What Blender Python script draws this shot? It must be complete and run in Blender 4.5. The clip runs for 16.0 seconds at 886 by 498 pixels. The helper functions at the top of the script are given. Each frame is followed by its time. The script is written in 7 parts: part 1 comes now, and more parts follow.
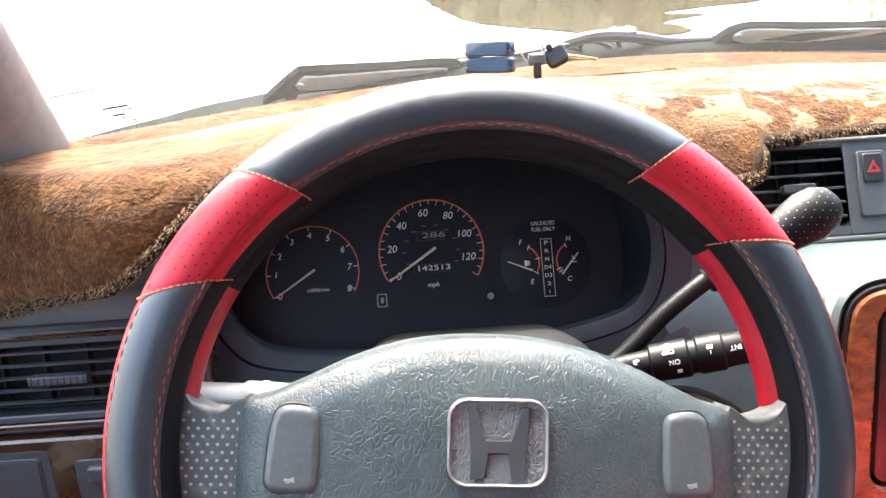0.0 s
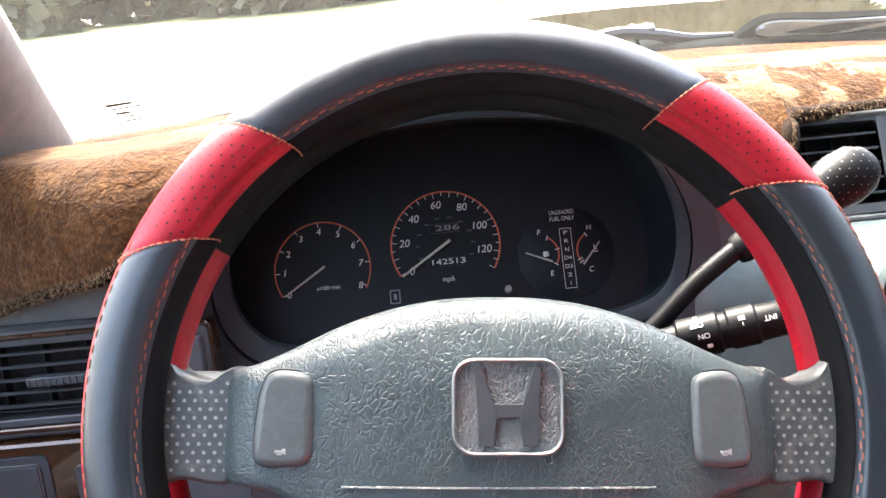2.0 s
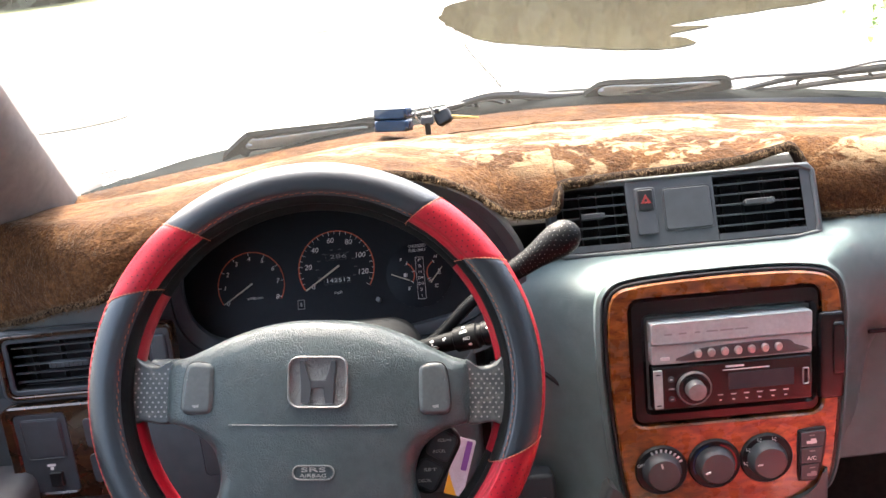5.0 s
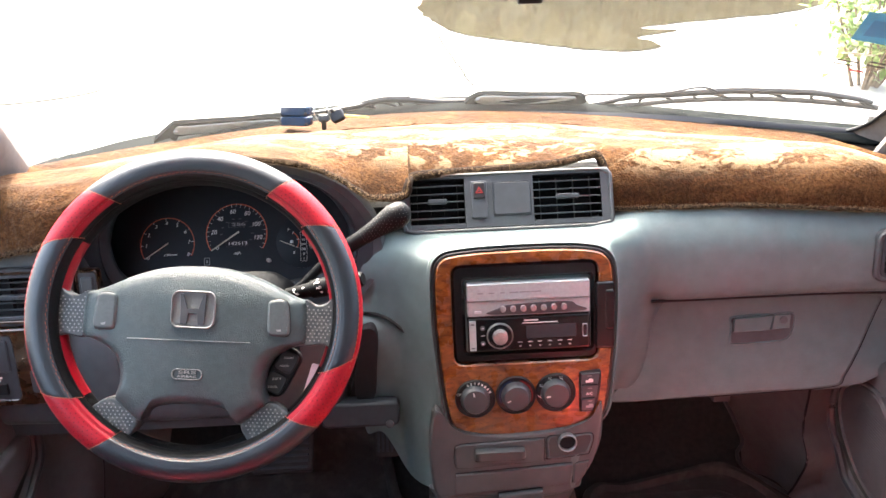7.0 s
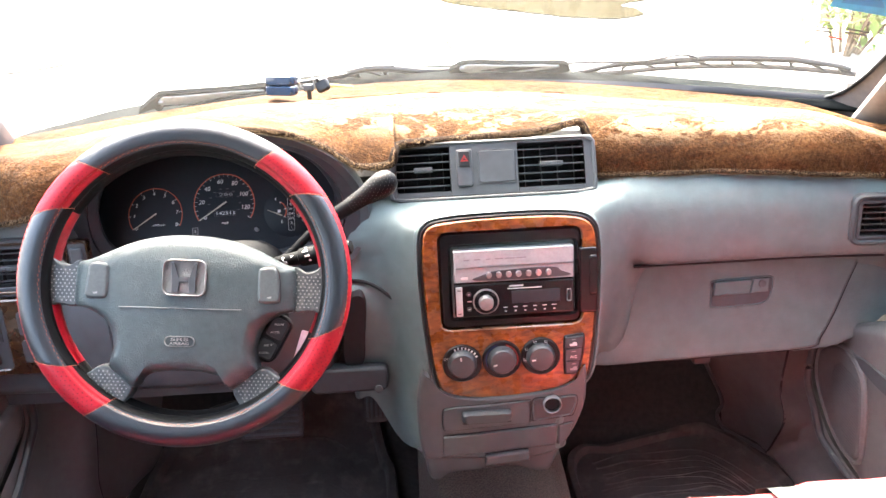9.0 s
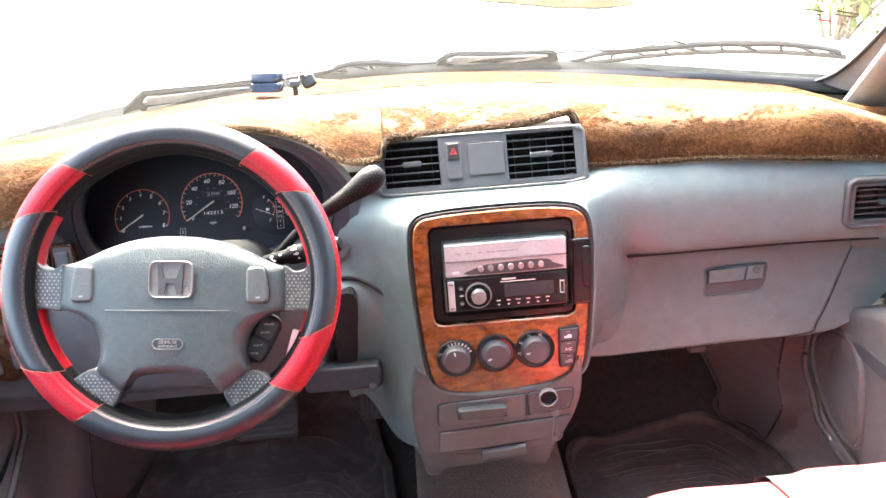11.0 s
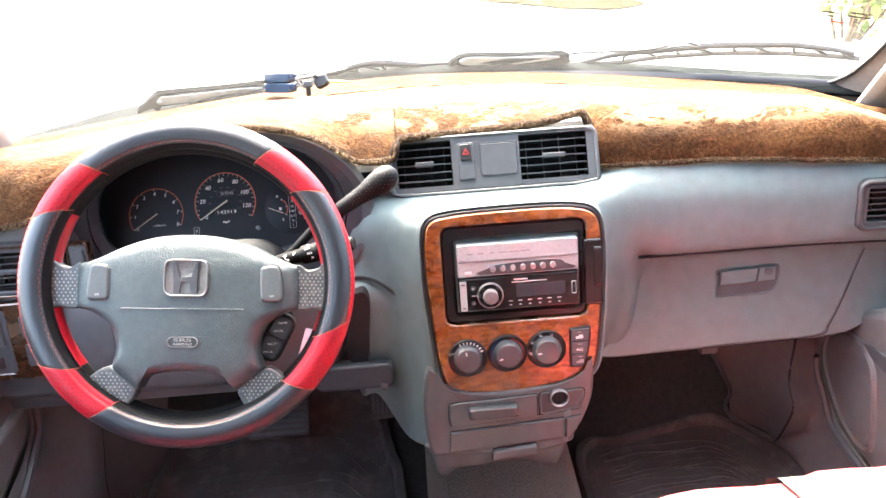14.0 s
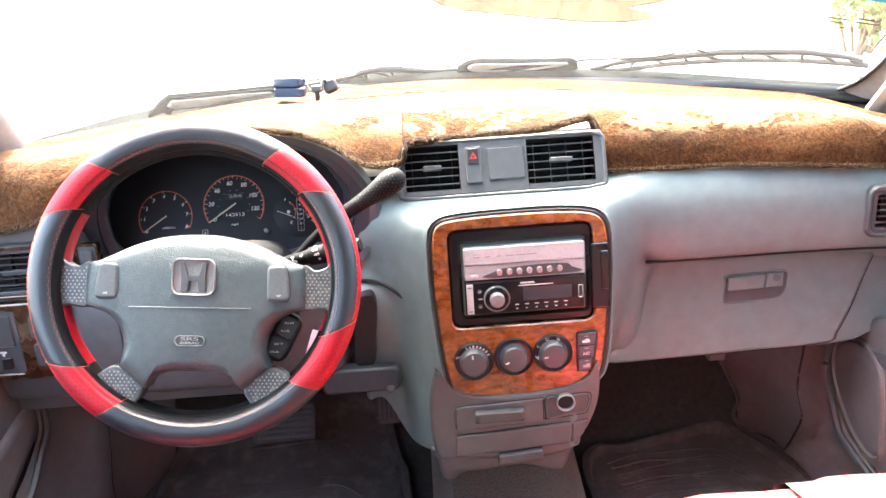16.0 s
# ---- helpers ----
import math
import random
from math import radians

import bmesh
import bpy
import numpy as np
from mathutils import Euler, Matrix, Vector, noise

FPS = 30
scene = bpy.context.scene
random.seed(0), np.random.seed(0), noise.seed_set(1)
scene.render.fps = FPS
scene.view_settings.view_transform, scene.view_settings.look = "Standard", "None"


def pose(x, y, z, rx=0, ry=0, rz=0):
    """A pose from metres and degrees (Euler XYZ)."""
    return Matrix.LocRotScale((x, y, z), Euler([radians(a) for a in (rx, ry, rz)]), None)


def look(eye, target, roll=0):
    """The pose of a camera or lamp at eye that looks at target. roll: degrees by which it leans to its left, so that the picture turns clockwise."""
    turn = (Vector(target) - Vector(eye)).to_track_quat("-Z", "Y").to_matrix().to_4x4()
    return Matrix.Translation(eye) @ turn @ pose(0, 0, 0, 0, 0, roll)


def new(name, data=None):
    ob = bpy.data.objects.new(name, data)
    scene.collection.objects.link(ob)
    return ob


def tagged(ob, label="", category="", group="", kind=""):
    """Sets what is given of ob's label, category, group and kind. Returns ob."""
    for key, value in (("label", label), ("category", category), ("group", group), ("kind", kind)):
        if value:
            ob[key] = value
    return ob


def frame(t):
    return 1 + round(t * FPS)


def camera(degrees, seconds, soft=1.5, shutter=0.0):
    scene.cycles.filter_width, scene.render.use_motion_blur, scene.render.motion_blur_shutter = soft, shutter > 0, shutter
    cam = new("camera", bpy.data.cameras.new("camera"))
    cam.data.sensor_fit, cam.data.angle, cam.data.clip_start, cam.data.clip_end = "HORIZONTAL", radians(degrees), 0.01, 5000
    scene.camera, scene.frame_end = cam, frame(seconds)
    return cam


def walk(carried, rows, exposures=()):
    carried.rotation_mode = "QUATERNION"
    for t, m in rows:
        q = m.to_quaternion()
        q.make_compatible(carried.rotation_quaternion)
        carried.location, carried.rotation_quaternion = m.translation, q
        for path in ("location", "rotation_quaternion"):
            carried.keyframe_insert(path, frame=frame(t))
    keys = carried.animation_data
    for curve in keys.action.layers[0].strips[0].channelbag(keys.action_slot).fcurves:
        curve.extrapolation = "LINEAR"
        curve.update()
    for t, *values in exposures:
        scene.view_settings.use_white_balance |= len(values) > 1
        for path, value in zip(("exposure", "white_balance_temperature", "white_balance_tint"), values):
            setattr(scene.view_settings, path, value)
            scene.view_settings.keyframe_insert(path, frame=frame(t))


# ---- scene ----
cam = camera(57.5, 16.0)
EXPO, KELVIN = 4.0, 6600
PATH = [
    (0, (-0.008, 0.137, 1.334), (0.017, 1.995, 0.594), -3.6),
    (0.5, (-0.009, 0.162, 1.293), (0.006, 2.036, 0.595), -3.7),
    (1, (0.002, 0.161, 1.285), (0.0, 2.047, 0.619), -4.2),
    (1.5, (-0.002, 0.152, 1.276), (-0.027, 2.045, 0.631), -5.0),
    (2, (0.003, 0.15, 1.281), (-0.04, 2.047, 0.648), -5.8),
    (2.5, (0.004, 0.148, 1.285), (-0.055, 2.042, 0.645), -6.6),
    (3, (0.005, 0.147, 1.285), (-0.072, 2.037, 0.633), -7.4),
    (3.5, (0.014, 0.141, 1.294), (-0.071, 2.025, 0.628), -7.8),
    (4, (0.035, 0.094, 1.363), (-0.046, 1.971, 0.677), -7.7),
    (4.5, (0.084, -0.024, 1.401), (0.019, 1.852, 0.711), -7.1),
    (5, (0.145, -0.12, 1.426), (0.103, 1.752, 0.723), -5.8),
    (5.2, (0.165, -0.165, 1.443), (0.138, 1.706, 0.739), -5.4),
    (7.3, (0.302, -0.379, 1.501), (0.325, 1.475, 0.751), -2.3),
    (7.5, (0.298, -0.382, 1.509), (0.329, 1.463, 0.737), -2.2),
    (8, (0.286, -0.39, 1.491), (0.335, 1.453, 0.715), -2.0),
    (8.5, (0.287, -0.39, 1.487), (0.34, 1.447, 0.697), -2.3),
    (9, (0.295, -0.39, 1.492), (0.346, 1.441, 0.689), -2.7),
    (11.5, (0.302, -0.377, 1.484), (0.368, 1.447, 0.667), -4.2),
    (12, (0.293, -0.377, 1.482), (0.365, 1.448, 0.666), -4.2),
    (12.5, (0.295, -0.377, 1.488), (0.352, 1.445, 0.667), -4.3),
    (13, (0.302, -0.382, 1.488), (0.335, 1.442, 0.667), -4.5),
    (13.5, (0.299, -0.379, 1.487), (0.334, 1.444, 0.666), -4.4),
    (14, (0.296, -0.382, 1.488), (0.337, 1.444, 0.674), -4.0),
    (14.5, (0.299, -0.387, 1.482), (0.325, 1.443, 0.677), -3.8),
    (15, (0.299, -0.388, 1.483), (0.323, 1.445, 0.683), -3.5),
    (15.5, (0.287, -0.396, 1.48), (0.321, 1.441, 0.692), -3.4),
    (16, (0.298, -0.39, 1.477), (0.319, 1.449, 0.692), -3.9),
]
walk(cam, [(t, look(eye, target, roll)) for t, eye, target, roll in PATH],
     exposures=[(t, EXPO + e, KELVIN + k, 10) for t, e, k in ((0.0, -0.02, -150), (3.0, 0.03, -150), (3.8, -0.3, -150), (5.2, -0.5, -50), (7.4, 0.02, 0), (9.0, 0.47, 0), (12.0, 0.77, 0), (16.0, 0.77, 0))])

# ---- world, sun ----
SUN_ELEVATION, SUN_AZIMUTH = 57.0, -17.0        # azimuth from straight ahead, minus is to the left
world = bpy.data.worlds.new("daylight")
scene.world = world
world.use_nodes = True
sky = world.node_tree.nodes.new("ShaderNodeTexSky")
sky.sky_type = "NISHITA"
sky.sun_disc = False
sky.sun_elevation = radians(SUN_ELEVATION)
sky.sun_rotation = radians(SUN_AZIMUTH)
sky.air_density, sky.dust_density, sky.ozone_density = 1.0, 9.0, 0.5
background = world.node_tree.nodes["Background"]
background.inputs["Strength"].default_value = 0.15
world.node_tree.links.new(sky.outputs[0], background.inputs[0])
sun = bpy.data.lights.new("sun", "SUN")
sun.energy, sun.angle, sun.color = 1.9, radians(0.6), (1.0, 0.95, 0.86)
sun_ob = new("sun", sun)
_e, _a = radians(SUN_ELEVATION), radians(SUN_AZIMUTH)
sun_ob.matrix_world = look((0, 0, 0), (-math.sin(_a) * math.cos(_e), -math.cos(_a) * math.cos(_e), -math.sin(_e)))


# ---- materials ----
def material(name, color, rough=0.6, metal=0.0, tone=0.0, tone_scale=12.0, dirt=0.0, dirt_color=(0.3, 0.27, 0.22),
             grain=0.0, grain_scale=900.0, wrinkle=0.0, wrinkle_scale=160.0, wrinkle_depth=0.0012, wrinkle_soft=0.12, coat=0.0, sheen=0.0, specular=0.5, rough_var=0.08):
    """A plain surface with tone at two scales, dirt, grain and wrinkles in the relief."""
    m = bpy.data.materials.new(name)
    m.use_nodes = True
    nt = m.node_tree
    p = nt.nodes["Principled BSDF"]
    p.inputs["Roughness"].default_value, p.inputs["Metallic"].default_value = rough, metal
    p.inputs["Coat Weight"].default_value, p.inputs["Sheen Weight"].default_value = coat, sheen
    p.inputs["Specular IOR Level"].default_value = specular
    co = nt.nodes.new("ShaderNodeTexCoord").outputs["Object"]

    def noise_node(scale, detail=4.0):
        n = nt.nodes.new("ShaderNodeTexNoise")
        n.inputs["Scale"].default_value, n.inputs["Detail"].default_value = scale, detail
        nt.links.new(co, n.inputs["Vector"])
        return n

    def mix(kind, fac, a, b):
        x = nt.nodes.new("ShaderNodeMix")
        x.data_type, x.blend_type = "RGBA", kind
        for sock, v in ((x.inputs["Factor"], fac), (x.inputs["A"], a), (x.inputs["B"], b)):
            if isinstance(v, bpy.types.NodeSocket):
                nt.links.new(v, sock)
            elif isinstance(v, tuple):
                sock.default_value = (*v, 1.0)
            else:
                sock.default_value = v
        return x.outputs["Result"]

    def ramp(fac, lo, hi):
        r = nt.nodes.new("ShaderNodeMapRange")
        r.inputs["From Min"].default_value, r.inputs["From Max"].default_value = lo, hi
        nt.links.new(fac, r.inputs["Value"])
        return r.outputs["Result"]

    col = color
    if tone:
        dark = tuple(c * (1 - tone) for c in color)
        light = tuple(min(1, c * (1 + tone)) for c in color)
        col = mix("MIX", ramp(noise_node(tone_scale).outputs[0], 0.3, 0.7), dark, light)
        col = mix("OVERLAY", 0.25, col, noise_node(tone_scale * 9, 6).outputs[0])
    if dirt:
        f = ramp(noise_node(tone_scale * 2.3, 8).outputs[0], 0.52, 0.75)
        g = nt.nodes.new("ShaderNodeMath")
        g.operation = "MULTIPLY"
        g.inputs[1].default_value = dirt
        nt.links.new(f, g.inputs[0])
        col = mix("MIX", g.outputs[0], col, dirt_color)
    if isinstance(col, tuple):
        p.inputs["Base Color"].default_value = (*col, 1.0)
    else:
        nt.links.new(col, p.inputs["Base Color"])
    rr = nt.nodes.new("ShaderNodeMapRange")
    rr.inputs["To Min"].default_value, rr.inputs["To Max"].default_value = max(0.03, rough - rough_var), min(1, rough + rough_var)
    nt.links.new(noise_node(tone_scale * 4, 5).outputs[0], rr.inputs["Value"])
    nt.links.new(rr.outputs[0], p.inputs["Roughness"])
    last = None
    if wrinkle:
        v = nt.nodes.new("ShaderNodeTexVoronoi")
        v.feature, v.inputs["Scale"].default_value = "DISTANCE_TO_EDGE", wrinkle_scale
        warp = noise_node(wrinkle_scale * 0.4, 3)
        w = nt.nodes.new("ShaderNodeVectorMath")
        w.operation = "MULTIPLY_ADD"
        w.inputs[1].default_value = (0.018, 0.018, 0.018)
        nt.links.new(warp.outputs["Color"], w.inputs[0])
        sq = nt.nodes.new("ShaderNodeMapping")
        sq.inputs["Rotation"].default_value = (0.5, 0.4, 0.6)
        sq.inputs["Scale"].default_value = (1.5, 0.65, 1.0)
        nt.links.new(co, sq.inputs["Vector"])
        nt.links.new(sq.outputs[0], w.inputs[2])
        nt.links.new(w.outputs[0], v.inputs["Vector"])
        b = nt.nodes.new("ShaderNodeBump")
        b.inputs["Strength"].default_value, b.inputs["Distance"].default_value = min(1, wrinkle), wrinkle_depth
        height = v.outputs[0]
        patchy = nt.nodes.new("ShaderNodeMath")
        patchy.operation = "MULTIPLY"
        nt.links.new(ramp(height, 0.0, wrinkle_soft), patchy.inputs[0])
        nt.links.new(ramp(noise_node(wrinkle_scale * 0.16, 2).outputs[0], 0.25, 0.65), patchy.inputs[1])
        nt.links.new(patchy.outputs[0], b.inputs["Height"])
        last = b
    if grain:
        b = nt.nodes.new("ShaderNodeBump")
        b.inputs["Strength"].default_value, b.inputs["Distance"].default_value = min(1, grain), 0.0006
        nt.links.new(noise_node(grain_scale, 3).outputs[0], b.inputs["Height"])
        if last:
            nt.links.new(last.outputs[0], b.inputs["Normal"])
        last = b
    if last:
        nt.links.new(last.outputs[0], p.inputs["Normal"])
    return m


def glass_material(name, tint=(1, 1, 1), gloss=0.03, rim=0.35, dust=0.0):
    """Thin clear pane: mostly see-through, glossier towards grazing angles."""
    m = bpy.data.materials.new(name)
    m.use_nodes = True
    nt = m.node_tree
    nt.nodes.remove(nt.nodes["Principled BSDF"])
    tr, gl, mx, lw, pw, ad = (nt.nodes.new("ShaderNode" + k) for k in ("BsdfTransparent", "BsdfGlossy", "MixShader", "LayerWeight", "Math", "Math"))
    tr.inputs[0].default_value = (*tint, 1)
    gl.inputs["Roughness"].default_value = 0.02
    pw.operation, pw.inputs[1].default_value = "POWER", 5.0
    ad.operation, ad.inputs[1].default_value = "MULTIPLY_ADD", rim
    ad.inputs[2].default_value = gloss
    nt.links.new(lw.outputs["Facing"], pw.inputs[0])
    nt.links.new(pw.outputs[0], ad.inputs[0])
    nt.links.new(ad.outputs[0], mx.inputs[0])
    see = tr.outputs[0]
    if dust:
        film, spread = nt.nodes.new("ShaderNodeMixShader"), nt.nodes.new("ShaderNodeBsdfTranslucent")
        spread.inputs[0].default_value = (0.8, 0.8, 0.78, 1)
        film.inputs[0].default_value = dust
        nt.links.new(tr.outputs[0], film.inputs[1])
        nt.links.new(spread.outputs[0], film.inputs[2])
        see = film.outputs[0]
    nt.links.new(see, mx.inputs[1])
    nt.links.new(gl.outputs[0], mx.inputs[2])
    nt.links.new(mx.outputs[0], nt.nodes["Material Output"].inputs[0])
    return m


def fur_material(name, pale=True):
    """Brown plush: the nap lies in darker and lighter swathes; where it faces up, pale sheen is painted over some."""
    m = bpy.data.materials.new(name)
    m.use_nodes = True
    nt = m.node_tree
    p = nt.nodes["Principled BSDF"]
    co = nt.nodes.new("ShaderNodeTexCoord").outputs["Object"]

    def nz(scale, detail, dist=0.0, stretch=None):
        n = nt.nodes.new("ShaderNodeTexNoise")
        n.inputs["Scale"].default_value, n.inputs["Detail"].default_value, n.inputs["Distortion"].default_value = scale, detail, dist
        if stretch:
            mp = nt.nodes.new("ShaderNodeMapping")
            mp.inputs["Scale"].default_value = stretch
            nt.links.new(co, mp.inputs["Vector"])
            nt.links.new(mp.outputs[0], n.inputs["Vector"])
        else:
            nt.links.new(co, n.inputs["Vector"])
        return n.outputs[0]

    r = nt.nodes.new("ShaderNodeValToRGB")
    r.color_ramp.elements[0].position, r.color_ramp.elements[0].color = 0.39, (0.0215, 0.0080, 0.0023, 1)
    r.color_ramp.elements[1].position, r.color_ramp.elements[1].color = 0.64, (0.095, 0.044, 0.0145, 1)
    e = r.color_ramp.elements.new(0.5)
    e.color = (0.042, 0.0170, 0.0048, 1)
    add = nt.nodes.new("ShaderNodeMix")
    add.data_type = "FLOAT"
    add.inputs[0].default_value = 0.42
    nt.links.new(nz(13.0, 5, 1.6, (0.55, 1.0, 1.0)), add.inputs["A"])
    nt.links.new(nz(38.0, 6, 1.6), add.inputs["B"])
    fine = nt.nodes.new("ShaderNodeMix")
    fine.data_type = "FLOAT"
    fine.inputs[0].default_value = 0.38
    nt.links.new(add.outputs[0], fine.inputs["A"])
    nt.links.new(nz(260.0, 4, 0.5), fine.inputs["B"])
    nt.links.new(fine.outputs[0], r.inputs[0])
    last = r.outputs[0]
    # sheen of the lit top, put into the colour as pale patches on upward faces
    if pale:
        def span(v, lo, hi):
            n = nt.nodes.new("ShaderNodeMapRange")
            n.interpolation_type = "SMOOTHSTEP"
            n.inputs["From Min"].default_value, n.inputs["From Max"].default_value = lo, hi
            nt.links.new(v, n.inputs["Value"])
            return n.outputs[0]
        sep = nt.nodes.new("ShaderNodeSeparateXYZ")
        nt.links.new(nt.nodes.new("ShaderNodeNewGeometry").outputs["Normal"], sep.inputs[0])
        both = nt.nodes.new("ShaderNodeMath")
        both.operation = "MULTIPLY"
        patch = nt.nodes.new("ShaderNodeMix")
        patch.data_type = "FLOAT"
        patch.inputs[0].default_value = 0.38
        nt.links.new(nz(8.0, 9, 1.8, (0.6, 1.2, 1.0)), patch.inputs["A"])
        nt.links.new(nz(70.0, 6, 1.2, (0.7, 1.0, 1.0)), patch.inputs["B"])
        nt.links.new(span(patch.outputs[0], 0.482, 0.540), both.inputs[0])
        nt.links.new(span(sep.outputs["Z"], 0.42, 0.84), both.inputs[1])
        # the painted sheen thins out to the left and towards the front hem
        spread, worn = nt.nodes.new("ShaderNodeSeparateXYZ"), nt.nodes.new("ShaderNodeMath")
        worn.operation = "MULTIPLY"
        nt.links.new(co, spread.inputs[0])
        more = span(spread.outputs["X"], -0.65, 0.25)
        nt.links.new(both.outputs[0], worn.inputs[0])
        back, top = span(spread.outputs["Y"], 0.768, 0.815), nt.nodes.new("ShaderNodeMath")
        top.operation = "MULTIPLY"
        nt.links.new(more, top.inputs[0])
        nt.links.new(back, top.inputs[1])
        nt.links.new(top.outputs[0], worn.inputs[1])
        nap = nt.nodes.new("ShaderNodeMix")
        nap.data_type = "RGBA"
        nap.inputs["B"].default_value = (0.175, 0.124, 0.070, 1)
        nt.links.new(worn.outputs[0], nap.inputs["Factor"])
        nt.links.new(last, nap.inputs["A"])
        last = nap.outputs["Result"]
    nt.links.new(last, p.inputs["Base Color"])
    p.inputs["Roughness"].default_value = 0.95
    p.inputs["Specular IOR Level"].default_value = 0.15
    p.inputs["Sheen Weight"].default_value, p.inputs["Sheen Roughness"].default_value = (0.10 if pale else 0.05), 0.35
    p.inputs["Sheen Tint"].default_value = (0.9, 0.75, 0.6, 1)
    b1, b2 = nt.nodes.new("ShaderNodeBump"), nt.nodes.new("ShaderNodeBump")
    b1.inputs["Strength"].default_value, b1.inputs["Distance"].default_value = 0.8, 0.007
    b2.inputs["Strength"].default_value, b2.inputs["Distance"].default_value = 0.9, 0.0022
    nt.links.new(nz(45.0, 5, 0.8), b1.inputs["Height"])
    nt.links.new(nz(430.0, 4), b2.inputs["Height"])
    nt.links.new(b1.outputs[0], b2.inputs["Normal"])
    nt.links.new(b2.outputs[0], p.inputs["Normal"])
    return m


def wood_material(name, deep=0.88):
    """Lacquered burl-wood film."""
    m = material(name, (0.3, 0.09, 0.02), 0.28, coat=0.6)
    nt = m.node_tree
    p = nt.nodes["Principled BSDF"]
    co = nt.nodes.new("ShaderNodeTexCoord").outputs["Object"]
    mp = nt.nodes.new("ShaderNodeMapping")
    mp.inputs["Scale"].default_value = (0.55, 1.0, 1.5)
    nt.links.new(co, mp.inputs["Vector"])
    n = nt.nodes.new("ShaderNodeTexNoise")
    n.inputs["Scale"].default_value, n.inputs["Detail"].default_value, n.inputs["Distortion"].default_value = 60.0, 6.0, 1.0
    nt.links.new(mp.outputs[0], n.inputs["Vector"])
    r = nt.nodes.new("ShaderNodeValToRGB")
    r.color_ramp.elements[0].position, r.color_ramp.elements[0].color = 0.30, (0.085 * deep, 0.026 * deep, 0.007 * deep, 1)
    r.color_ramp.elements[1].position, r.color_ramp.elements[1].color = 0.72, (0.36 * deep, 0.135 * deep, 0.030 * deep, 1)
    r.color_ramp.elements.new(0.5).color = (0.215 * deep, 0.070 * deep, 0.015 * deep, 1)
    nt.links.new(n.outputs[0], r.inputs[0])
    fleck, cut, mx = nt.nodes.new("ShaderNodeTexNoise"), nt.nodes.new("ShaderNodeMapRange"), nt.nodes.new("ShaderNodeMix")
    fleck.inputs["Scale"].default_value, fleck.inputs["Detail"].default_value, fleck.inputs["Distortion"].default_value = 210.0, 3.0, 0.8
    nt.links.new(mp.outputs[0], fleck.inputs["Vector"])
    cut.inputs["From Min"].default_value, cut.inputs["From Max"].default_value, cut.inputs["To Max"].default_value = 0.56, 0.68, 0.65
    nt.links.new(fleck.outputs[0], cut.inputs["Value"])
    mx.data_type = "RGBA"
    mx.inputs["B"].default_value = (0.075 * deep, 0.020 * deep, 0.006 * deep, 1)
    nt.links.new(cut.outputs[0], mx.inputs["Factor"])
    nt.links.new(r.outputs[0], mx.inputs["A"])
    nt.links.new(mx.outputs["Result"], p.inputs["Base Color"])
    return m


def ground_material(name):
    m = material(name, (0.21, 0.208, 0.20), 0.85, tone=0.16, tone_scale=0.35, dirt=0.5, dirt_color=(0.14, 0.132, 0.115), grain=0.4, grain_scale=40.0)
    return m


M_DASH = material("grey_dash_plastic", (0.107, 0.148, 0.147), 0.46, tone=0.012, tone_scale=5, grain=0.4, grain_scale=1100, wrinkle=0.45, wrinkle_scale=300, dirt=0.012, dirt_color=(0.30, 0.28, 0.25))
M_LOWER = material("lower_grey_plastic", (0.066, 0.074, 0.077), 0.48, tone=0.06, tone_scale=6, grain=0.35, grain_scale=1100, dirt=0.12, dirt_color=(0.2, 0.19, 0.17))
M_DASH_DARK = material("dark_grey_plastic", (0.045, 0.0495, 0.054), 0.5, tone=0.08, tone_scale=9, grain=0.3, grain_scale=1200)
M_BEZEL = material("blue_grey_bezel_plastic", (0.027, 0.033, 0.038), 0.5, specular=0.3, tone=0.08, tone_scale=9, grain=0.3, grain_scale=1200)
M_TRIM = material("mid_grey_plastic", (0.044, 0.050, 0.053), 0.44, specular=0.6, tone=0.06, tone_scale=8, grain=0.3, grain_scale=1200)
M_BLACK = material("black_plastic", (0.0063, 0.007, 0.0077), 0.45, tone=0.1, tone_scale=10, grain=0.2)
M_MATT = material("matt_black_plastic", (0.006, 0.0065, 0.007), 0.6, specular=0.10, tone=0.1, tone_scale=20)
M_DIAL = material("blue_black_dial", (0.0085, 0.0108, 0.0138), 0.5, specular=0.22, tone=0.1, tone_scale=20)
M_GLOSS = material("gloss_black_plastic", (0.007, 0.0073, 0.008), 0.22, rough_var=0.05)
M_LEVER = material("black_lever_plastic", (0.0056, 0.006, 0.0064), 0.45, specular=0.10, grain=0.2)
M_COWL = material("matt_black_cowl", (0.0098, 0.0112, 0.0112), 1.0, specular=0.0, tone=0.2, tone_scale=20, grain=0.3)
M_DEEP = material("deep_black", (0.006, 0.006, 0.007), 0.8)
M_LEATHER = material("black_leather", (0.007, 0.012, 0.018), 0.34, specular=0.8, tone=0.15, tone_scale=30, grain=0.14, grain_scale=900, wrinkle=0.16, wrinkle_scale=520, wrinkle_depth=0.0005)
M_RED = material("red_leather", (0.288, 0.0043, 0.0144), 0.42, specular=0.35, tone=0.08, tone_scale=30, grain=0.14, grain_scale=1000, wrinkle=0.1, wrinkle_scale=800, wrinkle_depth=0.0005)
M_THREAD = material("orange_thread", (0.34, 0.115, 0.065), 0.8, tone=0.2, tone_scale=200)
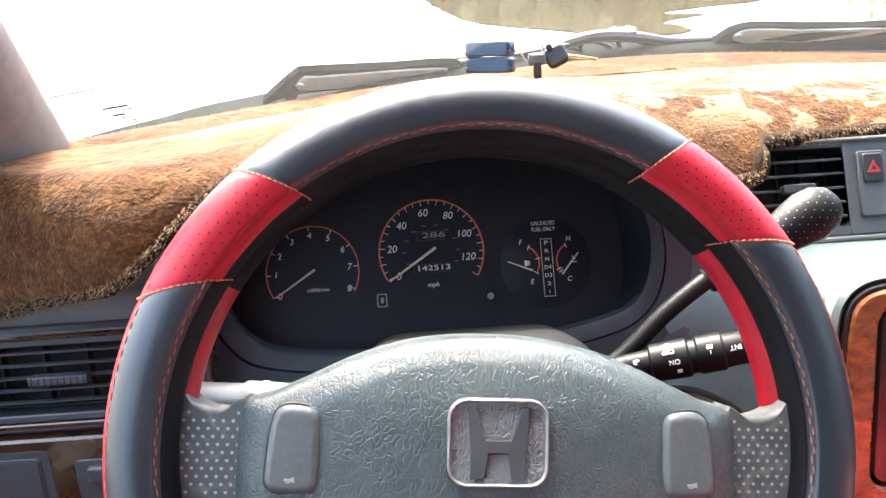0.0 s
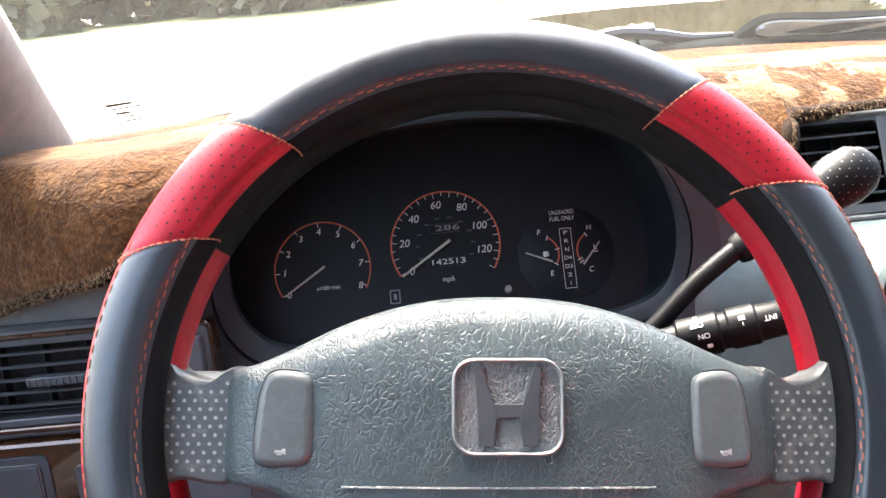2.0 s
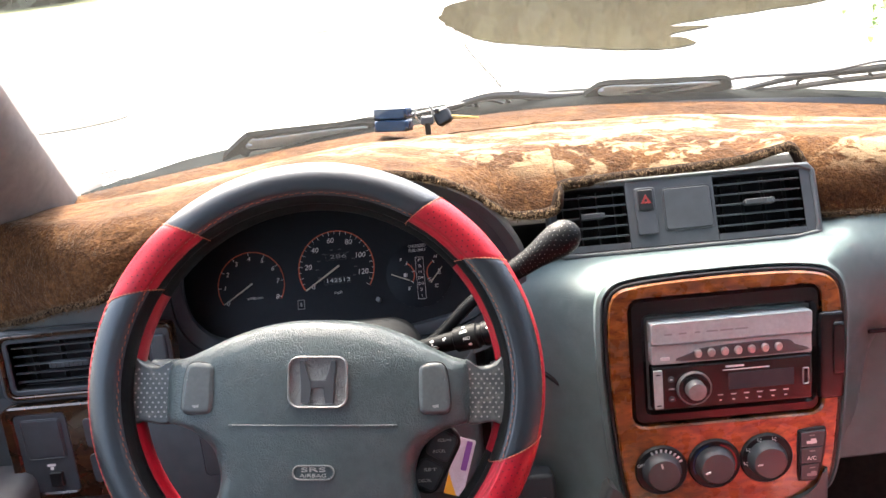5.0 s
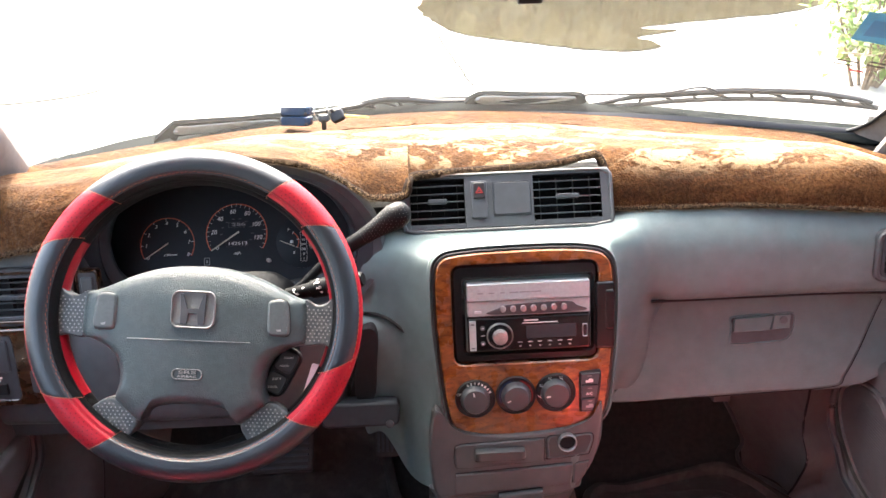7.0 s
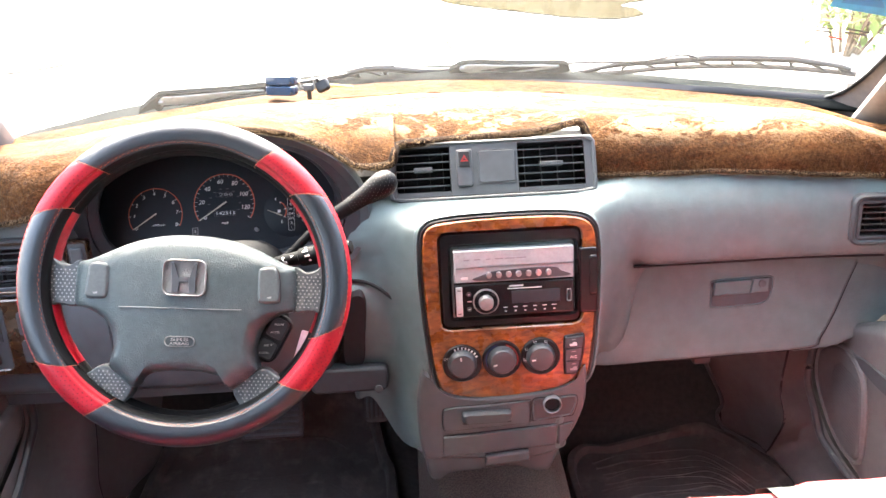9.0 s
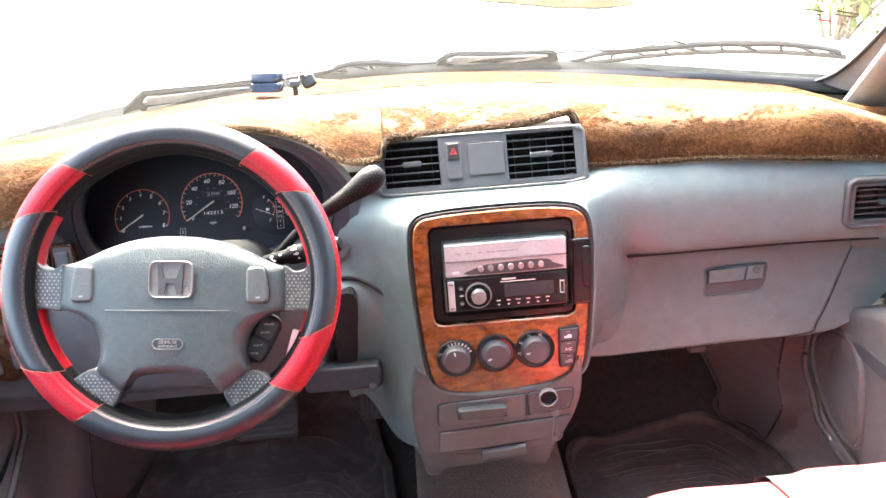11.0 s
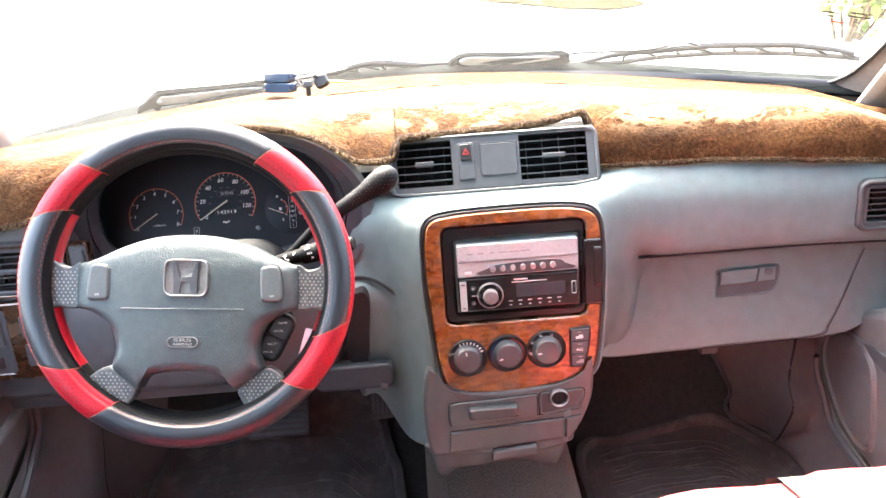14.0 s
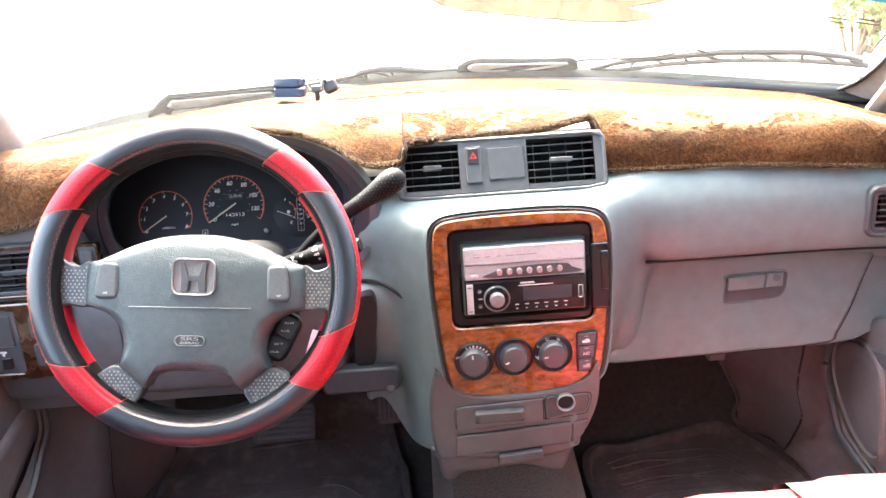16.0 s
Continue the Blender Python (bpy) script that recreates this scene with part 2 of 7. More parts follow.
M_HUB = material("grained_grey_vinyl", (0.052, 0.071, 0.073), 0.33, tone=0.10, tone_scale=14, dirt=0.10, dirt_color=(0.12, 0.12, 0.115), wrinkle=0.58, wrinkle_scale=240, wrinkle_depth=0.0006, wrinkle_soft=0.16, grain=0.25, grain_scale=600)
M_SPOKE = material("worn_grey_vinyl", (0.062, 0.072, 0.073), 0.40, tone=0.15, tone_scale=60, dirt=0.4, dirt_color=(0.3, 0.28, 0.25), grain=0.12)
M_DOT = material("pale_dot", (0.306, 0.306, 0.2975), 0.4)
M_KNOBDOT = material("grey_dot", (0.12, 0.12, 0.12), 0.4)
M_BADGE = material("badge_ground", (0.17, 0.175, 0.17), 0.34, wrinkle=0.8, wrinkle_scale=300, wrinkle_depth=0.0012, wrinkle_soft=0.3)
M_BUTTON = material("grey_button", (0.078, 0.091, 0.092), 0.42, tone=0.08, tone_scale=40, grain=0.2)
M_CHROME = material("worn_chrome", (0.423, 0.423, 0.414), 0.34, 0.75, tone=0.15, tone_scale=60)
M_WORN = material("dull_worn_chrome", (0.25, 0.255, 0.25), 0.45, 0.5, tone=0.2, tone_scale=60)
M_SILVER = material("silver_paint", (0.345, 0.385, 0.38), 0.45, 0.0, tone=0.05, tone_scale=20)
M_WHITE = material("white_print", (0.6375, 0.6375, 0.6225), 0.6)
# weathered grey, made paler to carry the sunlight on the wiper roots
M_SHIELD = material("weathered_sunlit_paint", (0.42, 0.46, 0.46), 0.45, tone=0.2, tone_scale=30, dirt=0.4, dirt_color=(0.4, 0.4, 0.38))
M_GREYPRINT = material("grey_print", (0.22, 0.22, 0.22), 0.6)
M_NEEDLE = material("pale_needle", (0.465, 0.435, 0.345), 0.5)
M_ORANGE = material("orange_print", (0.496, 0.104, 0.048), 0.6)
M_DULLRED = material("dull_red_lens", (0.22, 0.02, 0.018), 0.35)
M_REDPRINT = material("red_print", (0.55, 0.03, 0.03), 0.5)
M_COLD = material("blue_print", (0.02, 0.04, 0.11), 0.5)
M_BLUE = material("blue_paint", (0.011, 0.030, 0.066), 0.2, tone=0.1, tone_scale=60, coat=0.3)
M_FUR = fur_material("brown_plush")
M_FURPLAIN = fur_material("plain_brown_plush", False)
M_HEM = material("dark_plush_hem", (0.013, 0.0070, 0.0040), 0.95, specular=0.1, tone=0.5, tone_scale=160, grain=1.0, grain_scale=500)
M_TIPS = material("pale_plush_tips", (0.090, 0.060, 0.034), 0.9, specular=0.1, tone=0.5, tone_scale=120)
M_WOOD = wood_material("burl_wood_film")
# the same film with the shade of the driver's side put into its colour
M_WOODSHADE = wood_material("shaded_wood_film", 0.15)
M_KICK = material("grey_footwell_plastic", (0.097, 0.095, 0.095), 0.42, tone=0.10, tone_scale=7, dirt=0.25, dirt_color=(0.10, 0.09, 0.08), grain=0.2, grain_scale=1000)
M_RUBBER = material("black_rubber", (0.044, 0.041, 0.040), 0.70, specular=0.3, tone=0.2, tone_scale=14, dirt=0.4, dirt_color=(0.13, 0.12, 0.11), grain=0.3)
M_CARPET = material("grey_carpet", (0.063, 0.0546, 0.042), 0.95, tone=0.8, tone_scale=420, grain=1.0, grain_scale=900, sheen=0.2)
M_DARKCARPET = material("dark_carpet", (0.0225, 0.021, 0.021), 0.95, tone=0.3, tone_scale=90, grain=0.9, grain_scale=700)
M_PILLAR = material("grey_pillar_cloth", (0.144, 0.1282, 0.1195), 0.8, tone=0.05, tone_scale=10, grain=0.5, grain_scale=900)
# passenger cushion: brighter copy of the red leather, for stronger red bounce light
M_CUSHION = material("bright_red_seat_leather", (0.55, 0.042, 0.052), 0.42, tone=0.08, tone_scale=8, wrinkle=0.3, wrinkle_scale=120)
# driver seat: the same red leather darkened, to weaken its glow on the wheel
M_SEAT = material("dimmed_seat_leather", (0.15, 0.010, 0.013), 0.4, tone=0.08, tone_scale=8, wrinkle=0.3, wrinkle_scale=120)
# the same leather with the bleaching of strong sun put into its colour
M_SEATLIT = material("sunlit_seat_leather", (0.45, 0.075, 0.080), 0.45, tone=0.06, tone_scale=8, wrinkle=0.3, wrinkle_scale=120)
M_BAND = material("grey_seat_leather", (0.045, 0.054, 0.050), 0.5, specular=0.3, tone=0.15, tone_scale=30, grain=0.4)
M_CONCRETE = ground_material("pale_concrete")
M_PUDDLE = material("muddy_water", (0.026, 0.022, 0.012), 0.06, tone=0.1, tone_scale=0.5, specular=0.25, rough_var=0.02)
M_DAMP = material("damp_concrete", (0.080, 0.078, 0.070), 0.8, tone=0.25, tone_scale=2, specular=0.0)
M_JOINT = material("dark_joint", (0.022, 0.021, 0.019), 0.9, tone=0.2, tone_scale=3, specular=0.0)
M_GRASS = material("rough_grass", (0.09, 0.10, 0.035), 0.9, tone=0.35, tone_scale=2, dirt=0.4, dirt_color=(0.2, 0.16, 0.08))
M_BONNET = material("white_car_paint", (0.56, 0.568, 0.568), 0.25, coat=0.7, tone=0.02, tone_scale=3)
M_GLASS = glass_material("windscreen_glass", (0.95, 0.97, 0.96), 0.008, 0.12, 0.009)
M_LEAF = material("green_leaf", (0.13, 0.22, 0.035), 0.5, tone=0.35, tone_scale=6)
M_FARLEAF = material("dull_far_foliage", (0.11, 0.10, 0.055), 0.8, tone=0.3, tone_scale=0.4)
M_TINT = glass_material("tinted_glass", (0.20, 0.215, 0.21), 0.02)
M_SIDE = glass_material("clear_side_glass", (0.85, 0.88, 0.87), 0.02)
M_CLEAR = glass_material("side_glass", (0.42, 0.45, 0.445), 0.02)
M_BARK = material("brown_bark", (0.12, 0.085, 0.05), 0.9, tone=0.3, tone_scale=20, grain=0.6, grain_scale=80)
M_PETAL = material("red_petal", (0.6, 0.035, 0.04), 0.5, tone=0.2, tone_scale=20)
M_CEILING = material("grey_headliner", (0.42, 0.425, 0.425), 0.9, tone=0.04, tone_scale=12, grain=0.4)


# ---- building helpers ----
def finish(bm, name, mat, smooth=True, angle=40):
    bmesh.ops.recalc_face_normals(bm, faces=bm.faces[:])
    me = bpy.data.meshes.new(name)
    bm.to_mesh(me)
    bm.free()
    for m in (mat if isinstance(mat, (list, tuple)) else [mat]):
        me.materials.append(m)
    if smooth:
        me.set_sharp_from_angle(angle=radians(angle))
        me.polygons.foreach_set("use_smooth", [True] * len(me.polygons))
    return me


def part(name, bm, mat, parent=None, label="", smooth=True, angle=40):
    """Links a bmesh as one mesh object, under a thing or a part."""
    ob = new(name, bm if isinstance(bm, bpy.types.Mesh) else finish(bm, name, mat, smooth, angle))
    if parent:
        ob.parent = parent
        ob.matrix_parent_inverse = parent.matrix_world.inverted()
    return tagged(ob, label)


def thing(name, label, category, at=(0, 0, 0), group="", kind=""):
    ob = new(name)
    ob.empty_display_size = 0.02
    ob.matrix_world = Matrix.Translation(at)
    bpy.context.view_layer.update()
    return tagged(ob, label, category, group, kind)


def panel(x, y, z, tilt, turn=0.0, spin=0.0):
    """The frame of a panel that faces the seats: x to the right, y up along it, z out of it. tilt: degrees by which it leans back."""
    a = radians(tilt)
    base = Matrix(((1, 0, 0, 0), (0, math.sin(a), -math.cos(a), 0), (0, math.cos(a), math.sin(a), 0), (0, 0, 0, 1)))
    return Matrix.Translation((x, y, z)) @ Matrix.Rotation(radians(turn), 4, "Z") @ base @ Matrix.Rotation(radians(spin), 4, "Z")


def rounded(w, h, r, n=5, cx=0.0, cy=0.0):
    r = min(r, w / 2 - 1e-5, h / 2 - 1e-5)
    pts = []
    for qx, qy, a0 in ((1, 1, 0), (-1, 1, 90), (-1, -1, 180), (1, -1, 270)):
        for i in range(n + 1):
            a = radians(a0 + 90 * i / n)
            pts.append((cx + qx * (w / 2 - r) + r * math.cos(a), cy + qy * (h / 2 - r) + r * math.sin(a)))
    return pts


def smooth_outline(pts, n=6):
    """A closed Catmull-Rom curve through a few points."""
    out, k = [], len(pts)
    for i in range(k):
        p0, p1, p2, p3 = (Vector(pts[(i + j) % k]) for j in (-1, 0, 1, 2))
        for s in range(n):
            t = s / n
            v = 0.5 * ((2 * p1) + (p2 - p0) * t + (2 * p0 - 5 * p1 + 4 * p2 - p3) * t * t + (3 * p1 - p0 - 3 * p2 + p3) * t ** 3)
            out.append(tuple(v))
    return out


def smooth_line(pts, n=6):
    out = []
    for i in range(len(pts) - 1):
        p0, p1, p2, p3 = (Vector(pts[max(0, min(len(pts) - 1, i + j))]) for j in (-1, 0, 1, 2))
        for s in range(n):
            t = s / n
            out.append(0.5 * ((2 * p1) + (p2 - p0) * t + (2 * p0 - 5 * p1 + 4 * p2 - p3) * t * t + (3 * p1 - p0 - 3 * p2 + p3) * t ** 3))
    out.append(Vector(pts[-1]))
    return out


def inset(pts, d):
    """Moves a closed outline inwards by d."""
    k, out = len(pts), []
    area = sum(pts[i][0] * pts[(i + 1) % k][1] - pts[(i + 1) % k][0] * pts[i][1] for i in range(k))
    sgn = 1 if area > 0 else -1
    for i in range(k):
        a, b = Vector(pts[i - 1]), Vector(pts[(i + 1) % k])
        t = b - a
        t = t.normalized() if t.length > 1e-9 else Vector((1, 0))
        out.append((pts[i][0] - sgn * t.y * d, pts[i][1] + sgn * t.x * d))
    if d > 0 and any((out[(i + 1) % k][0] - out[i][0]) * (pts[(i + 1) % k][0] - pts[i][0]) + (out[(i + 1) % k][1] - out[i][1]) * (pts[(i + 1) % k][1] - pts[i][1]) < 0 for i in range(k)):
        c = Vector((sum(p[0] for p in pts) / k, sum(p[1] for p in pts) / k))
        out = [tuple(Vector(p) + (c - Vector(p)).normalized() * d) for p in pts]
    return out


def ring(bm, m, pts, z):
    return [bm.verts.new(m @ Vector((p[0], p[1], z))) for p in pts]


def bridge(bm, a, b, closed=True, mi=0):
    k = len(a)
    for i in range(k if closed else k - 1):
        j = (i + 1) % k
        f = bm.faces.new((a[i], a[j], b[j], b[i]))
        f.material_index = mi


def slab(bm, m, pts, z0, z1, bevel=0.0015, back=True):
    """A prism on an outline, its front edge bevelled."""
    a = ring(bm, m, pts, z0)
    b = ring(bm, m, pts, z1 - bevel)
    c = ring(bm, m, inset(pts, bevel * 0.35), z1 - bevel * 0.3)
    d = ring(bm, m, inset(pts, bevel), z1)
    e = ring(bm, m, inset(pts, bevel * 1.35), z1)
    bridge(bm, a, b), bridge(bm, b, c), bridge(bm, c, d), bridge(bm, d, e)
    bm.faces.new(e)
    if back:
        bm.faces.new(a[::-1])


def frame_ring(bm, m, outer, inner, z0, z1, bevel=0.001, z_in=None):
    """A flat frame between two outlines with as many points each; its inner wall goes down to z_in."""
    a, b = ring(bm, m, outer, z0), ring(bm, m, outer, z1 - bevel)
    c, d = ring(bm, m, inset(outer, bevel), z1), ring(bm, m, inset(inner, -bevel), z1)
    e, f = ring(bm, m, inner, z1 - bevel), ring(bm, m, inner, z0 if z_in is None else z_in)
    for p, q in ((a, b), (b, c), (c, d), (d, e), (e, f)):
        bridge(bm, p, q)


def box(bm, m, cx, cy, cz, w, h, d, r=0.002):
    slab(bm, m, rounded(w, h, r, 3, cx, cy), cz - d / 2, cz + d / 2, min(r, d * 0.4))


def tube(bm, pts, radius, seg=10, cap=True, flat=1.0):
    pts = [Vector(p) for p in pts]
    rings, k = [], len(pts)
    up = Vector((0, 0, 1))
    for i, p in enumerate(pts):
        t = (pts[min(i + 1, k - 1)] - pts[max(i - 1, 0)]).normalized()
        s = t.cross(up)
        s = s.normalized() if s.length > 1e-4 else Vector((1, 0, 0))
        v = s.cross(t)
        r = radius[i] if isinstance(radius, (list, tuple)) else radius
        rings.append([bm.verts.new(p + r * (math.cos(a) * s + flat * math.sin(a) * v)) for a in (2 * math.pi * j / seg for j in range(seg))])
    for a, b in zip(rings, rings[1:]):
        bridge(bm, a, b)
    if cap:
        bm.faces.new(rings[0][::-1]), bm.faces.new(rings[-1])


def lathe(bm, m, profile, seg=28):
    rings = [ring(bm, m, [(r * math.cos(2 * math.pi * j / seg), r * math.sin(2 * math.pi * j / seg)) for j in range(seg)], z) for r, z in profile]
    for a, b in zip(rings, rings[1:]):
        bridge(bm, a, b)
    bm.faces.new(rings[0][::-1]), bm.faces.new(rings[-1])


def sheet(bm, rows, closed=False, mi=0):
    """A surface through rows of points."""
    vs = [[bm.verts.new(p) for p in row] for row in rows]
    for a, b in zip(vs, vs[1:]):
        bridge(bm, a, b, closed, mi)
    return vs


def lettering(text, size, m, mat, parent, name="lettering", depth=0.0002, skew=0.0, align="CENTER", width=None):
    cu = bpy.data.curves.new(name, "FONT")
    cu.body, cu.size, cu.extrude, cu.shear = text, size, depth, skew
    cu.align_x, cu.align_y = align, "CENTER"
    ob = bpy.data.objects.new(name, cu)
    scene.collection.objects.link(ob)
    bpy.context.view_layer.update()
    me = bpy.data.meshes.new_from_object(ob.evaluated_get(bpy.context.evaluated_depsgraph_get()))
    bpy.data.objects.remove(ob)
    if width:
        w = max(v.co.x for v in me.vertices) - min(v.co.x for v in me.vertices)
        me.transform(Matrix.Diagonal((width / w, 1, 1, 1)))
    me.transform(m)
    me.materials.clear()
    me.materials.append(mat)
    return part(name, me, mat, parent)


def lerp(a, b, t):
    return a + (b - a) * t


def ease(t):
    t = max(0.0, min(1.0, t))
    return t * t * (3 - 2 * t)


def table(xs, x):
    """Linear look-up in rows of (x, value)."""
    if x <= xs[0][0]:
        return xs[0][1]
    for (a, va), (b, vb) in zip(xs, xs[1:]):
        if x <= b:
            return lerp(va, vb, (x - a) / (b - a))
    return xs[-1][1]


# ---- outdoors ----
GLASS_SLOPE = 0.8


def base_y(x):
    """The curve on which the windscreen's foot stands."""
    return 1.14 - 0.52 * (x - 0.42) ** 2


def glass_point(x, z):
    return Vector((x, base_y(x) - (z - 1.165) / GLASS_SLOPE, z))


def build_ground():
    bm = bmesh.new()
    sheet(bm, [[(x, y, 0.0) for x in (-900, -60, -20, 0, 20, 60, 900)] for y in (-900, -60, 0, 30, 60, 900)])
    tagged(part("ground", bm, M_CONCRETE, None, "sunlit pale concrete yard with stains and damp patches"), "", "ground", kind="structure")
    pud = smooth_outline([(0.15, 17.5), (0.55, 13.6), (0.95, 12.0), (1.9, 10.6), (2.7, 9.7), (3.3, 10.1), (3.2, 10.9), (3.9, 11.5), (3.5, 12.0), (5.0, 12.7), (6.5, 13.4),
                          (8.5, 16.0), (9.0, 21.0), (5.0, 24.0), (1.0, 22.0)], 8)
    bm = bmesh.new()
    v = [bm.verts.new((x + 0.10 * noise.noise((x * 3, y * 3, 0)), y + 0.12 * noise.noise((x * 2, y * 2, 5)), 0.016)) for x, y in pud]
    bm.faces.new(v)
    tagged(part("puddle", bm, M_PUDDLE, None, "shallow muddy brown puddle lying on the concrete"), "", "puddle", kind="structure")
    bm = bmesh.new()
    for cx, cy, w, h in ((-3.95, 8.6, 1.25, 1.25), (-4.75, 12.0, 0.6, 0.16), (-2.25, 16.7, 0.6, 0.5), (-11.0, 22.0, 6.0, 2.4)):
        o = smooth_outline([(cx - w / 2, cy), (cx - w * 0.2, cy - h * 0.45), (cx + w * 0.3, cy - h * 0.3), (cx + w / 2, cy + h * 0.1), (cx + w * 0.1, cy + h * 0.5)], 6)
        bm.faces.new([bm.verts.new((x, y, 0.014)) for x, y in o])
    tagged(part("damp_patch", bm, M_DAMP, None, "dull damp stain drying on the concrete"), "", "stain", kind="structure")
    bm = bmesh.new()
    for a, b in (((0.80, 7.0), (0.53, 11.25)), ((0.53, 11.25), (0.36, 15.9)), ((0.36, 15.9), (-0.1, 24.0)), ((-4.5, 7.0), (-20.0, 46.0)), ((-30.0, 23.0), (0.0, 23.6))):
        pts = []
        for i in range(41):
            t = i / 40
            pts.append((lerp(a[0], b[0], t) + 0.035 * noise.noise((i * 0.7, a[0], 0)), lerp(a[1], b[1], t)))
        d = (Vector(b) - Vector(a)).normalized()
        sx, sy = -d.y * 0.011, d.x * 0.011
        sheet(bm, [[(x - sx, y - sy, 0.012) for x, y in pts], [(x + sx, y + sy, 0.012) for x, y in pts]])
    tagged(part("expansion_joint", bm, M_JOINT, None, "narrow dark joints between the concrete slabs"), "", "joint", kind="structure")
    bm = bmesh.new()
    bankl = [(-60, 30), (-24, 33), (-12, 36), (0, 38), (12, 40), (60, 44)]
    sheet(bm, [[(x, y, 0.01) for x, y in bankl], [(x * 1.02, y + 1.5, 0.35) for x, y in bankl], [(x * 1.3, y + 30, 0.6) for x, y in bankl]])
    tagged(part("grass_verge", bm, M_GRASS, None, "rough dry grass verge beyond the concrete"), "", "grass", kind="structure")


def build_bonnet():
    car = thing("bonnet", "white bonnet of the car beyond the windscreen", "bonnet", (0.37, 1.6, 1.0))
    bm = bmesh.new()
    rows = []
    for i in range(17):
        s = i / 16
        row = []
        for j in range(25):
            u = j / 24
            x = lerp(-0.36, 1.10, u)
            e = (2 * u - 1)
            y0 = base_y(x) + 0.10
            y = lerp(y0, 2.15 - 0.16 * e * e, s)
            z = lerp(1.105, 1.045, s) + 0.012 * math.sin(math.pi * s) - 0.05 * abs(e) ** 4 - 0.30 * max(0, s - 0.85) ** 1.2
            row.append((x, y, z))
        rows.append(row)
    sheet(bm, rows)
    ob = part("panel", bm, M_BONNET, car)
    s = ob.modifiers.new("thickness", "SOLIDIFY")
    s.thickness = 0.01


def build_windscreen():
    ws = thing("windscreen", "clear raked windscreen with black edge seal", "window", (0.37, 1.0, 1.16), kind="structure")
    ws.name = "window_1"
    bm = bmesh.new()
    rows = [[glass_point(lerp(-0.37 + 0.10 * s, 1.10 - 0.10 * s, u / 24), lerp(1.135, 1.70, s)) for u in range(25)] for s in (i / 12 for i in range(13))]
    sheet(bm, rows)
    pane = part("pane", bm, M_GLASS, ws)
    pane.visible_shadow = False
    bm = bmesh.new()
    sheet(bm, [[glass_point(x, 1.165 - 0.03 * ease((x - 0.2) / 0.9)) + Vector((0, dy, dz)) for x in (lerp(-0.29, 1.03, i / 40) for i in range(41))]
               for dy, dz in ((-0.004, 0.006), (-0.012, -0.003), (-0.012, -0.02), (0.01, -0.02))])
    part("seal", bm, M_BLACK, ws)
    bm = bmesh.new()
    xs = [lerp(-0.375, 0.0, i / 24) for i in range(25)]
    out = lambda x: table([(-.375, .085), (-.362, .10), (-.341, .13), (-.297, .152), (-.26, .183), (-.2, .192), (0, .19)], x)
    sheet(bm, [[(x, base_y(x) + lerp(0.0, out(x), u), 1.158 - .012 * u * (1 - u)) for x in xs] for u in (0, .5, 1)])
    part("foot_band", bm, M_COWL, ws, "dark rubber band along the foot of the glass")
    bm = bmesh.new()
    edge = [glass_point(p.x, p.y) for p in smooth_line([(.96, 1.124), (.99, 1.128), (1.014, 1.133), (1.032, 1.152), (1.038, 1.183), (1.038, 1.215), (1.034, 1.27), (1.02, 1.36), (1.0, 1.5)], 4)]
    tube(bm, [p + Vector((0, -.006, .001)) for p in edge], 0.0032, 8)
    part("edge_seal", bm, M_BLACK, ws)
    bm = bmesh.new()
    sheet(bm, [[p + Vector(d) for p in edge] for d in ((.002, -.004, 0), (.020, -.030, -.012), (.060, -.070, -.028), (.14, -.12, -.05))])
    part("corner_trim", bm, M_PILLAR, ws, "pale trim beside the edge of the glass")
    return ws


def build_cowl():
    """The black plastic grille below the glass, with its seal."""
    cowl = thing("cowl_panel", "black plastic cowl panel below the windscreen", "cowl", (0.37, 1.2, 1.1))
    bm = bmesh.new()
    xs = [lerp(-0.285, 1.07, i / 40) for i in range(41)]
    drop = lambda x: 0.012 * ease((x + 0.20) / 0.15) - 0.016 * (1 - ease((x + 0.20) / 0.15)) - 0.045 * ease((x - 0.25) / 0.8)
    sheet(bm, [[(x, base_y(x) + 0.004, 1.158 + drop(x)) for x in xs], [(x, base_y(x) + 0.025, 1.166 + drop(x)) for x in xs],
               [(x, base_y(x) + 0.07, 1.170 + drop(x)) for x in xs], [(x, base_y(x) + 0.11, 1.168 + drop(x)) for x in xs], [(x, base_y(x) + 0.14, 1.13 + drop(x)) for x in xs]])
    ob = part("panel", bm, M_COWL, cowl)
    ob.modifiers.new("thickness", "SOLIDIFY").thickness = 0.006


build_ground()
build_bonnet()
build_windscreen()
build_cowl()


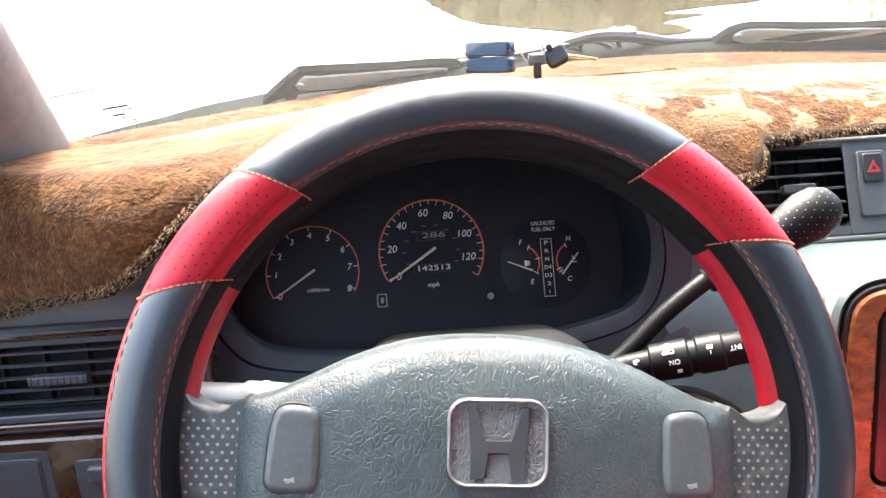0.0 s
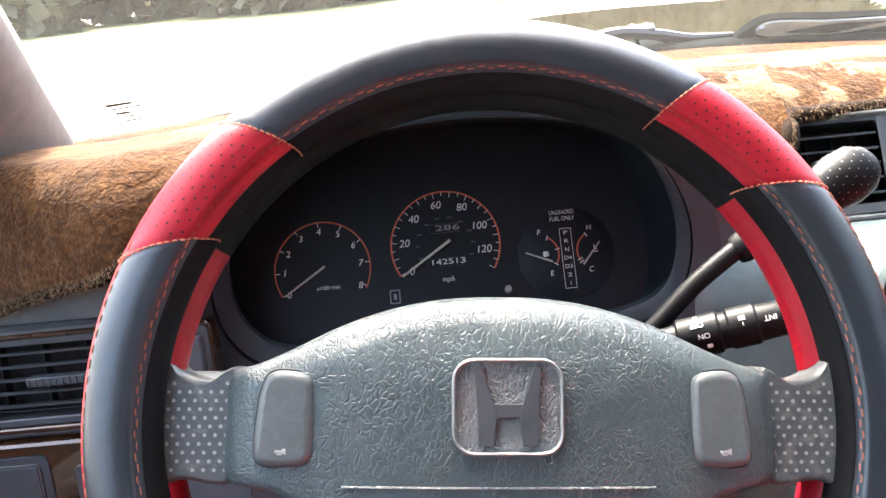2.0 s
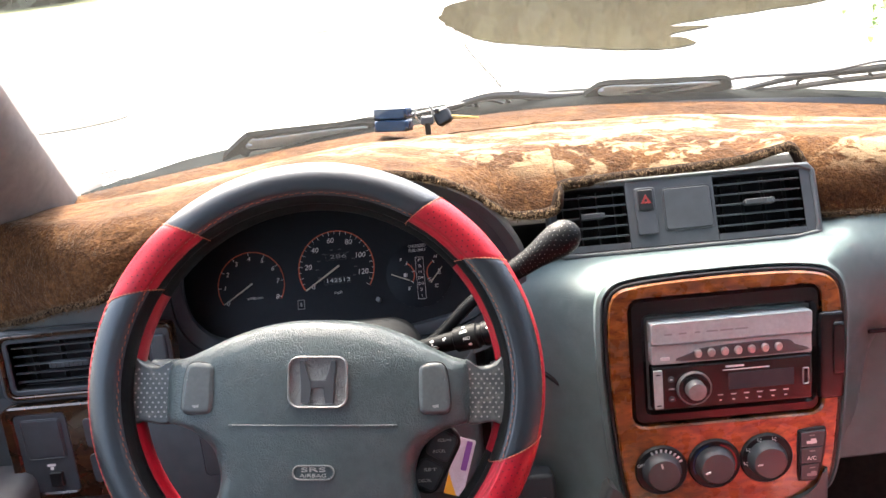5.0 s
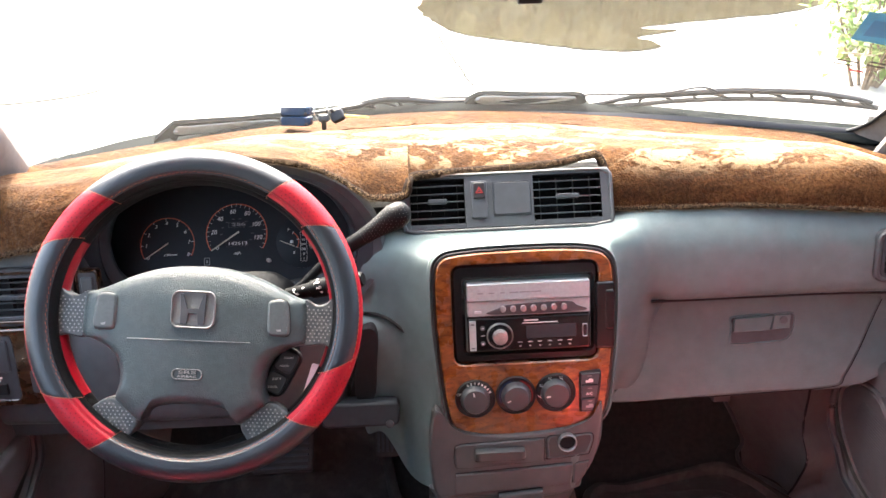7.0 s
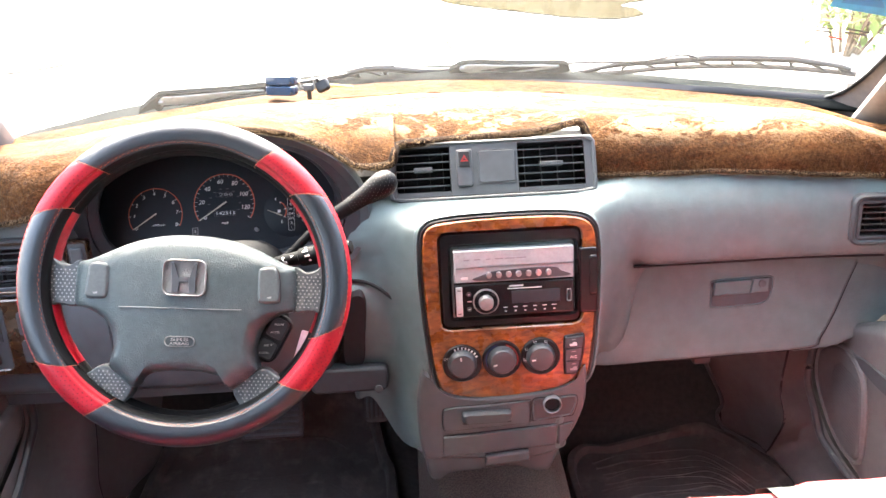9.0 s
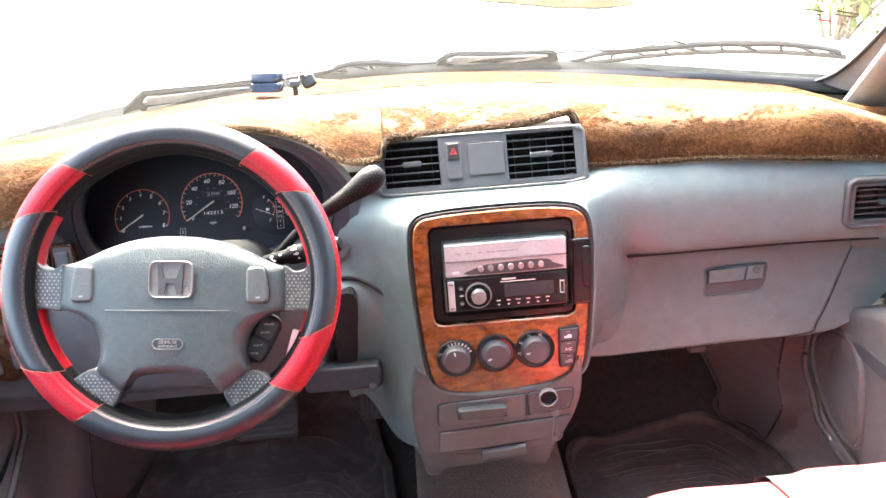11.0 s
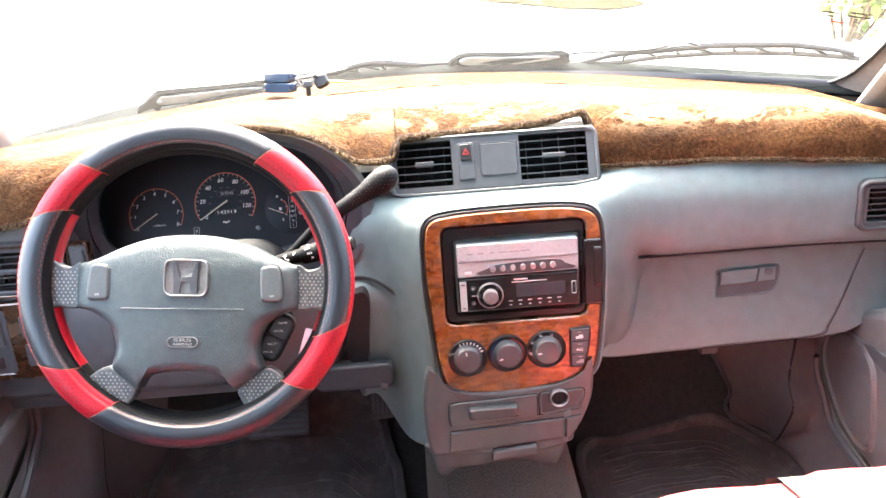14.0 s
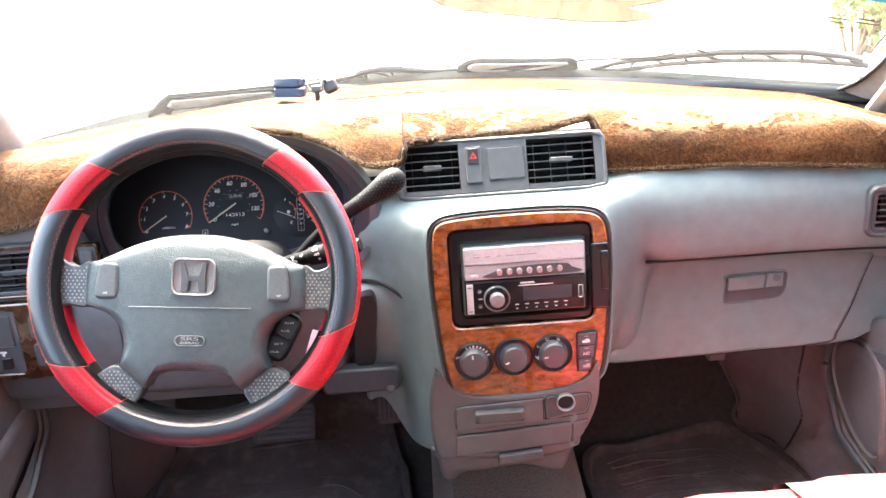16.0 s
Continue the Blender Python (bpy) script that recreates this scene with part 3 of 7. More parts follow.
# ---- the car's shell ----
def build_shell():
    # floor
    fl = thing("floor", "dark carpeted footwell floor of the car", "floor", (0.37, 0.5, 0.44), kind="structure")
    bm = bmesh.new()
    prof = [(-2.0, 0.44), (0.86, 0.44), (0.95, 0.45), (1.03, 0.50), (1.16, 0.66), (1.20, 0.95), (1.20, 1.04)]
    sheet(bm, [[(x, y, z) for x in (-0.46, -0.2, 0.1, 0.4, 0.7, 1.0, 1.15)] for y, z in prof])
    part("carpet", bm, M_DARKCARPET, fl)
    bm = bmesh.new()
    tun = [(0.262, 0.44), (0.272, 0.50), (0.30, 0.535), (0.40, 0.55), (0.50, 0.535), (0.532, 0.50), (0.542, 0.44)]
    sheet(bm, [[(x, y, z + (0.10 * ease((y - 0.75) / 0.4))) for x, z in tun] for y in (-2.0, -0.5, 0.2, 0.5, 0.7, 0.85, 1.0, 1.18)])
    part("tunnel_carpet", bm, M_CARPET, fl, "speckled grey carpet over the tunnel")
    # roof
    bm = bmesh.new()
    rows = []
    for i in range(9):
        y, z = table([(0, .50), (1, .35), (8, -2.1)], i), table([(0, 1.675), (2, 1.76), (4, 1.78), (8, 1.78)], i)
        rows.append([(x, y - 0.45 * (x - 0.37) ** 2 * (1 - ease(i / 2)), z - 0.12 * ease(i / 2) * (abs(x - 0.37) / 0.66) ** 3) for x in (lerp(-0.30, 1.04, j / 14) for j in range(15))])
    sheet(bm, rows)
    ob = part("ceiling", bm, M_CEILING, None, "grey cloth headliner of the car roof")
    tagged(ob, "", "ceiling", kind="structure")
    ob.modifiers.new("thickness", "SOLIDIFY").thickness = 0.03
    # rear wall and side walls below the windows
    for name, x, sgn in (("wall_left", -0.47, -1), ("wall_right", 1.21, 1)):
        bm = bmesh.new()
        y_mid, y_len = (-0.55, 3.0) if sgn > 0 else (-1.19, 1.72)
        if sgn < 0:
            box(bm, Matrix.Translation((x, 0.21, 0.73)) @ Matrix.Rotation(radians(90), 4, "Y"), 0.0, 0.0, 0.0, 0.66, 1.40, 0.05, 0.01)
        box(bm, Matrix.Translation((x, y_mid, 0.80)) @ Matrix.Rotation(radians(90), 4, "Y"), 0.0, 0.0, 0.0, 0.80, y_len, 0.05, 0.01)
        w = part(name, bm, M_TRIM, None, "grey body side of the car below the windows")
        tagged(w, "", "wall", kind="structure")
        bm = bmesh.new()
        for y0, y1 in ((-0.45, -0.33), (-1.55, -1.35), (-2.1, -2.0)):
            sheet(bm, [[(x + 0.01 * sgn * 0, y0, 1.18), (x, y1, 1.18)], [(x - 0.14 * sgn, y0, 1.70), (x - 0.14 * sgn, y1, 1.70)]])
        ob = part("pillar", bm, M_PILLAR, None, "grey upright pillar between the side windows")
        tagged(ob, "", "pillar", kind="structure")
        ob.modifiers.new("thickness", "SOLIDIFY").thickness = 0.03
        win = thing("side_window", "closed side windows of the car, tinted at the rear", "window", (x, -0.7, 1.2), kind="structure")
        win.name = "window_2" if sgn < 0 else "window_3"
        for y0, y1, mt in ((0.86, -0.33, M_SIDE if sgn < 0 else M_CLEAR), (-0.45, -1.35, M_TINT), (-1.55, -2.0, M_TINT)):
            bm = bmesh.new()
            top = min(y0, 0.40)
            sheet(bm, [[(x, y0, 1.19), (x, y1, 1.19)], [(x - 0.14 * sgn, top, 1.70), (x - 0.14 * sgn, y1, 1.70)]])
            part("pane", bm, mt, win, smooth=False)
        bm = bmesh.new()
        box(bm, Matrix.Translation((x + 0.03 * sgn, 1.09, 0.74)) @ Matrix.Rotation(radians(90), 4, "Y"), 0.0, 0.0, 0.0, 0.70, 0.40, 0.04, 0.01)
        tagged(part("side_panel", bm, M_DARKCARPET, None, "dark body side closing the footwell"), "", "wall", kind="structure")
    bm = bmesh.new()
    box(bm, Matrix.Translation((0.37, -2.1, 0.85)) @ Matrix.Rotation(radians(90), 4, "X"), 0, 0, 0, 1.7, 0.9, 0.05, 0.01)
    bm2 = bmesh.new()
    sheet(bm2, [[(-0.4, -2.1, 1.29), (1.14, -2.1, 1.29)], [(-0.3, -2.1, 1.78), (1.04, -2.1, 1.78)]])
    win = thing("tailgate_window", "dark tinted tailgate window", "window", (0.37, -2.1, 1.3), kind="structure")
    win.name = "window_4"
    part("pane", bm2, M_TINT, win, smooth=False)
    tagged(part("wall_rear", bm, M_TRIM, None, "grey tailgate panel closing the car"), "", "wall", kind="structure")


def build_pillar(name, foot, head, width, depth, flare, sgn, reach=0.0):
    """A windscreen pillar's soft inner trim, from its foot to the roof."""
    p = thing(name, "padded warm-grey windscreen pillar trim", "pillar", foot, group="windscreen pillars", kind="structure")
    bm = bmesh.new()
    rows = []
    for i in range(17):
        s = i / 16
        c = Vector(foot).lerp(Vector(head), s)
        w = width + flare * (1 - s) ** 3
        deep = depth + reach * (1 - s) ** 2.2
        out = []
        for j in range(13):
            a = radians(-30 + 180 * j / 12)
            out.append(c + Vector((sgn * (w * (0.6 - math.cos(a) * 1.0)), -deep * math.sin(a) + 0.03 * (1 - s), 0.35 * depth * math.sin(a) - .10 * (deep - depth) * math.sin(a))))
        rows.append(out)
    sheet(bm, rows)
    ob = part("trim", bm, M_PILLAR, p)
    ob.modifiers.new("thickness", "SOLIDIFY").thickness = 0.006


build_shell()
build_pillar("pillar", (-0.362, 0.83, 1.13), (-0.212, 0.29, 1.70), 0.05, 0.05, 0.02, -1, 0.07)
build_pillar("pillar", (1.075, 0.92, 1.08), (0.975, 0.30, 1.70), 0.05, 0.05, 0.03, 1)


# ---- dashboard ----
def column_surface(columns, n=6, m=4):
    """A surface through profiles that stand at several x; all profiles have as many points."""
    xs = [c[0] for c in columns]
    fine = []
    for x, prof in columns:
        fine.append((x, [(p.x, p.y) for p in smooth_line(prof, m)]))
    k = len(fine[0][1])
    lines = [smooth_line([(x, prof[i][0], prof[i][1]) for x, prof in fine], n) for i in range(k)]
    return lines


def cut_hole(bm, x0, x1, z0, z1):
    """Cuts a rectangular opening, seen from the seats, through a skin."""
    for co, no in (((x0, 0, 0), (1, 0, 0)), ((x1, 0, 0), (1, 0, 0)), ((0, 0, z0), (0, 0, 1)), ((0, 0, z1), (0, 0, 1))):
        bmesh.ops.bisect_plane(bm, geom=bm.verts[:] + bm.edges[:] + bm.faces[:], plane_co=co, plane_no=no)
    gone = [f for f in bm.faces if x0 < f.calc_center_median().x < x1 and z0 < f.calc_center_median().z < z1 and f.calc_center_median().y < .85]
    bmesh.ops.delete(bm, geom=gone, context="FACES")


def build_dashboard():
    dash = thing("dashboard", "light grey-green moulded plastic dashboard", "dashboard", (0.37, 0.9, 1.0))
    right = [(.80, 1.10), (.778, 1.086), (.757, 1.062), (.743, 1.03), (.738, .99), (.7385, .957), (.748, .944), (.775, .935), (.80, .86), (.82, .80)]
    centre = [(.790, 1.07), (.74, 1.069), (.70, 1.068), (.68, 1.064), (.672, 1.05), (.655, .98), (.642, .90), (.630, .84), (.615, .79), (.608, .715)]
    cols = [
        (0.164, [(.86, 1.06), (.86, 1.05), (.85, 1.035), (.84, 1.01), (.84, .98), (.82, .955), (.80, .938), (.79, .89), (.79, .84), (.79, .76)]),
        (0.176, [(.80, 1.06), (.775, 1.05), (.757, 1.035), (.748, 1.01), (.745, .98), (.730, .957), (.712, .943), (.704, .89), (.704, .84), (.706, .76)]),
        (0.203, [(.80, 1.07), (.765, 1.06), (.745, 1.045), (.735, 1.02), (.733, .985), (.724, .957), (.708, .94), (.700, .89), (.699, .84), (.702, .76)]),
        (0.24, [(.79, 1.07), (.75, 1.065), (.725, 1.055), (.715, 1.035), (.71, 1.0), (.702, .95), (.695, .90), (.69, .84), (.69, .79), (.69, .69)]),
        (0.272, [(.79, 1.07), (.74, 1.068), (.705, 1.063), (.69, 1.05), (.682, 1.02), (.672, .97), (.66, .90), (.65, .84), (.635, .79), (.622, .715)]),
        (0.30, centre), (0.36, centre), (0.42, centre), (0.48, centre), (0.525, centre),
        (0.542, [(.79, 1.073), (.74, 1.070), (.705, 1.065), (.687, 1.055), (.680, 1.03), (.668, .98), (.662, .90), (.664, .84), (.668, .79), (.675, .70)]),
        (0.560, [(.79, 1.076), (.75, 1.072), (.722, 1.063), (.708, 1.046), (.702, 1.02), (.697, .975), (.700, .915), (.714, .85), (.722, .800), (.735, .755)]),
        (0.588, [(.79, 1.08), (.76, 1.074), (.74, 1.06), (.728, 1.038), (.722, 1.01), (.72, .97), (.726, .92), (.735, .86), (.738, .815), (.745, .785)]),
        (0.62, [(.79, 1.087), (.775, 1.08), (.755, 1.062), (.742, 1.035), (.738, 1.0), (.74, .965), (.750, .942), (.753, .88), (.748, .825), (.750, .790)]),
        (0.66, right), (0.76, right), (0.86, right), (0.96, [(y - .004, z) for y, z in right]), (1.04, [(y - .012, z) for y, z in right]), (1.11, [(y - .03, z) for y, z in right]),
    ]
    bm = bmesh.new()
    skin = column_surface(cols)
    for p in (p for line in skin for p in line):
        if .38 < p.x < .66 and p.z < .86:
            p.x -= .22 * (p.x - .38) * ease((.86 - p.z) / .12) * (1 - ease((p.x - .56) / .10))
    sheet(bm, skin)
    cut_hole(bm, .967, 1.085, .978, 1.038)
    part("main_panel", bm, M_DASH, dash)
    bm = bmesh.new()
    tube(bm, [(x, .7475 - .012 * ease((x - .86) / .24), .9435) for x in (lerp(.625, 1.02, i / 20) for i in range(21))], .0024, 6)
    part("lid_gap", bm, M_DEEP, dash, "dark gap above the glovebox lid")
    left = [(.76, 1.10), (.715, 1.092), (.705, 1.083), (.70, 1.06), (.70, 1.02), (.70, .985), (.695, .96), (.692, .92), (.692, .86), (.70, .79)]
    mid = [(.80, .985), (.77, .982), (.745, .98), (.73, .975), (.715, .965), (.70, .945), (.692, .93), (.69, .90), (.69, .86), (.70, .79)]
    cols = [(-0.46, [(y - .03, z) for y, z in left]), (-0.40, left), (-0.32, left), (-0.235, left), (-0.215, [lerp_p(a, b, .25) for a, b in zip(left, mid)]), (-0.19, mid), (-0.08, mid), (0.05, mid), (0.125, mid), (0.150, [(y + .05, z - .02) for y, z in mid])]
    bm = bmesh.new()
    sheet(bm, column_surface(cols))
    cut_hole(bm, -.371, -.233, .999, 1.057)
    part("driver_panel", bm, M_LOWER, dash)
    bm = bmesh.new()
    sheet(bm, [[(x, y, z) for x in (-.46, -.2, .1, .4, .7, 1.0, 1.16)] for y, z in ((.89, .80), (.89, 1.07), (1.0, 1.06), (1.21, 1.04))])
    part("inner_deck", bm, M_DASH_DARK, dash)
    return dash


def lerp_p(a, b, t):
    return (lerp(a[0], b[0], t), lerp(a[1], b[1], t))


DASH = build_dashboard()


# ---- the plush cover on the dashboard ----
FRONT = [(-.40, .700, 1.075), (-.34, .688, 1.085), (-.29, .668, 1.102), (-.235, .645, 1.116), (-.205, .648, 1.135), (-.17, .672, 1.165), (-.12, .695, 1.192), (-.06, .705, 1.206), (0, .71, 1.210), (.06, .715, 1.206),
         (.115, .725, 1.192), (.155, .735, 1.172), (.188, .742, 1.147), (.203, .745, 1.136), (.232, .748, 1.131), (.256, .751, 1.134), (.2625, .760, 1.148), (.268, .783, 1.1515),
         (.32, .799, 1.150), (.40, .803, 1.151), (.48, .806, 1.154), (.53, .811, 1.162), (.551, .812, 1.160), (.561, .797, 1.130), (.565, .785, 1.092), (.585, .781, 1.086),
         (.65, .775, 1.087), (.76, .768, 1.087), (.88, .758, 1.080), (1.0, .748, 1.072), (1.06, .735, 1.066), (1.10, .715, 1.060)]


def build_cover():
    front = smooth_line(FRONT, 7)
    k = len(front)
    rows = []
    N = 30
    for j in range(N + 1):
        s = j / N
        row = []
        for i, f in enumerate(front):
            x = f.x + (0.03 * s if f.x > 0.9 else 0)
            xb = min(1.065, max(-0.335, f.x))
            zb = 1.178 - 0.045 * ease((xb - 0.15) / 0.95)
            b = Vector((xb, base_y(xb) - 0.006 - 0.08 * ease((xb - 0.94) / 0.10), zb - 0.010 * ease((xb - 0.95) / 0.10)))
            crest = Vector((lerp(f.x, xb, 0.2), lerp(f.y, b.y, 0.19), max(zb + 0.010 + 0.018 * math.exp(-((f.x - 0.0) / 0.16) ** 2), lerp(f.z, zb, 0.4))))
            crest.z -= 0.034 * ease((f.x - 0.93) / 0.14)
            if f.z > zb:
                crest.z = max(crest.z, f.z + 0.002)
            if s < 0.42:
                t = s / 0.42
                # quarter-round nose
                flat = 0.15 + 0.50 * ease((f.x - 0.08) / 0.06) * (1 - ease((f.x - 0.55) / 0.03))
                ny = 1 - math.cos(t * math.pi / 2) if crest.z - f.z > 0.02 else t
                p = Vector((lerp(f.x, crest.x, t), lerp(f.y, crest.y, lerp(ny, t, flat)), lerp(f.z, crest.z, lerp(math.sin(t * math.pi / 2), t, flat))))
            else:
                t = (s - 0.42) / 0.58
                p = crest.lerp(b, t)
                p.z -= 0.010 * math.exp(-((t - 0.74) / 0.16) ** 2)
            amp = 0.004 * math.sin(math.pi * min(1, s * 1.05))
            q = p * 9
            p.z += amp * noise.noise(q) + amp * 0.6 * noise.noise(q * 2.7)
            p.y += 0.004 * noise.noise(p * 14) * (1 - s)
            row.append(p)
        rows.append(row)
    cover = thing("dashboard_cover", "shaggy brown plush cover draped over the dashboard", "dash cover", (0.37, 0.9, 1.17))
    bm = bmesh.new()
    hem = [r + Vector((0, 0.004, -0.004)) for r in rows[0]]
    under = [r + Vector((0, 0.012, -0.002)) for r in rows[0]]
    sheet(bm, [under, hem] + rows[:26])
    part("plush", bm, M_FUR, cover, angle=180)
    bm = bmesh.new()
    sheet(bm, [[p + Vector((0, 0, -.0015)) for p in rows[25]]] + rows[26:])
    part("rear_band", bm, M_FURPLAIN, cover, "darker brown band sewn on along the glass", angle=180)
    bm = bmesh.new()
    tube(bm, [r + Vector((0, .003, -.001)) for r in rows[0]], [.0046 + .0022 * ease((r.x - .20) / .06) * (1 - ease((r.x - .55) / .03)) + .0012 * noise.noise(r * 60) for r in rows[0]], 8)
    part("rolled_hem", bm, M_HEM, cover, "thick rolled plush hem", angle=180)
    # loose pile along the front hem and the rear edge
    bm = bmesh.new()
    rnd = random.Random(4)

    def tuft(p, d, l, w):
        side = Vector((rnd.uniform(-1, 1), rnd.uniform(-.3, .3), rnd.uniform(-.3, .3))).normalized() * w
        a, b = bm.verts.new(p - side), bm.verts.new(p + side)
        c = bm.verts.new(p + d * l)
        bm.faces.new((a, b, c))

    for i in range(k - 1):
        seg = (front[i + 1] - front[i]).length
        for _ in range(int(seg * 8000)):
            t = rnd.random()
            p = rows[0][i].lerp(rows[0][i + 1], t) + Vector((0, rnd.uniform(-.006, .002), rnd.uniform(-.005, .006)))
            d = Vector((rnd.uniform(-.7, .7), rnd.uniform(-1.2, -.2), rnd.uniform(-.9, .25))).normalized()
            tuft(p, d, rnd.uniform(.002, .0055), .0004)
        for _ in range(int(seg * 700)):
            t = rnd.random()
            p = rows[-1][i].lerp(rows[-1][i + 1], t) + Vector((0, 0, -.001))
            tuft(p, Vector((rnd.uniform(-.7, .7), rnd.uniform(-.2, .5), 1)).normalized(), rnd.uniform(.002, .005), .0005)
    # a row of sewn dashes along the fold behind the crest
    for i in range(18):
        bm2 = bmesh.new()
        f = 0.30 + 0.40 * i / 17
        col = int(f * (k - 1))
        a, b = rows[25][col], rows[25][min(k - 1, col + 1)]
        d = (b - a).normalized()
        tube(bm2, [a + Vector((0, 0, .0008)), a + d * .012 + Vector((0, 0, .0012)), a + d * .024 + Vector((0, 0, .0008))], [.0004, .0009, .0004], 5)
        part("stitch", bm2, M_FURPLAIN, cover)
    tagged(part("pile_fringe", bm, M_TIPS, cover, smooth=False), kind="stuff")


build_cover()
# ---- steering wheel ----
W = panel(0.0145, 0.4861, 1.0838, 25.2, 4.0)
HUB = panel(0.0138, 0.4877, 1.0804, 25.5, 2.4, -6.3)
RIM_R, RIM_T = 0.1758, 0.0180


def rim_point(theta, phi, lift=0.0):
    """A place on the rim: theta round the wheel, phi round the tube (0 outwards, 90 towards the driver); degrees."""
    a, b = radians(theta), radians(phi)
    p = phi % 360
    t = RIM_T + lift - .0015 * math.exp(-((p - 129) / 4.5) ** 2) + .0005 * math.exp(-((p - 118) / 6) ** 2) + .0003 * math.exp(-((p - 141) / 6) ** 2)
    r = RIM_R + t * math.cos(b)
    return W @ Vector((r * math.cos(a), r * math.sin(a), t * math.sin(b)))


# seams between the cover's pieces, degrees round the wheel, and their slant
SEAMS = [(53.0, -2.6), (31.5, -4.5), (-25.0, 5.5), (-50.0, 3.0), (231.0, -3.0), (207.5, -5.0), (146.5, 5.0), (124.0, 3.4)]


def seam_theta(i, phi):
    return SEAMS[i][0] + SEAMS[i][1] * math.cos(radians(phi))


def rim_is_red(theta, phi):
    th = (theta + 90) % 360 - 90
    s = [seam_theta(i, phi) for i in range(8)]
    if s[1] < th < s[0] or s[3] < th < s[2] or s[5] < th < s[4] or s[7] < th < s[6]:
        return not (152 < phi % 360 < 215)
    if s[2] <= th <= s[1] or s[6] <= th <= s[5]:
        return not (38 < phi % 360 < 215)
    if th > s[4] or th < s[3]:
        return 250 < phi % 360 < 345
    return False


def build_wheel():
    wheel = thing("steering_wheel", "four-spoke steering wheel in a stitched black and red leather cover", "steering wheel", W.translation)
    bm = bmesh.new()
    NT, NP = 720, 72
    groove = lambda th, ph: -.0007 * sum(math.exp(-((((th + 90) % 360 - 90) - (SEAMS[q][0] + SEAMS[q][1] * math.cos(radians(ph)))) / .55) ** 2) for q in range(8))
    vs = [[bm.verts.new(rim_point(360 * i / NT, 360 * j / NP, groove(360 * i / NT, 360 * j / NP))) for j in range(NP)] for i in range(NT)]
    for i in range(NT):
        for j in range(NP):
            f = bm.faces.new((vs[i][j], vs[(i + 1) % NT][j], vs[(i + 1) % NT][(j + 1) % NP], vs[i][(j + 1) % NP]))
            f.material_index = 1 if rim_is_red(360 * (i + .5) / NT, 360 * (j + .5) / NP) else (2 if 134 < 360 * (j + .5) / NP < 230 else 0)
    rim = part("rim", bm, [M_LEATHER, M_RED, M_MATT], wheel, "black leather rim with red perforated leather sections", angle=180)
    # the inner side of the rim, deeper than the cover: red between the side seams
    bm = bmesh.new()
    vs = [[bm.verts.new(W @ Vector(((.1710 + .0172 * math.cos(b)) * math.cos(a), (.1710 + .0172 * math.cos(b)) * math.sin(a), -.0165 + .0175 * math.sin(b))))
           for b in (2 * math.pi * j / 24 for j in range(24))] for a in (2 * math.pi * i / NT for i in range(NT))]
    for i in range(NT):
        th = (360 * (i + .5) / NT + 90) % 360 - 90
        for j in range(24):
            f = bm.faces.new((vs[i][j], vs[(i + 1) % NT][j], vs[(i + 1) % NT][(j + 1) % 24], vs[i][(j + 1) % 24]))
            f.material_index = 1 if -28 < th < 35 or 143 < th < 212 else 0
    part("inner_rim", bm, [M_MATT, M_RED], wheel, "inner side of the rim, red between the side seams", angle=180)
    # stitches: along the inner edge all round, along the side pieces, and across the rim at each seam
    bm = bmesh.new()

    def stitch(p, q, r=0.0006):
        tube(bm, [p, p.lerp(q, .5) + (p.lerp(q, .5) - W.translation).normalized() * 0.0002, q], [r * .6, r, r * .6], 5)

    n, red_at = 210, []
    for i in range(n):
        th = 360 * i / n
        zig = 4 if i % 2 else 0
        if rim_is_red(th, 125) and rim_is_red(th + 1.25, 125):
            red_at.append(th)
        else:
            stitch(rim_point(th, 125 + zig, .0002), rim_point(th + 1.25, 125 + zig + 1.0, .0002), 0.0005)
    for a, b in ((-24, 30), (148, 206)):
        k = int((b - a) / 2.1)
        for i in range(k):
            th = a + (b - a) * i / k
            stitch(rim_point(th, 40, .0001), rim_point(th + 1.2, 41, .0001), 0.0005)
    for i in range(8):
        for j in range(27):
            p0 = -30 + 8.4 * j
            stitch(rim_point(seam_theta(i, p0), p0, .0002), rim_point(seam_theta(i, p0 + 6), p0 + 6, .0002), 0.0006)
    tagged(part("stitching", bm, M_THREAD, rim, "orange thread stitches"), kind="stuff")
    bm = bmesh.new()
    for th in red_at:
        stitch(rim_point(th, 125, .0001), rim_point(th + 1.25, 126, .0001), 0.0005)
    tagged(part("stitching", bm, M_DULLRED, rim, "dark red thread stitches on the red leather"), kind="stuff")
    # pin holes of the red leather
    bm = bmesh.new()
    for lo, hi in ((31.5, 53), (-50, -25), (207.5, 231), (124, 146.5)):
        for i in range(1, 10):
            for j in range(0, 9):
                th = lerp(lo, hi, (i + (0.5 if j % 2 else 0)) / 10.5)
                ph = 10 + 12.5 * j
                if rim_is_red(th - 1.2, ph) and rim_is_red(th + 1.2, ph):
                    c = rim_point(th, ph, .00012)
                    ex = (rim_point(th + 1, ph, .00012) - c).normalized() * .00062
                    ey = (rim_point(th, ph + 4, .00012) - c).normalized() * .00062
                    bm.faces.new([bm.verts.new(c + ex * math.cos(a) + ey * math.sin(a)) for a in (0, 1.05, 2.1, 3.14, 4.19, 5.24)])
    tagged(part("perforation", bm, M_DEEP, rim, smooth=False), kind="stuff")
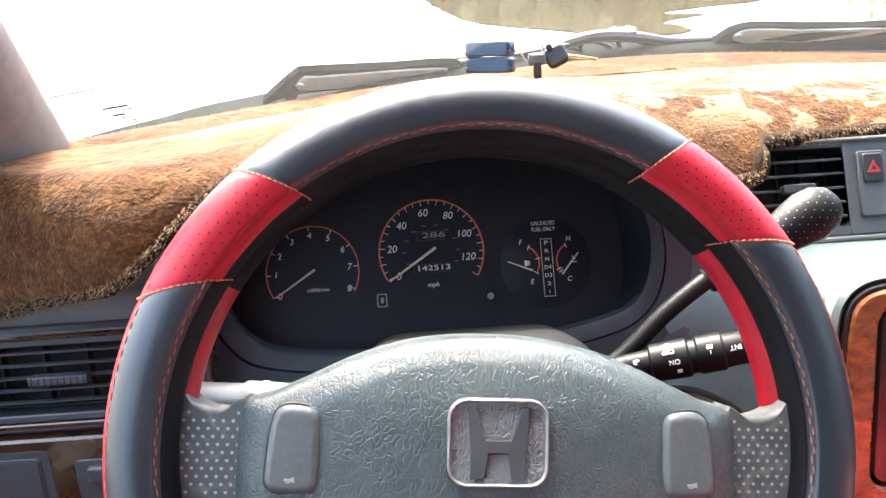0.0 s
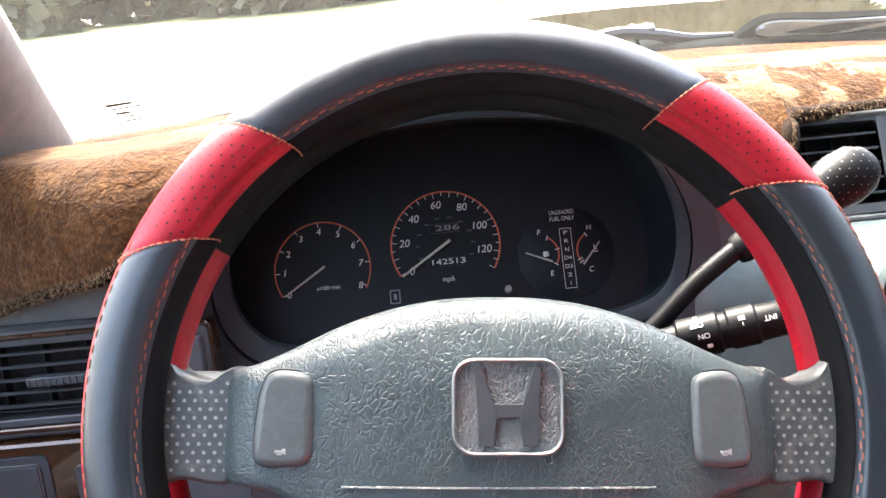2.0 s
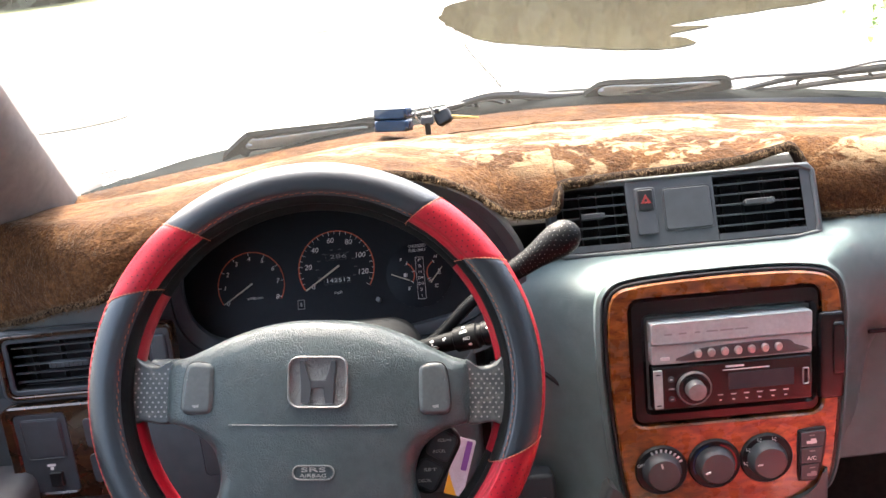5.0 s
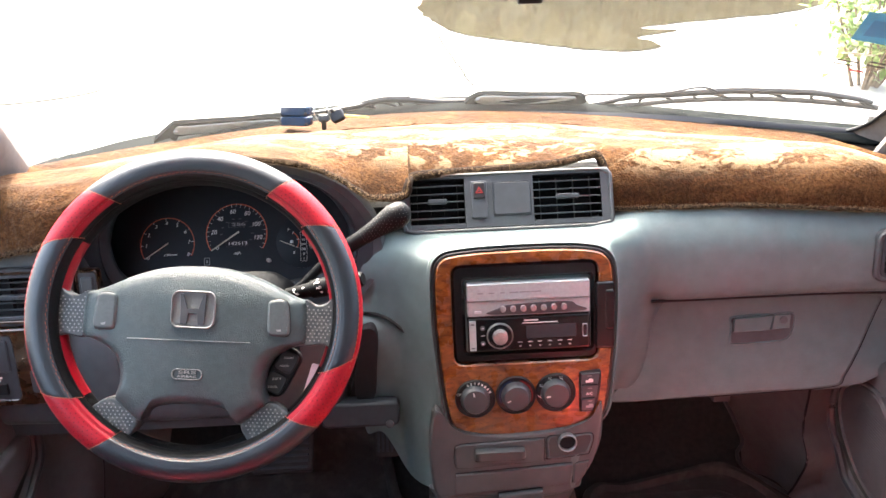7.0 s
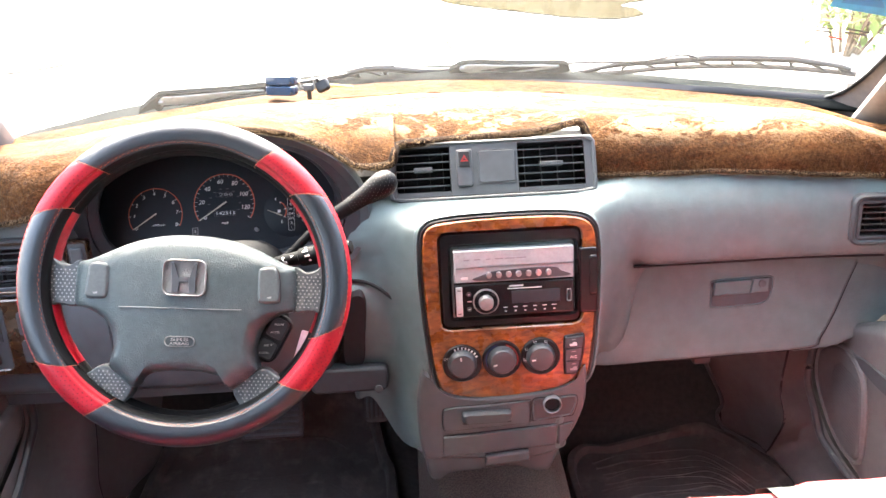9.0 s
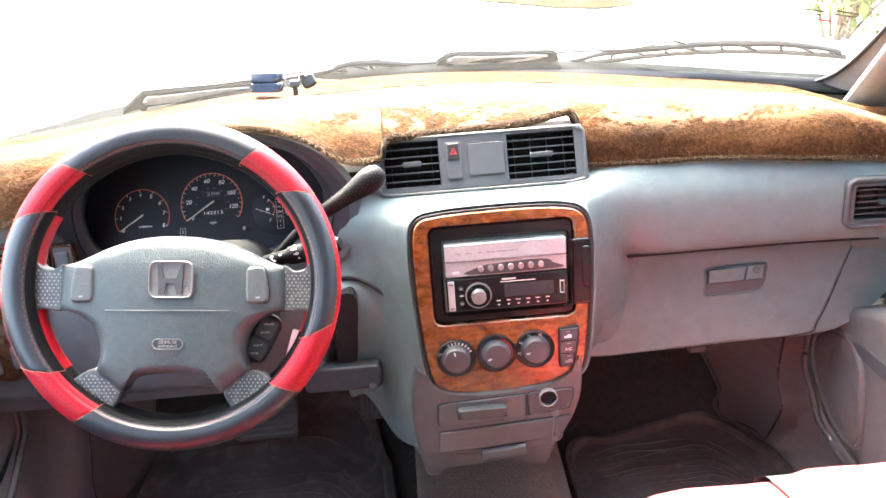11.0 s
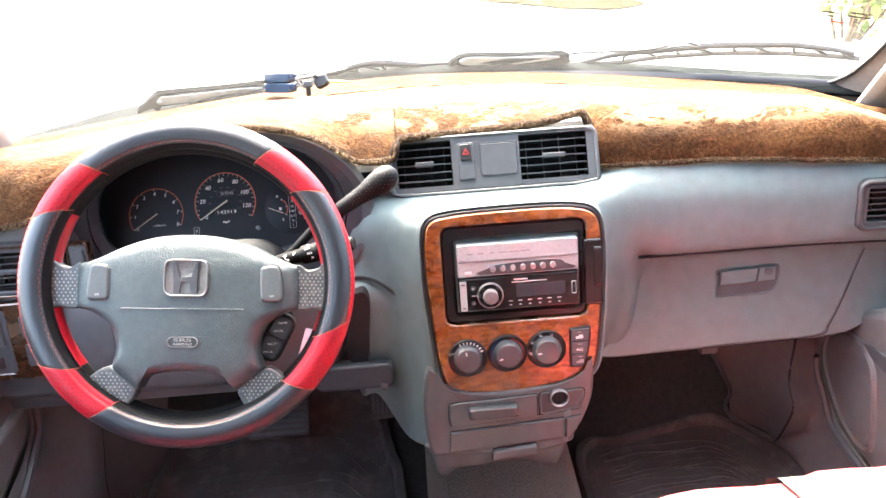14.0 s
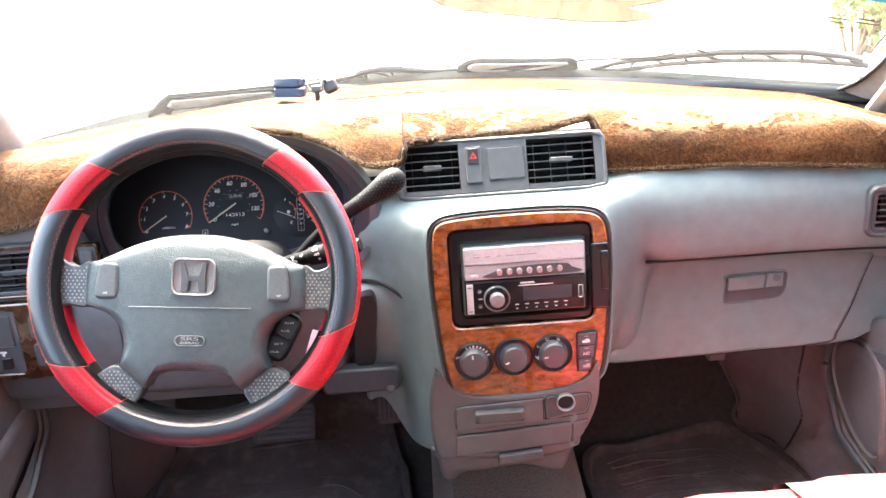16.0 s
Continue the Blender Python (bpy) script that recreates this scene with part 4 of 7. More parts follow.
    # centre pad, domed
    half = [(0, .0590), (.025, .0580), (.05, .0535), (.075, .0450), (.097, .0345), (.115, .0265), (.1260, .0235), (.1300, .0165), (.1310, -.010), (.1300, -.0265), (.1190, -.0305), (.1050, -.036),
            (.0900, -.0480), (.0835, -.0640), (.0825, -.0800), (.0865, -.0950), (.0850, -.1020), (.0720, -.1130), (.0600, -.1235), (.0545, -.1220), (.0500, -.1130), (.0400, -.1070), (.0220, -.1030), (0, -.1020)]
    pts = half + [(-x, y) for x, y in half[-2:0:-1]]
    pts = [(x, y) for x, y in smooth_outline(pts, 3)]
    c0 = Vector((0, -.022))

    def pad_z(x, y, s):
        return 0.024 - 0.6 * x * x - 0.5 * (y + .01) ** 2 - 2.4 * max(0, y - .022) ** 1.6 - 0.011 * max(0, (s - .82) / .18) ** 2.2
    bm = bmesh.new()
    rows = []
    for s in (1.0, 1.0, 0.985, 0.96, 0.93, 0.9, 0.86, 0.82, 0.72, 0.6, 0.48, 0.36, 0.24, 0.12):
        z_off = -0.03 if not rows else (-0.008 if len(rows) == 1 else (-0.002 if len(rows) == 2 else 0))
        rows.append([HUB @ Vector((*(c0 + s * (Vector(p) - c0)), pad_z(*(c0 + s * (Vector(p) - c0)), s) + z_off)) for p in pts])
    vs = sheet(bm, rows, True)
    bm.faces.new(vs[-1])
    pad = part("hub_pad", bm, M_HUB, wheel, "wrinkle-grained grey vinyl airbag pad", angle=60)
    # crease across the pad, its highlight painted as a thin pale ridge
    bm = bmesh.new()
    tube(bm, [HUB @ Vector((x, -.0275, pad_z(x, -.0275, 0.5) + .0004)) for x in (lerp(-.072, .068, i / 20) for i in range(21))], .0007, 6, flat=.6)
    part("crease_highlight", bm, M_BADGE, pad)
    # badge: chrome frame round a stylised mark
    zb = 0.0265
    o = rounded(.050, .043, .010, 6, .002, .008)
    bm = bmesh.new()
    slab(bm, HUB, o, zb - .012, zb - .002, .001)
    badge = part("badge_plate", bm, M_BADGE, pad)
    bm = bmesh.new()
    frame_ring(bm, HUB, rounded(.0495, .0425, .0095, 6, .002, .008), rounded(.0466, .0396, .0083, 6, .002, .008), zb - .006, zb + .001, .0008)
    part("badge_frame", bm, M_WORN, pad, "worn chrome badge frame")
    bm = bmesh.new()
    for sx in (-1, 1):
        slab(bm, HUB, [(.002 + sx * x, .008 + y) for x, y in ((.0150, .0172), (.0114, .0172), (.0085, .0075), (.0052, -.0020), (.0050, -.0062), (.0066, -.0172), (.0136, -.0172), (.0136, -.0050))][::sx], zb - .003, zb + .0008, .0004)
    slab(bm, HUB, [(.002 + x, .008 + y) for x, y in ((.0066, .0012), (-.0066, .0012), (-.0072, -.0068), (-.0040, -.0050), (.0040, -.0050), (.0072, -.0068))], zb - .003, zb + .0007, .0004)
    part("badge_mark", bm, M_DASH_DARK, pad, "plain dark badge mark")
    # airbag plaque
    zp = pad_z(0, -.066, .45) + .001
    P = HUB @ Matrix.Translation((-.001, -.066, zp))
    bm = bmesh.new()
    frame_ring(bm, P, rounded(.035, .0125, .006, 5), rounded(.0325, .0100, .005, 5), -.004, .0012, .0006)
    part("plaque_frame", bm, M_BADGE, pad)
    lettering("SRS", .0052, P @ Matrix.Translation((0, .0022, .0002)), M_DOT, pad, "plaque_lettering", .0006, width=.020)
    lettering("AIRBAG", .0040, P @ Matrix.Translation((0, -.0025, .0002)), M_DOT, pad, "plaque_lettering", .0006, width=.022)
    # horn buttons
    for sx in (-1, 1):
        o = smooth_outline([(sx * x, y) for x, y in ((.0866, .0202), (.0960, .0235), (.1050, .0225), (.1092, .0150), (.1118, -.0060), (.1116, -.0145), (.1080, -.0184), (.0975, -.0193), (.0885, -.0180), (.0858, -.0110), (.0854, .0080))], 4)
        if sx < 0:
            o = o[::-1]
        bm = bmesh.new()
        slab(bm, HUB, inset(o, -.0009), .000, .0178, .0003)
        part("button_surround", bm, M_BLACK, pad)
        bm = bmesh.new()
        slab(bm, HUB, o, .006, .0222, .0032)
        b = part("horn_button", bm, M_BUTTON, wheel, "smooth grey horn button")
        bm = bmesh.new()
        H0 = HUB @ Matrix.Translation((sx * .0995, -.0120, .0223)) @ Matrix.Scale(.72, 4)
        slab(bm, H0, [(-.0035, .0008), (-.0035, -.0008), (.0002, -.0008), (.0035, -.0020), (.0035, .0020), (.0002, .0008)], -.0004, .0002, .0001)
        slab(bm, H0, [(-.0022, -.0010), (-.0022, -.0022), (.0010, -.0022), (.0010, -.0014)], -.0004, .0002, .0001)
        part("horn_symbol", bm, M_DOT, b, smooth=False)
    # side and lower spokes with pale dimples
    for name, quad, zc in (("spoke", [(-.124, .0225), (-.138, .0185), (-.152, .0225), (-.163, .034), (-.171, .0), (-.168, -.034), (-.150, -.0275), (-.124, -.0265)], -.001),
                           ("spoke", [(.124, .0225), (.138, .0185), (.152, .0225), (.163, .034), (.171, .0), (.168, -.034), (.150, -.0275), (.124, -.0265)], -.001),
                           ("spoke", [(-.088, -.098), (-.058, -.122), (-.082, -.150), (-.128, -.128), (-.108, -.105)], -.002),
                           ("spoke", [(.088, -.098), (.058, -.122), (.082, -.150), (.128, -.128), (.108, -.105)], -.002)):
        o = smooth_outline(quad, 4)
        bm = bmesh.new()
        slab(bm, HUB, o, zc - .018, zc + .004, .0025)
        sp = part(name, bm, M_SPOKE, wheel, "worn grey vinyl spoke with pale dimples")
        bm = bmesh.new()
        xs, ys = [p[0] for p in quad], [p[1] for p in quad]
        cx, cy = sum(xs) / len(xs), sum(ys) / len(ys)
        poly = [Vector(p) for p in o]

        def inside(x, y):
            r = False
            for a, b in zip(poly, poly[1:] + poly[:1]):
                if (a.y > y) != (b.y > y) and x < (b.x - a.x) * (y - a.y) / (b.y - a.y) + a.x:
                    r = not r
            return r
        st = .0050
        for i in range(-10, 11):
            for j in range(-10, 11):
                x, y = cx + i * st + (st / 2 if j % 2 else 0), cy + j * st * .8
                if inside(x * 1.0, y) and all(inside(x + dx, y + dy) for dx, dy in ((.005, 0), (-.005, 0), (0, .005), (0, -.005))) and math.hypot(x, y) < .157:
                    bm.faces.new(ring(bm, HUB, [(x + .00095 * math.cos(a), y + .00095 * math.sin(a)) for a in (0, .79, 1.57, 2.36, 3.14, 3.93, 4.71, 5.5)], zc + .0043))
        tagged(part("dimple", bm, M_DOT, sp, smooth=False), kind="stuff")


build_wheel()
def by_angle(poly, c, n=96):
    """n places on a closed outline, at even angles round c."""
    out = []
    for i in range(n):
        a = 2 * math.pi * i / n
        d = Vector((math.cos(a), math.sin(a)))
        best = None
        for p, q in zip(poly, poly[1:] + poly[:1]):
            e = (q[0] - p[0], q[1] - p[1])
            det = d.x * -e[1] + e[0] * d.y
            if abs(det) < 1e-12:
                continue
            wx, wy = p[0] - c[0], p[1] - c[1]
            t = (wx * -e[1] + e[0] * wy) / det
            s = (d.x * wy - d.y * wx) / det
            if t > 0 and -1e-9 <= s <= 1 + 1e-9 and (best is None or t > best):
                best = t
        out.append((c[0] + best * d.x, c[1] + best * d.y))
    return out


# ---- instrument cluster ----
G = panel(0.0, 0.80, 1.047, 28.8)


def arc_band(bm, m, cx, cy, r0, r1, a0, a1, z=0.0012, n=40):
    pts = [(radians(lerp(a0, a1, i / n))) for i in range(n + 1)]
    sheet(bm, [[m @ Vector((cx + r * math.cos(a), cy + r * math.sin(a), z)) for a in pts] for r in (r0, r1)])


def tick(bm, m, cx, cy, r0, r1, a, w, z=0.0014):
    a = radians(a)
    d, s = Vector((math.cos(a), math.sin(a))), Vector((-math.sin(a), math.cos(a))) * w / 2
    c = Vector((cx, cy))
    bm.faces.new(ring(bm, m, [c + d * r0 - s, c + d * r1 - s, c + d * r1 + s, c + d * r0 + s], z))


def needle(name, m, cx, cy, a, length, tail, w, parent):
    bm = bmesh.new()
    R = m @ Matrix.Translation((cx, cy, 0.004)) @ Matrix.Rotation(radians(a), 4, "Z")
    slab(bm, R, [(-tail, -w / 2), (length, -w * .3), (length, w * .3), (-tail, w / 2)], 0, .0012, .0003)
    return part(name, bm, M_NEEDLE, parent, "pale needle")


def build_cluster():
    cl = thing("instrument_cluster", "black instrument cluster with three dials under a hood", "instrument cluster", (0, .8, 1.0))
    face_o = [(-.205, .005), (-.195, .055), (-.165, .095), (-.10, .118), (.0, .124), (.09, .115), (.138, .088), (.158, .045), (.162, .005), (.154, -.035), (.130, -.055), (.05, -.065), (-.08, -.065), (-.17, -.055), (-.197, -.03)]
    face = smooth_outline(face_o, 5)
    bm = bmesh.new()
    bm.faces.new(ring(bm, G, face, 0.0))
    dial = part("dial_plate", bm, M_DIAL, cl)
    # hood: from the dial plate out to a lip nearer the driver
    lip_o = [(-.222, .734, 1.05), (-.208, .722, 1.105), (-.172, .712, 1.152), (-.105, .712, 1.180), (.0, .718, 1.192), (.095, .728, 1.180), (.158, .738, 1.150), (.196, .745, 1.10), (.205, .745, 1.055), (.190, .738, 1.012),
             (.155, .732, .985), (.05, .722, .970), (-.08, .715, .970), (-.18, .715, .982), (-.212, .725, 1.01)]
    lip_i = [(-.180, .745, 1.06), (-.172, .735, 1.105), (-.145, .722, 1.148), (-.10, .715, 1.174), (0, .718, 1.187), (.09, .728, 1.175), (.140, .738, 1.149), (.166, .748, 1.105), (.171, .75, 1.062), (.158, .748, 1.030),
             (.12, .745, 1.016), (.04, .74, 1.006), (-.07, .738, 1.006), (-.140, .74, 1.013), (-.170, .745, 1.030)]
    lip, inner = ([Vector(p) for p in smooth_outline3(o, 5)] for o in (lip_o, lip_i))
    fr = [G @ Vector((x, y, 0.0)) for x, y in face]
    bm = bmesh.new()
    rows = [fr, [a.lerp(b, .35) + Vector((0, 0, .003)) for a, b in zip(fr, inner)], [a.lerp(b, .8) for a, b in zip(fr, inner)], inner]
    sheet(bm, rows, True)
    part("hood_lining", bm, M_DIAL, cl)
    bm = bmesh.new()
    sheet(bm, [[p + Vector((0, .006, 0)) for p in inner], [p + Vector((0, -.0015, 0)) for p in inner], [a.lerp(b, .08) + Vector((0, -.0035, 0)) for a, b in zip(inner, lip)],
               [a.lerp(b, .30) + Vector((0, -.004, 0)) for a, b in zip(inner, lip)], [a.lerp(b, .33) + Vector((0, .004, 0)) for a, b in zip(inner, lip)]], True)
    part("bezel", bm, M_BEZEL, cl, "dark blue-grey bezel round the dials")
    bm = bmesh.new()
    sheet(bm, [[a.lerp(b, .345) + Vector((0, .006, 0)) for a, b in zip(inner, lip)], [a.lerp(b, .36) + Vector((0, -.003, 0)) for a, b in zip(inner, lip)], lip], True)
    part("shoulder", bm, M_BEZEL, cl, "grey shoulder outside the bezel gap")
    mid = Vector((0, .74, 1.08))
    bm = bmesh.new()
    out1 = [p + (p - mid).normalized() * .013 + Vector((0, -.004, 0)) for p in lip]
    out2 = [p + (p - mid).normalized() * .018 + Vector((0, .012, 0)) for p in lip]
    out3 = [p + (p - mid).normalized() * .006 + Vector((0, .09, -.012)) for p in lip]
    sheet(bm, [lip, out1, out2, out3], True)
    part("hood", bm, M_TRIM, cl, "dark grey hood")
    # tachometer
    cx, cy, r = -.1165, .0085, .0415
    def sweep(v, v0, v1, a0=211, a1=-25):
        return lerp(a0, a1, (v - v0) / (v1 - v0))
    bm = bmesh.new()
    arc_band(bm, G, cx, cy, r - .0008, r + .0004, 211, -28)
    for cxx, cyy, rr, a0, a1 in ((-.0095, .020, .0470, 211, -31),):
        arc_band(bm, G, cxx, cyy, rr - .001, rr + .0005, a0, a1)
    arc_band(bm, G, .070, .0035, .0155, .0168, -35, 62)
    arc_band(bm, G, .118, .0035, .0155, .0168, 118, 215)
    part("scale_arc", bm, M_ORANGE, dial, "thin orange scale arcs", smooth=False)
    bm = bmesh.new()
    for v in range(0, 9):
        tick(bm, G, cx, cy, r - .0045, r - .0005, sweep(v, 0, 8), .0006)
    for i in range(0, 27):
        tick(bm, G, -.0095, .020, .0430 if i % 2 else .0415, .0465, sweep(i, 0, 26, 211, -31), .0005)
    for a in (62, 13, -35):
        tick(bm, G, .070, .0035, .0135, .018, a, .0007)
    for a in (118, 215, 205):
        tick(bm, G, .118, .0035, .0135, .018, a, .0007)
    tagged(part("scale_tick", bm, M_WHITE, dial, smooth=False), kind="stuff")
    for v in range(0, 9):
        a = radians(sweep(v, 0, 8))
        q = r - .0085 if v not in (0, 8) else r - .0065
        lettering(str(v), .0080, G @ Matrix.Translation((cx + q * math.cos(a), cy + q * math.sin(a) - (.002 if v in (0, 8) else 0), .0008)), M_WHITE, dial, skew=.15)
    lettering("x1000r/min", .0046, G @ Matrix.Translation((cx + .004, cy - .0165, .0008)), M_WHITE, dial, skew=.15, width=.020)
    needle("needle", G, cx, cy, 213, .039, .003, .0020, cl)
    # speedometer
    cx, cy, r = -.0095, .020, .047
    for v in range(0, 121, 20):
        a = radians(sweep(v, 0, 130, 211, -31))
        q = r - (.0115 if v < 100 else .0140)
        lettering(str(v), .0092, G @ Matrix.Translation((cx + q * math.cos(a), cy + q * math.sin(a) - (.0025 if v == 0 else 0), .0008)), M_WHITE, dial, skew=.15)
    lettering("mph", .0060, G @ Matrix.Translation((cx, cy - .030, .0008)), M_WHITE, dial, skew=.15)
    for i in range(10):
        a = radians(lerp(205, -25, i / 9))
        bm = bmesh.new()
        box(bm, G @ Matrix.Translation((cx + .024 * math.cos(a), cy + .024 * math.sin(a), .0006)), 0, 0, 0, .004, .0014, .0003, .0001)
        part("faint_mark", bm, M_DASH_DARK, dial, smooth=False)
    for yy, digits, w in ((.0145, "142513", .030), (.0345, "_286", .022)):
        bm = bmesh.new()
        frame_ring(bm, G, rounded(w + .004, .0085, .001, 3, cx, yy - .0145 + .005 if yy < .02 else yy), rounded(w + .002, .0068, .0006, 3, cx, yy - .0145 + .005 if yy < .02 else yy), .0003, .0010, .0002)
        part("counter_frame", bm, M_BLACK, dial)
        lettering(digits.replace("_", " "), .0068, G @ Matrix.Translation((cx + .001, .005 if yy < .02 else yy, .0009)), M_WHITE if yy < .02 else M_GREYPRINT, dial, "counter_digits", width=w * .94)
    needle("needle", G, cx, cy, 213, .046, .005, .0024, cl)
    # fuel, gear and temperature dial
    bm = bmesh.new()
    lathe(bm, G @ Matrix.Translation((.092, .003, 0)), [(.0405, 0), (.0405, .0006), (.0400, .0009)], 48)
    part("dial_disc", bm, M_DIAL, cl)
    lettering("UNLEADED", .0052, G @ Matrix.Translation((.092, .0385, .0012)), M_WHITE, dial, width=.021)
    lettering("FUEL ONLY", .0052, G @ Matrix.Translation((.092, .0330, .0012)), M_WHITE, dial, width=.021)
    for s, x, y in (("F", .0705, .0225), ("E", .0785, -.0135), ("H", .1135, .0230), ("C", .1120, -.0130)):
        lettering(s, .0062, G @ Matrix.Translation((x, y, .0012)), M_WHITE, dial, skew=.15)
    bm = bmesh.new()
    frame_ring(bm, G, rounded(.0100, .0520, .0004, 2, .0935, -.0015), rounded(.0092, .0512, .0003, 2, .0935, -.0015), .0009, .0013, .0001)
    part("gear_frame", bm, M_WHITE, dial, smooth=False)
    for i, s in enumerate(("P", "R", "N", "D4", "D3", "2", "1")):
        lettering(s, .0048, G @ Matrix.Translation((.0935, .0205 - .0073 * i, .0013)), M_WHITE, dial, width=None if s == "1" else (.0034 if len(s) == 1 else .0062))
    needle("needle", G, .078, -.003, 157, .022, .002, .0016, cl)
    needle("needle", G, .112, -.001, 50, .014, .010, .0016, cl)
    bm = bmesh.new()
    for x, y, w, h in ((.0745, .0035, .0032, .0046), (.0770, .0035, .001, .004)):
        box(bm, G, x, y, .0013, w, h, .0004, .0002)
    part("fuel_symbol", bm, M_WHITE, dial, smooth=False)
    bm = bmesh.new()
    for x, y, w, h in ((.1165, .0055, .0008, .0050), (.1165, .0020, .0060, .0008), (.1180, .0060, .002, .0006), (.1180, .0045, .002, .0006)):
        box(bm, G, x, y, .0013, w, h, .0004, .0001)
    part("heat_symbol", bm, M_WHITE, dial, smooth=False)
    # reset knob and warning light
    bm = bmesh.new()
    lathe(bm, G @ Matrix.Translation((.040, -.024, 0)), [(.003, 0), (.003, .010), (.0025, .011)], 16)
    part("reset_knob", bm, M_GREYPRINT, cl)
    bm = bmesh.new()
    frame_ring(bm, G, rounded(.009, .012, .001, 3, -.056, -.021), rounded(.007, .010, .0008, 3, -.056, -.021), .0004, .0012, .0002)
    box(bm, G, -.056, -.021, .0008, .0026, .005, .0005, .0003)
    part("warning_light", bm, M_GREYPRINT, cl)


def smooth_outline3(pts, n):
    out, k = [], len(pts)
    for i in range(k):
        p0, p1, p2, p3 = (Vector(pts[(i + j) % k]) for j in (-1, 0, 1, 2))
        for s in range(n):
            t = s / n
            out.append(0.5 * ((2 * p1) + (p2 - p0) * t + (2 * p0 - 5 * p1 + 4 * p2 - p3) * t * t + (3 * p1 - p0 - 3 * p2 + p3) * t ** 3))
    return out


build_cluster()


# ---- air vents ----
def louvre(parent, m, x0, x1, y0, y1, n, depth=.03, tab=True, slat=.010, tilt=12):
    """A dark duct with thin horizontal slats and a thumb tab in the middle."""
    bm = bmesh.new()
    o = rounded(x1 - x0, y1 - y0, .004, 3, (x0 + x1) / 2, (y0 + y1) / 2)
    a, b = ring(bm, m, o, 0.0), ring(bm, m, o, -depth)
    bridge(bm, a, b)
    bm.faces.new(b)
    part("duct", bm, M_DEEP, parent)
    for i in range(n):
        y = lerp(y0, y1, (i + .75) / (n + .5))
        bm = bmesh.new()
        S = m @ Matrix.Translation((0, y, -.006)) @ Matrix.Rotation(radians(tilt), 4, "X")
        slab(bm, S @ Matrix.Rotation(radians(90), 4, "X"), rounded(x1 - x0 - .001, slat, .001, 2, (x0 + x1) / 2, 0), -.0009, .0009, .0004)
        part("slat", bm, M_TRIM, parent)
    for i in range(4):
        x = lerp(x0, x1, (i + .5) / 4)
        bm = bmesh.new()
        box(bm, m, x, (y0 + y1) / 2, -.020, .0012, y1 - y0 - .004, .010, .0004)
        part("vane", bm, M_BLACK, parent)
    if tab:
        bm = bmesh.new()
        T = m @ Matrix.Translation(((x0 + x1) / 2, lerp(y0, y1, .50), .0045))
        w = (x1 - x0) * .34
        slab(bm, T, rounded(w, .007, .002, 3), -.008, .0005, .001)
        for k in range(9):
            box(bm, T, lerp(-w / 2 + .003, w / 2 - .003, k / 8), 0, .0008, .0010, .006, .0012, .0003)
        part("tab", bm, M_TRIM, parent, "ribbed grey thumb tab")


def build_centre_vent():
    v = thing("centre_vent", "grey centre vent panel with twin louvres, hazard switch and blank", "air vent", (.415, .80, 1.11))
    m = panel(.412, .780, 1.111, 27.0)
    outer = by_angle(rounded(.318, .090, .012, 5, -.004, -.004), (0, 0), 96)
    bm = bmesh.new()
    frame_ring(bm, m, outer, by_angle(rounded(.306, .079, .008, 5, -.004, -.0035), (0, 0), 96), -.007, .004, .002)
    part("surround", bm, M_TRIM, v)
    bm = bmesh.new()
    # middle plate and the strips round the two openings
    slab(bm, m, rounded(.103, .083, .002, 3, -.016, -.001), -.012, .0015, .001)
    for x0, x1, y0, y1 in ((-.158, -.150, -.042, .041), (.137, .149, -.042, .041), (-.150, -.0675, .033, .041), (.0355, .137, .033, .041), (-.150, -.0675, -.042, -.034), (.0355, .137, -.042, -.034)):
        strip = bmesh.new()
        slab(strip, m, rounded(x1 - x0, y1 - y0, .001, 2, (x0 + x1) / 2, (y0 + y1) / 2), -.012, .001, .0008)
        part("strip", strip, M_TRIM, v)
    part("plate", bm, M_TRIM, v)
    louvre(v, m @ Matrix.Translation((0, 0, .001)), -.150, -.0675, -.034, .033, 5)
    louvre(v, m @ Matrix.Translation((0, 0, .001)), .0355, .137, -.034, .033, 5)
    bm = bmesh.new()
    slab(bm, m, rounded(.024, .056, .003, 4, -.046, .0), 0, .005, .0012)
    sw = part("hazard_switch", bm, M_DASH_DARK, v, "dark hazard switch with a red triangle")
    bm = bmesh.new()
    slab(bm, m, rounded(.017, .024, .002, 3, -.046, .013), .004, .0075, .001)
    part("button", bm, M_BLACK, sw)
    bm = bmesh.new()
    T = m @ Matrix.Translation((-.046, .013, .0078))
    frame_ring(bm, T, by_angle([(0, .0062), (-.0062, -.0045), (.0062, -.0045)], (0, -.0008), 48), by_angle([(0, .0020), (-.0024, -.0022), (.0024, -.0022)], (0, -.0008), 48), -.0004, .0003, .0001)
    part("triangle", bm, M_DULLRED, sw, "dull red warning triangle", smooth=False)
    bm = bmesh.new()
    frame_ring(bm, m, rounded(.058, .052, .005, 5, .003, .0), rounded(.0555, .0495, .004, 5, .003, .0), 0, .0030, .0008)
    part("blank_edge", bm, M_DASH_DARK, v)
    bm = bmesh.new()
    slab(bm, m, rounded(.0545, .0485, .004, 5, .003, .0), 0, .0034, .001)
    part("blank", bm, M_TRIM, v)


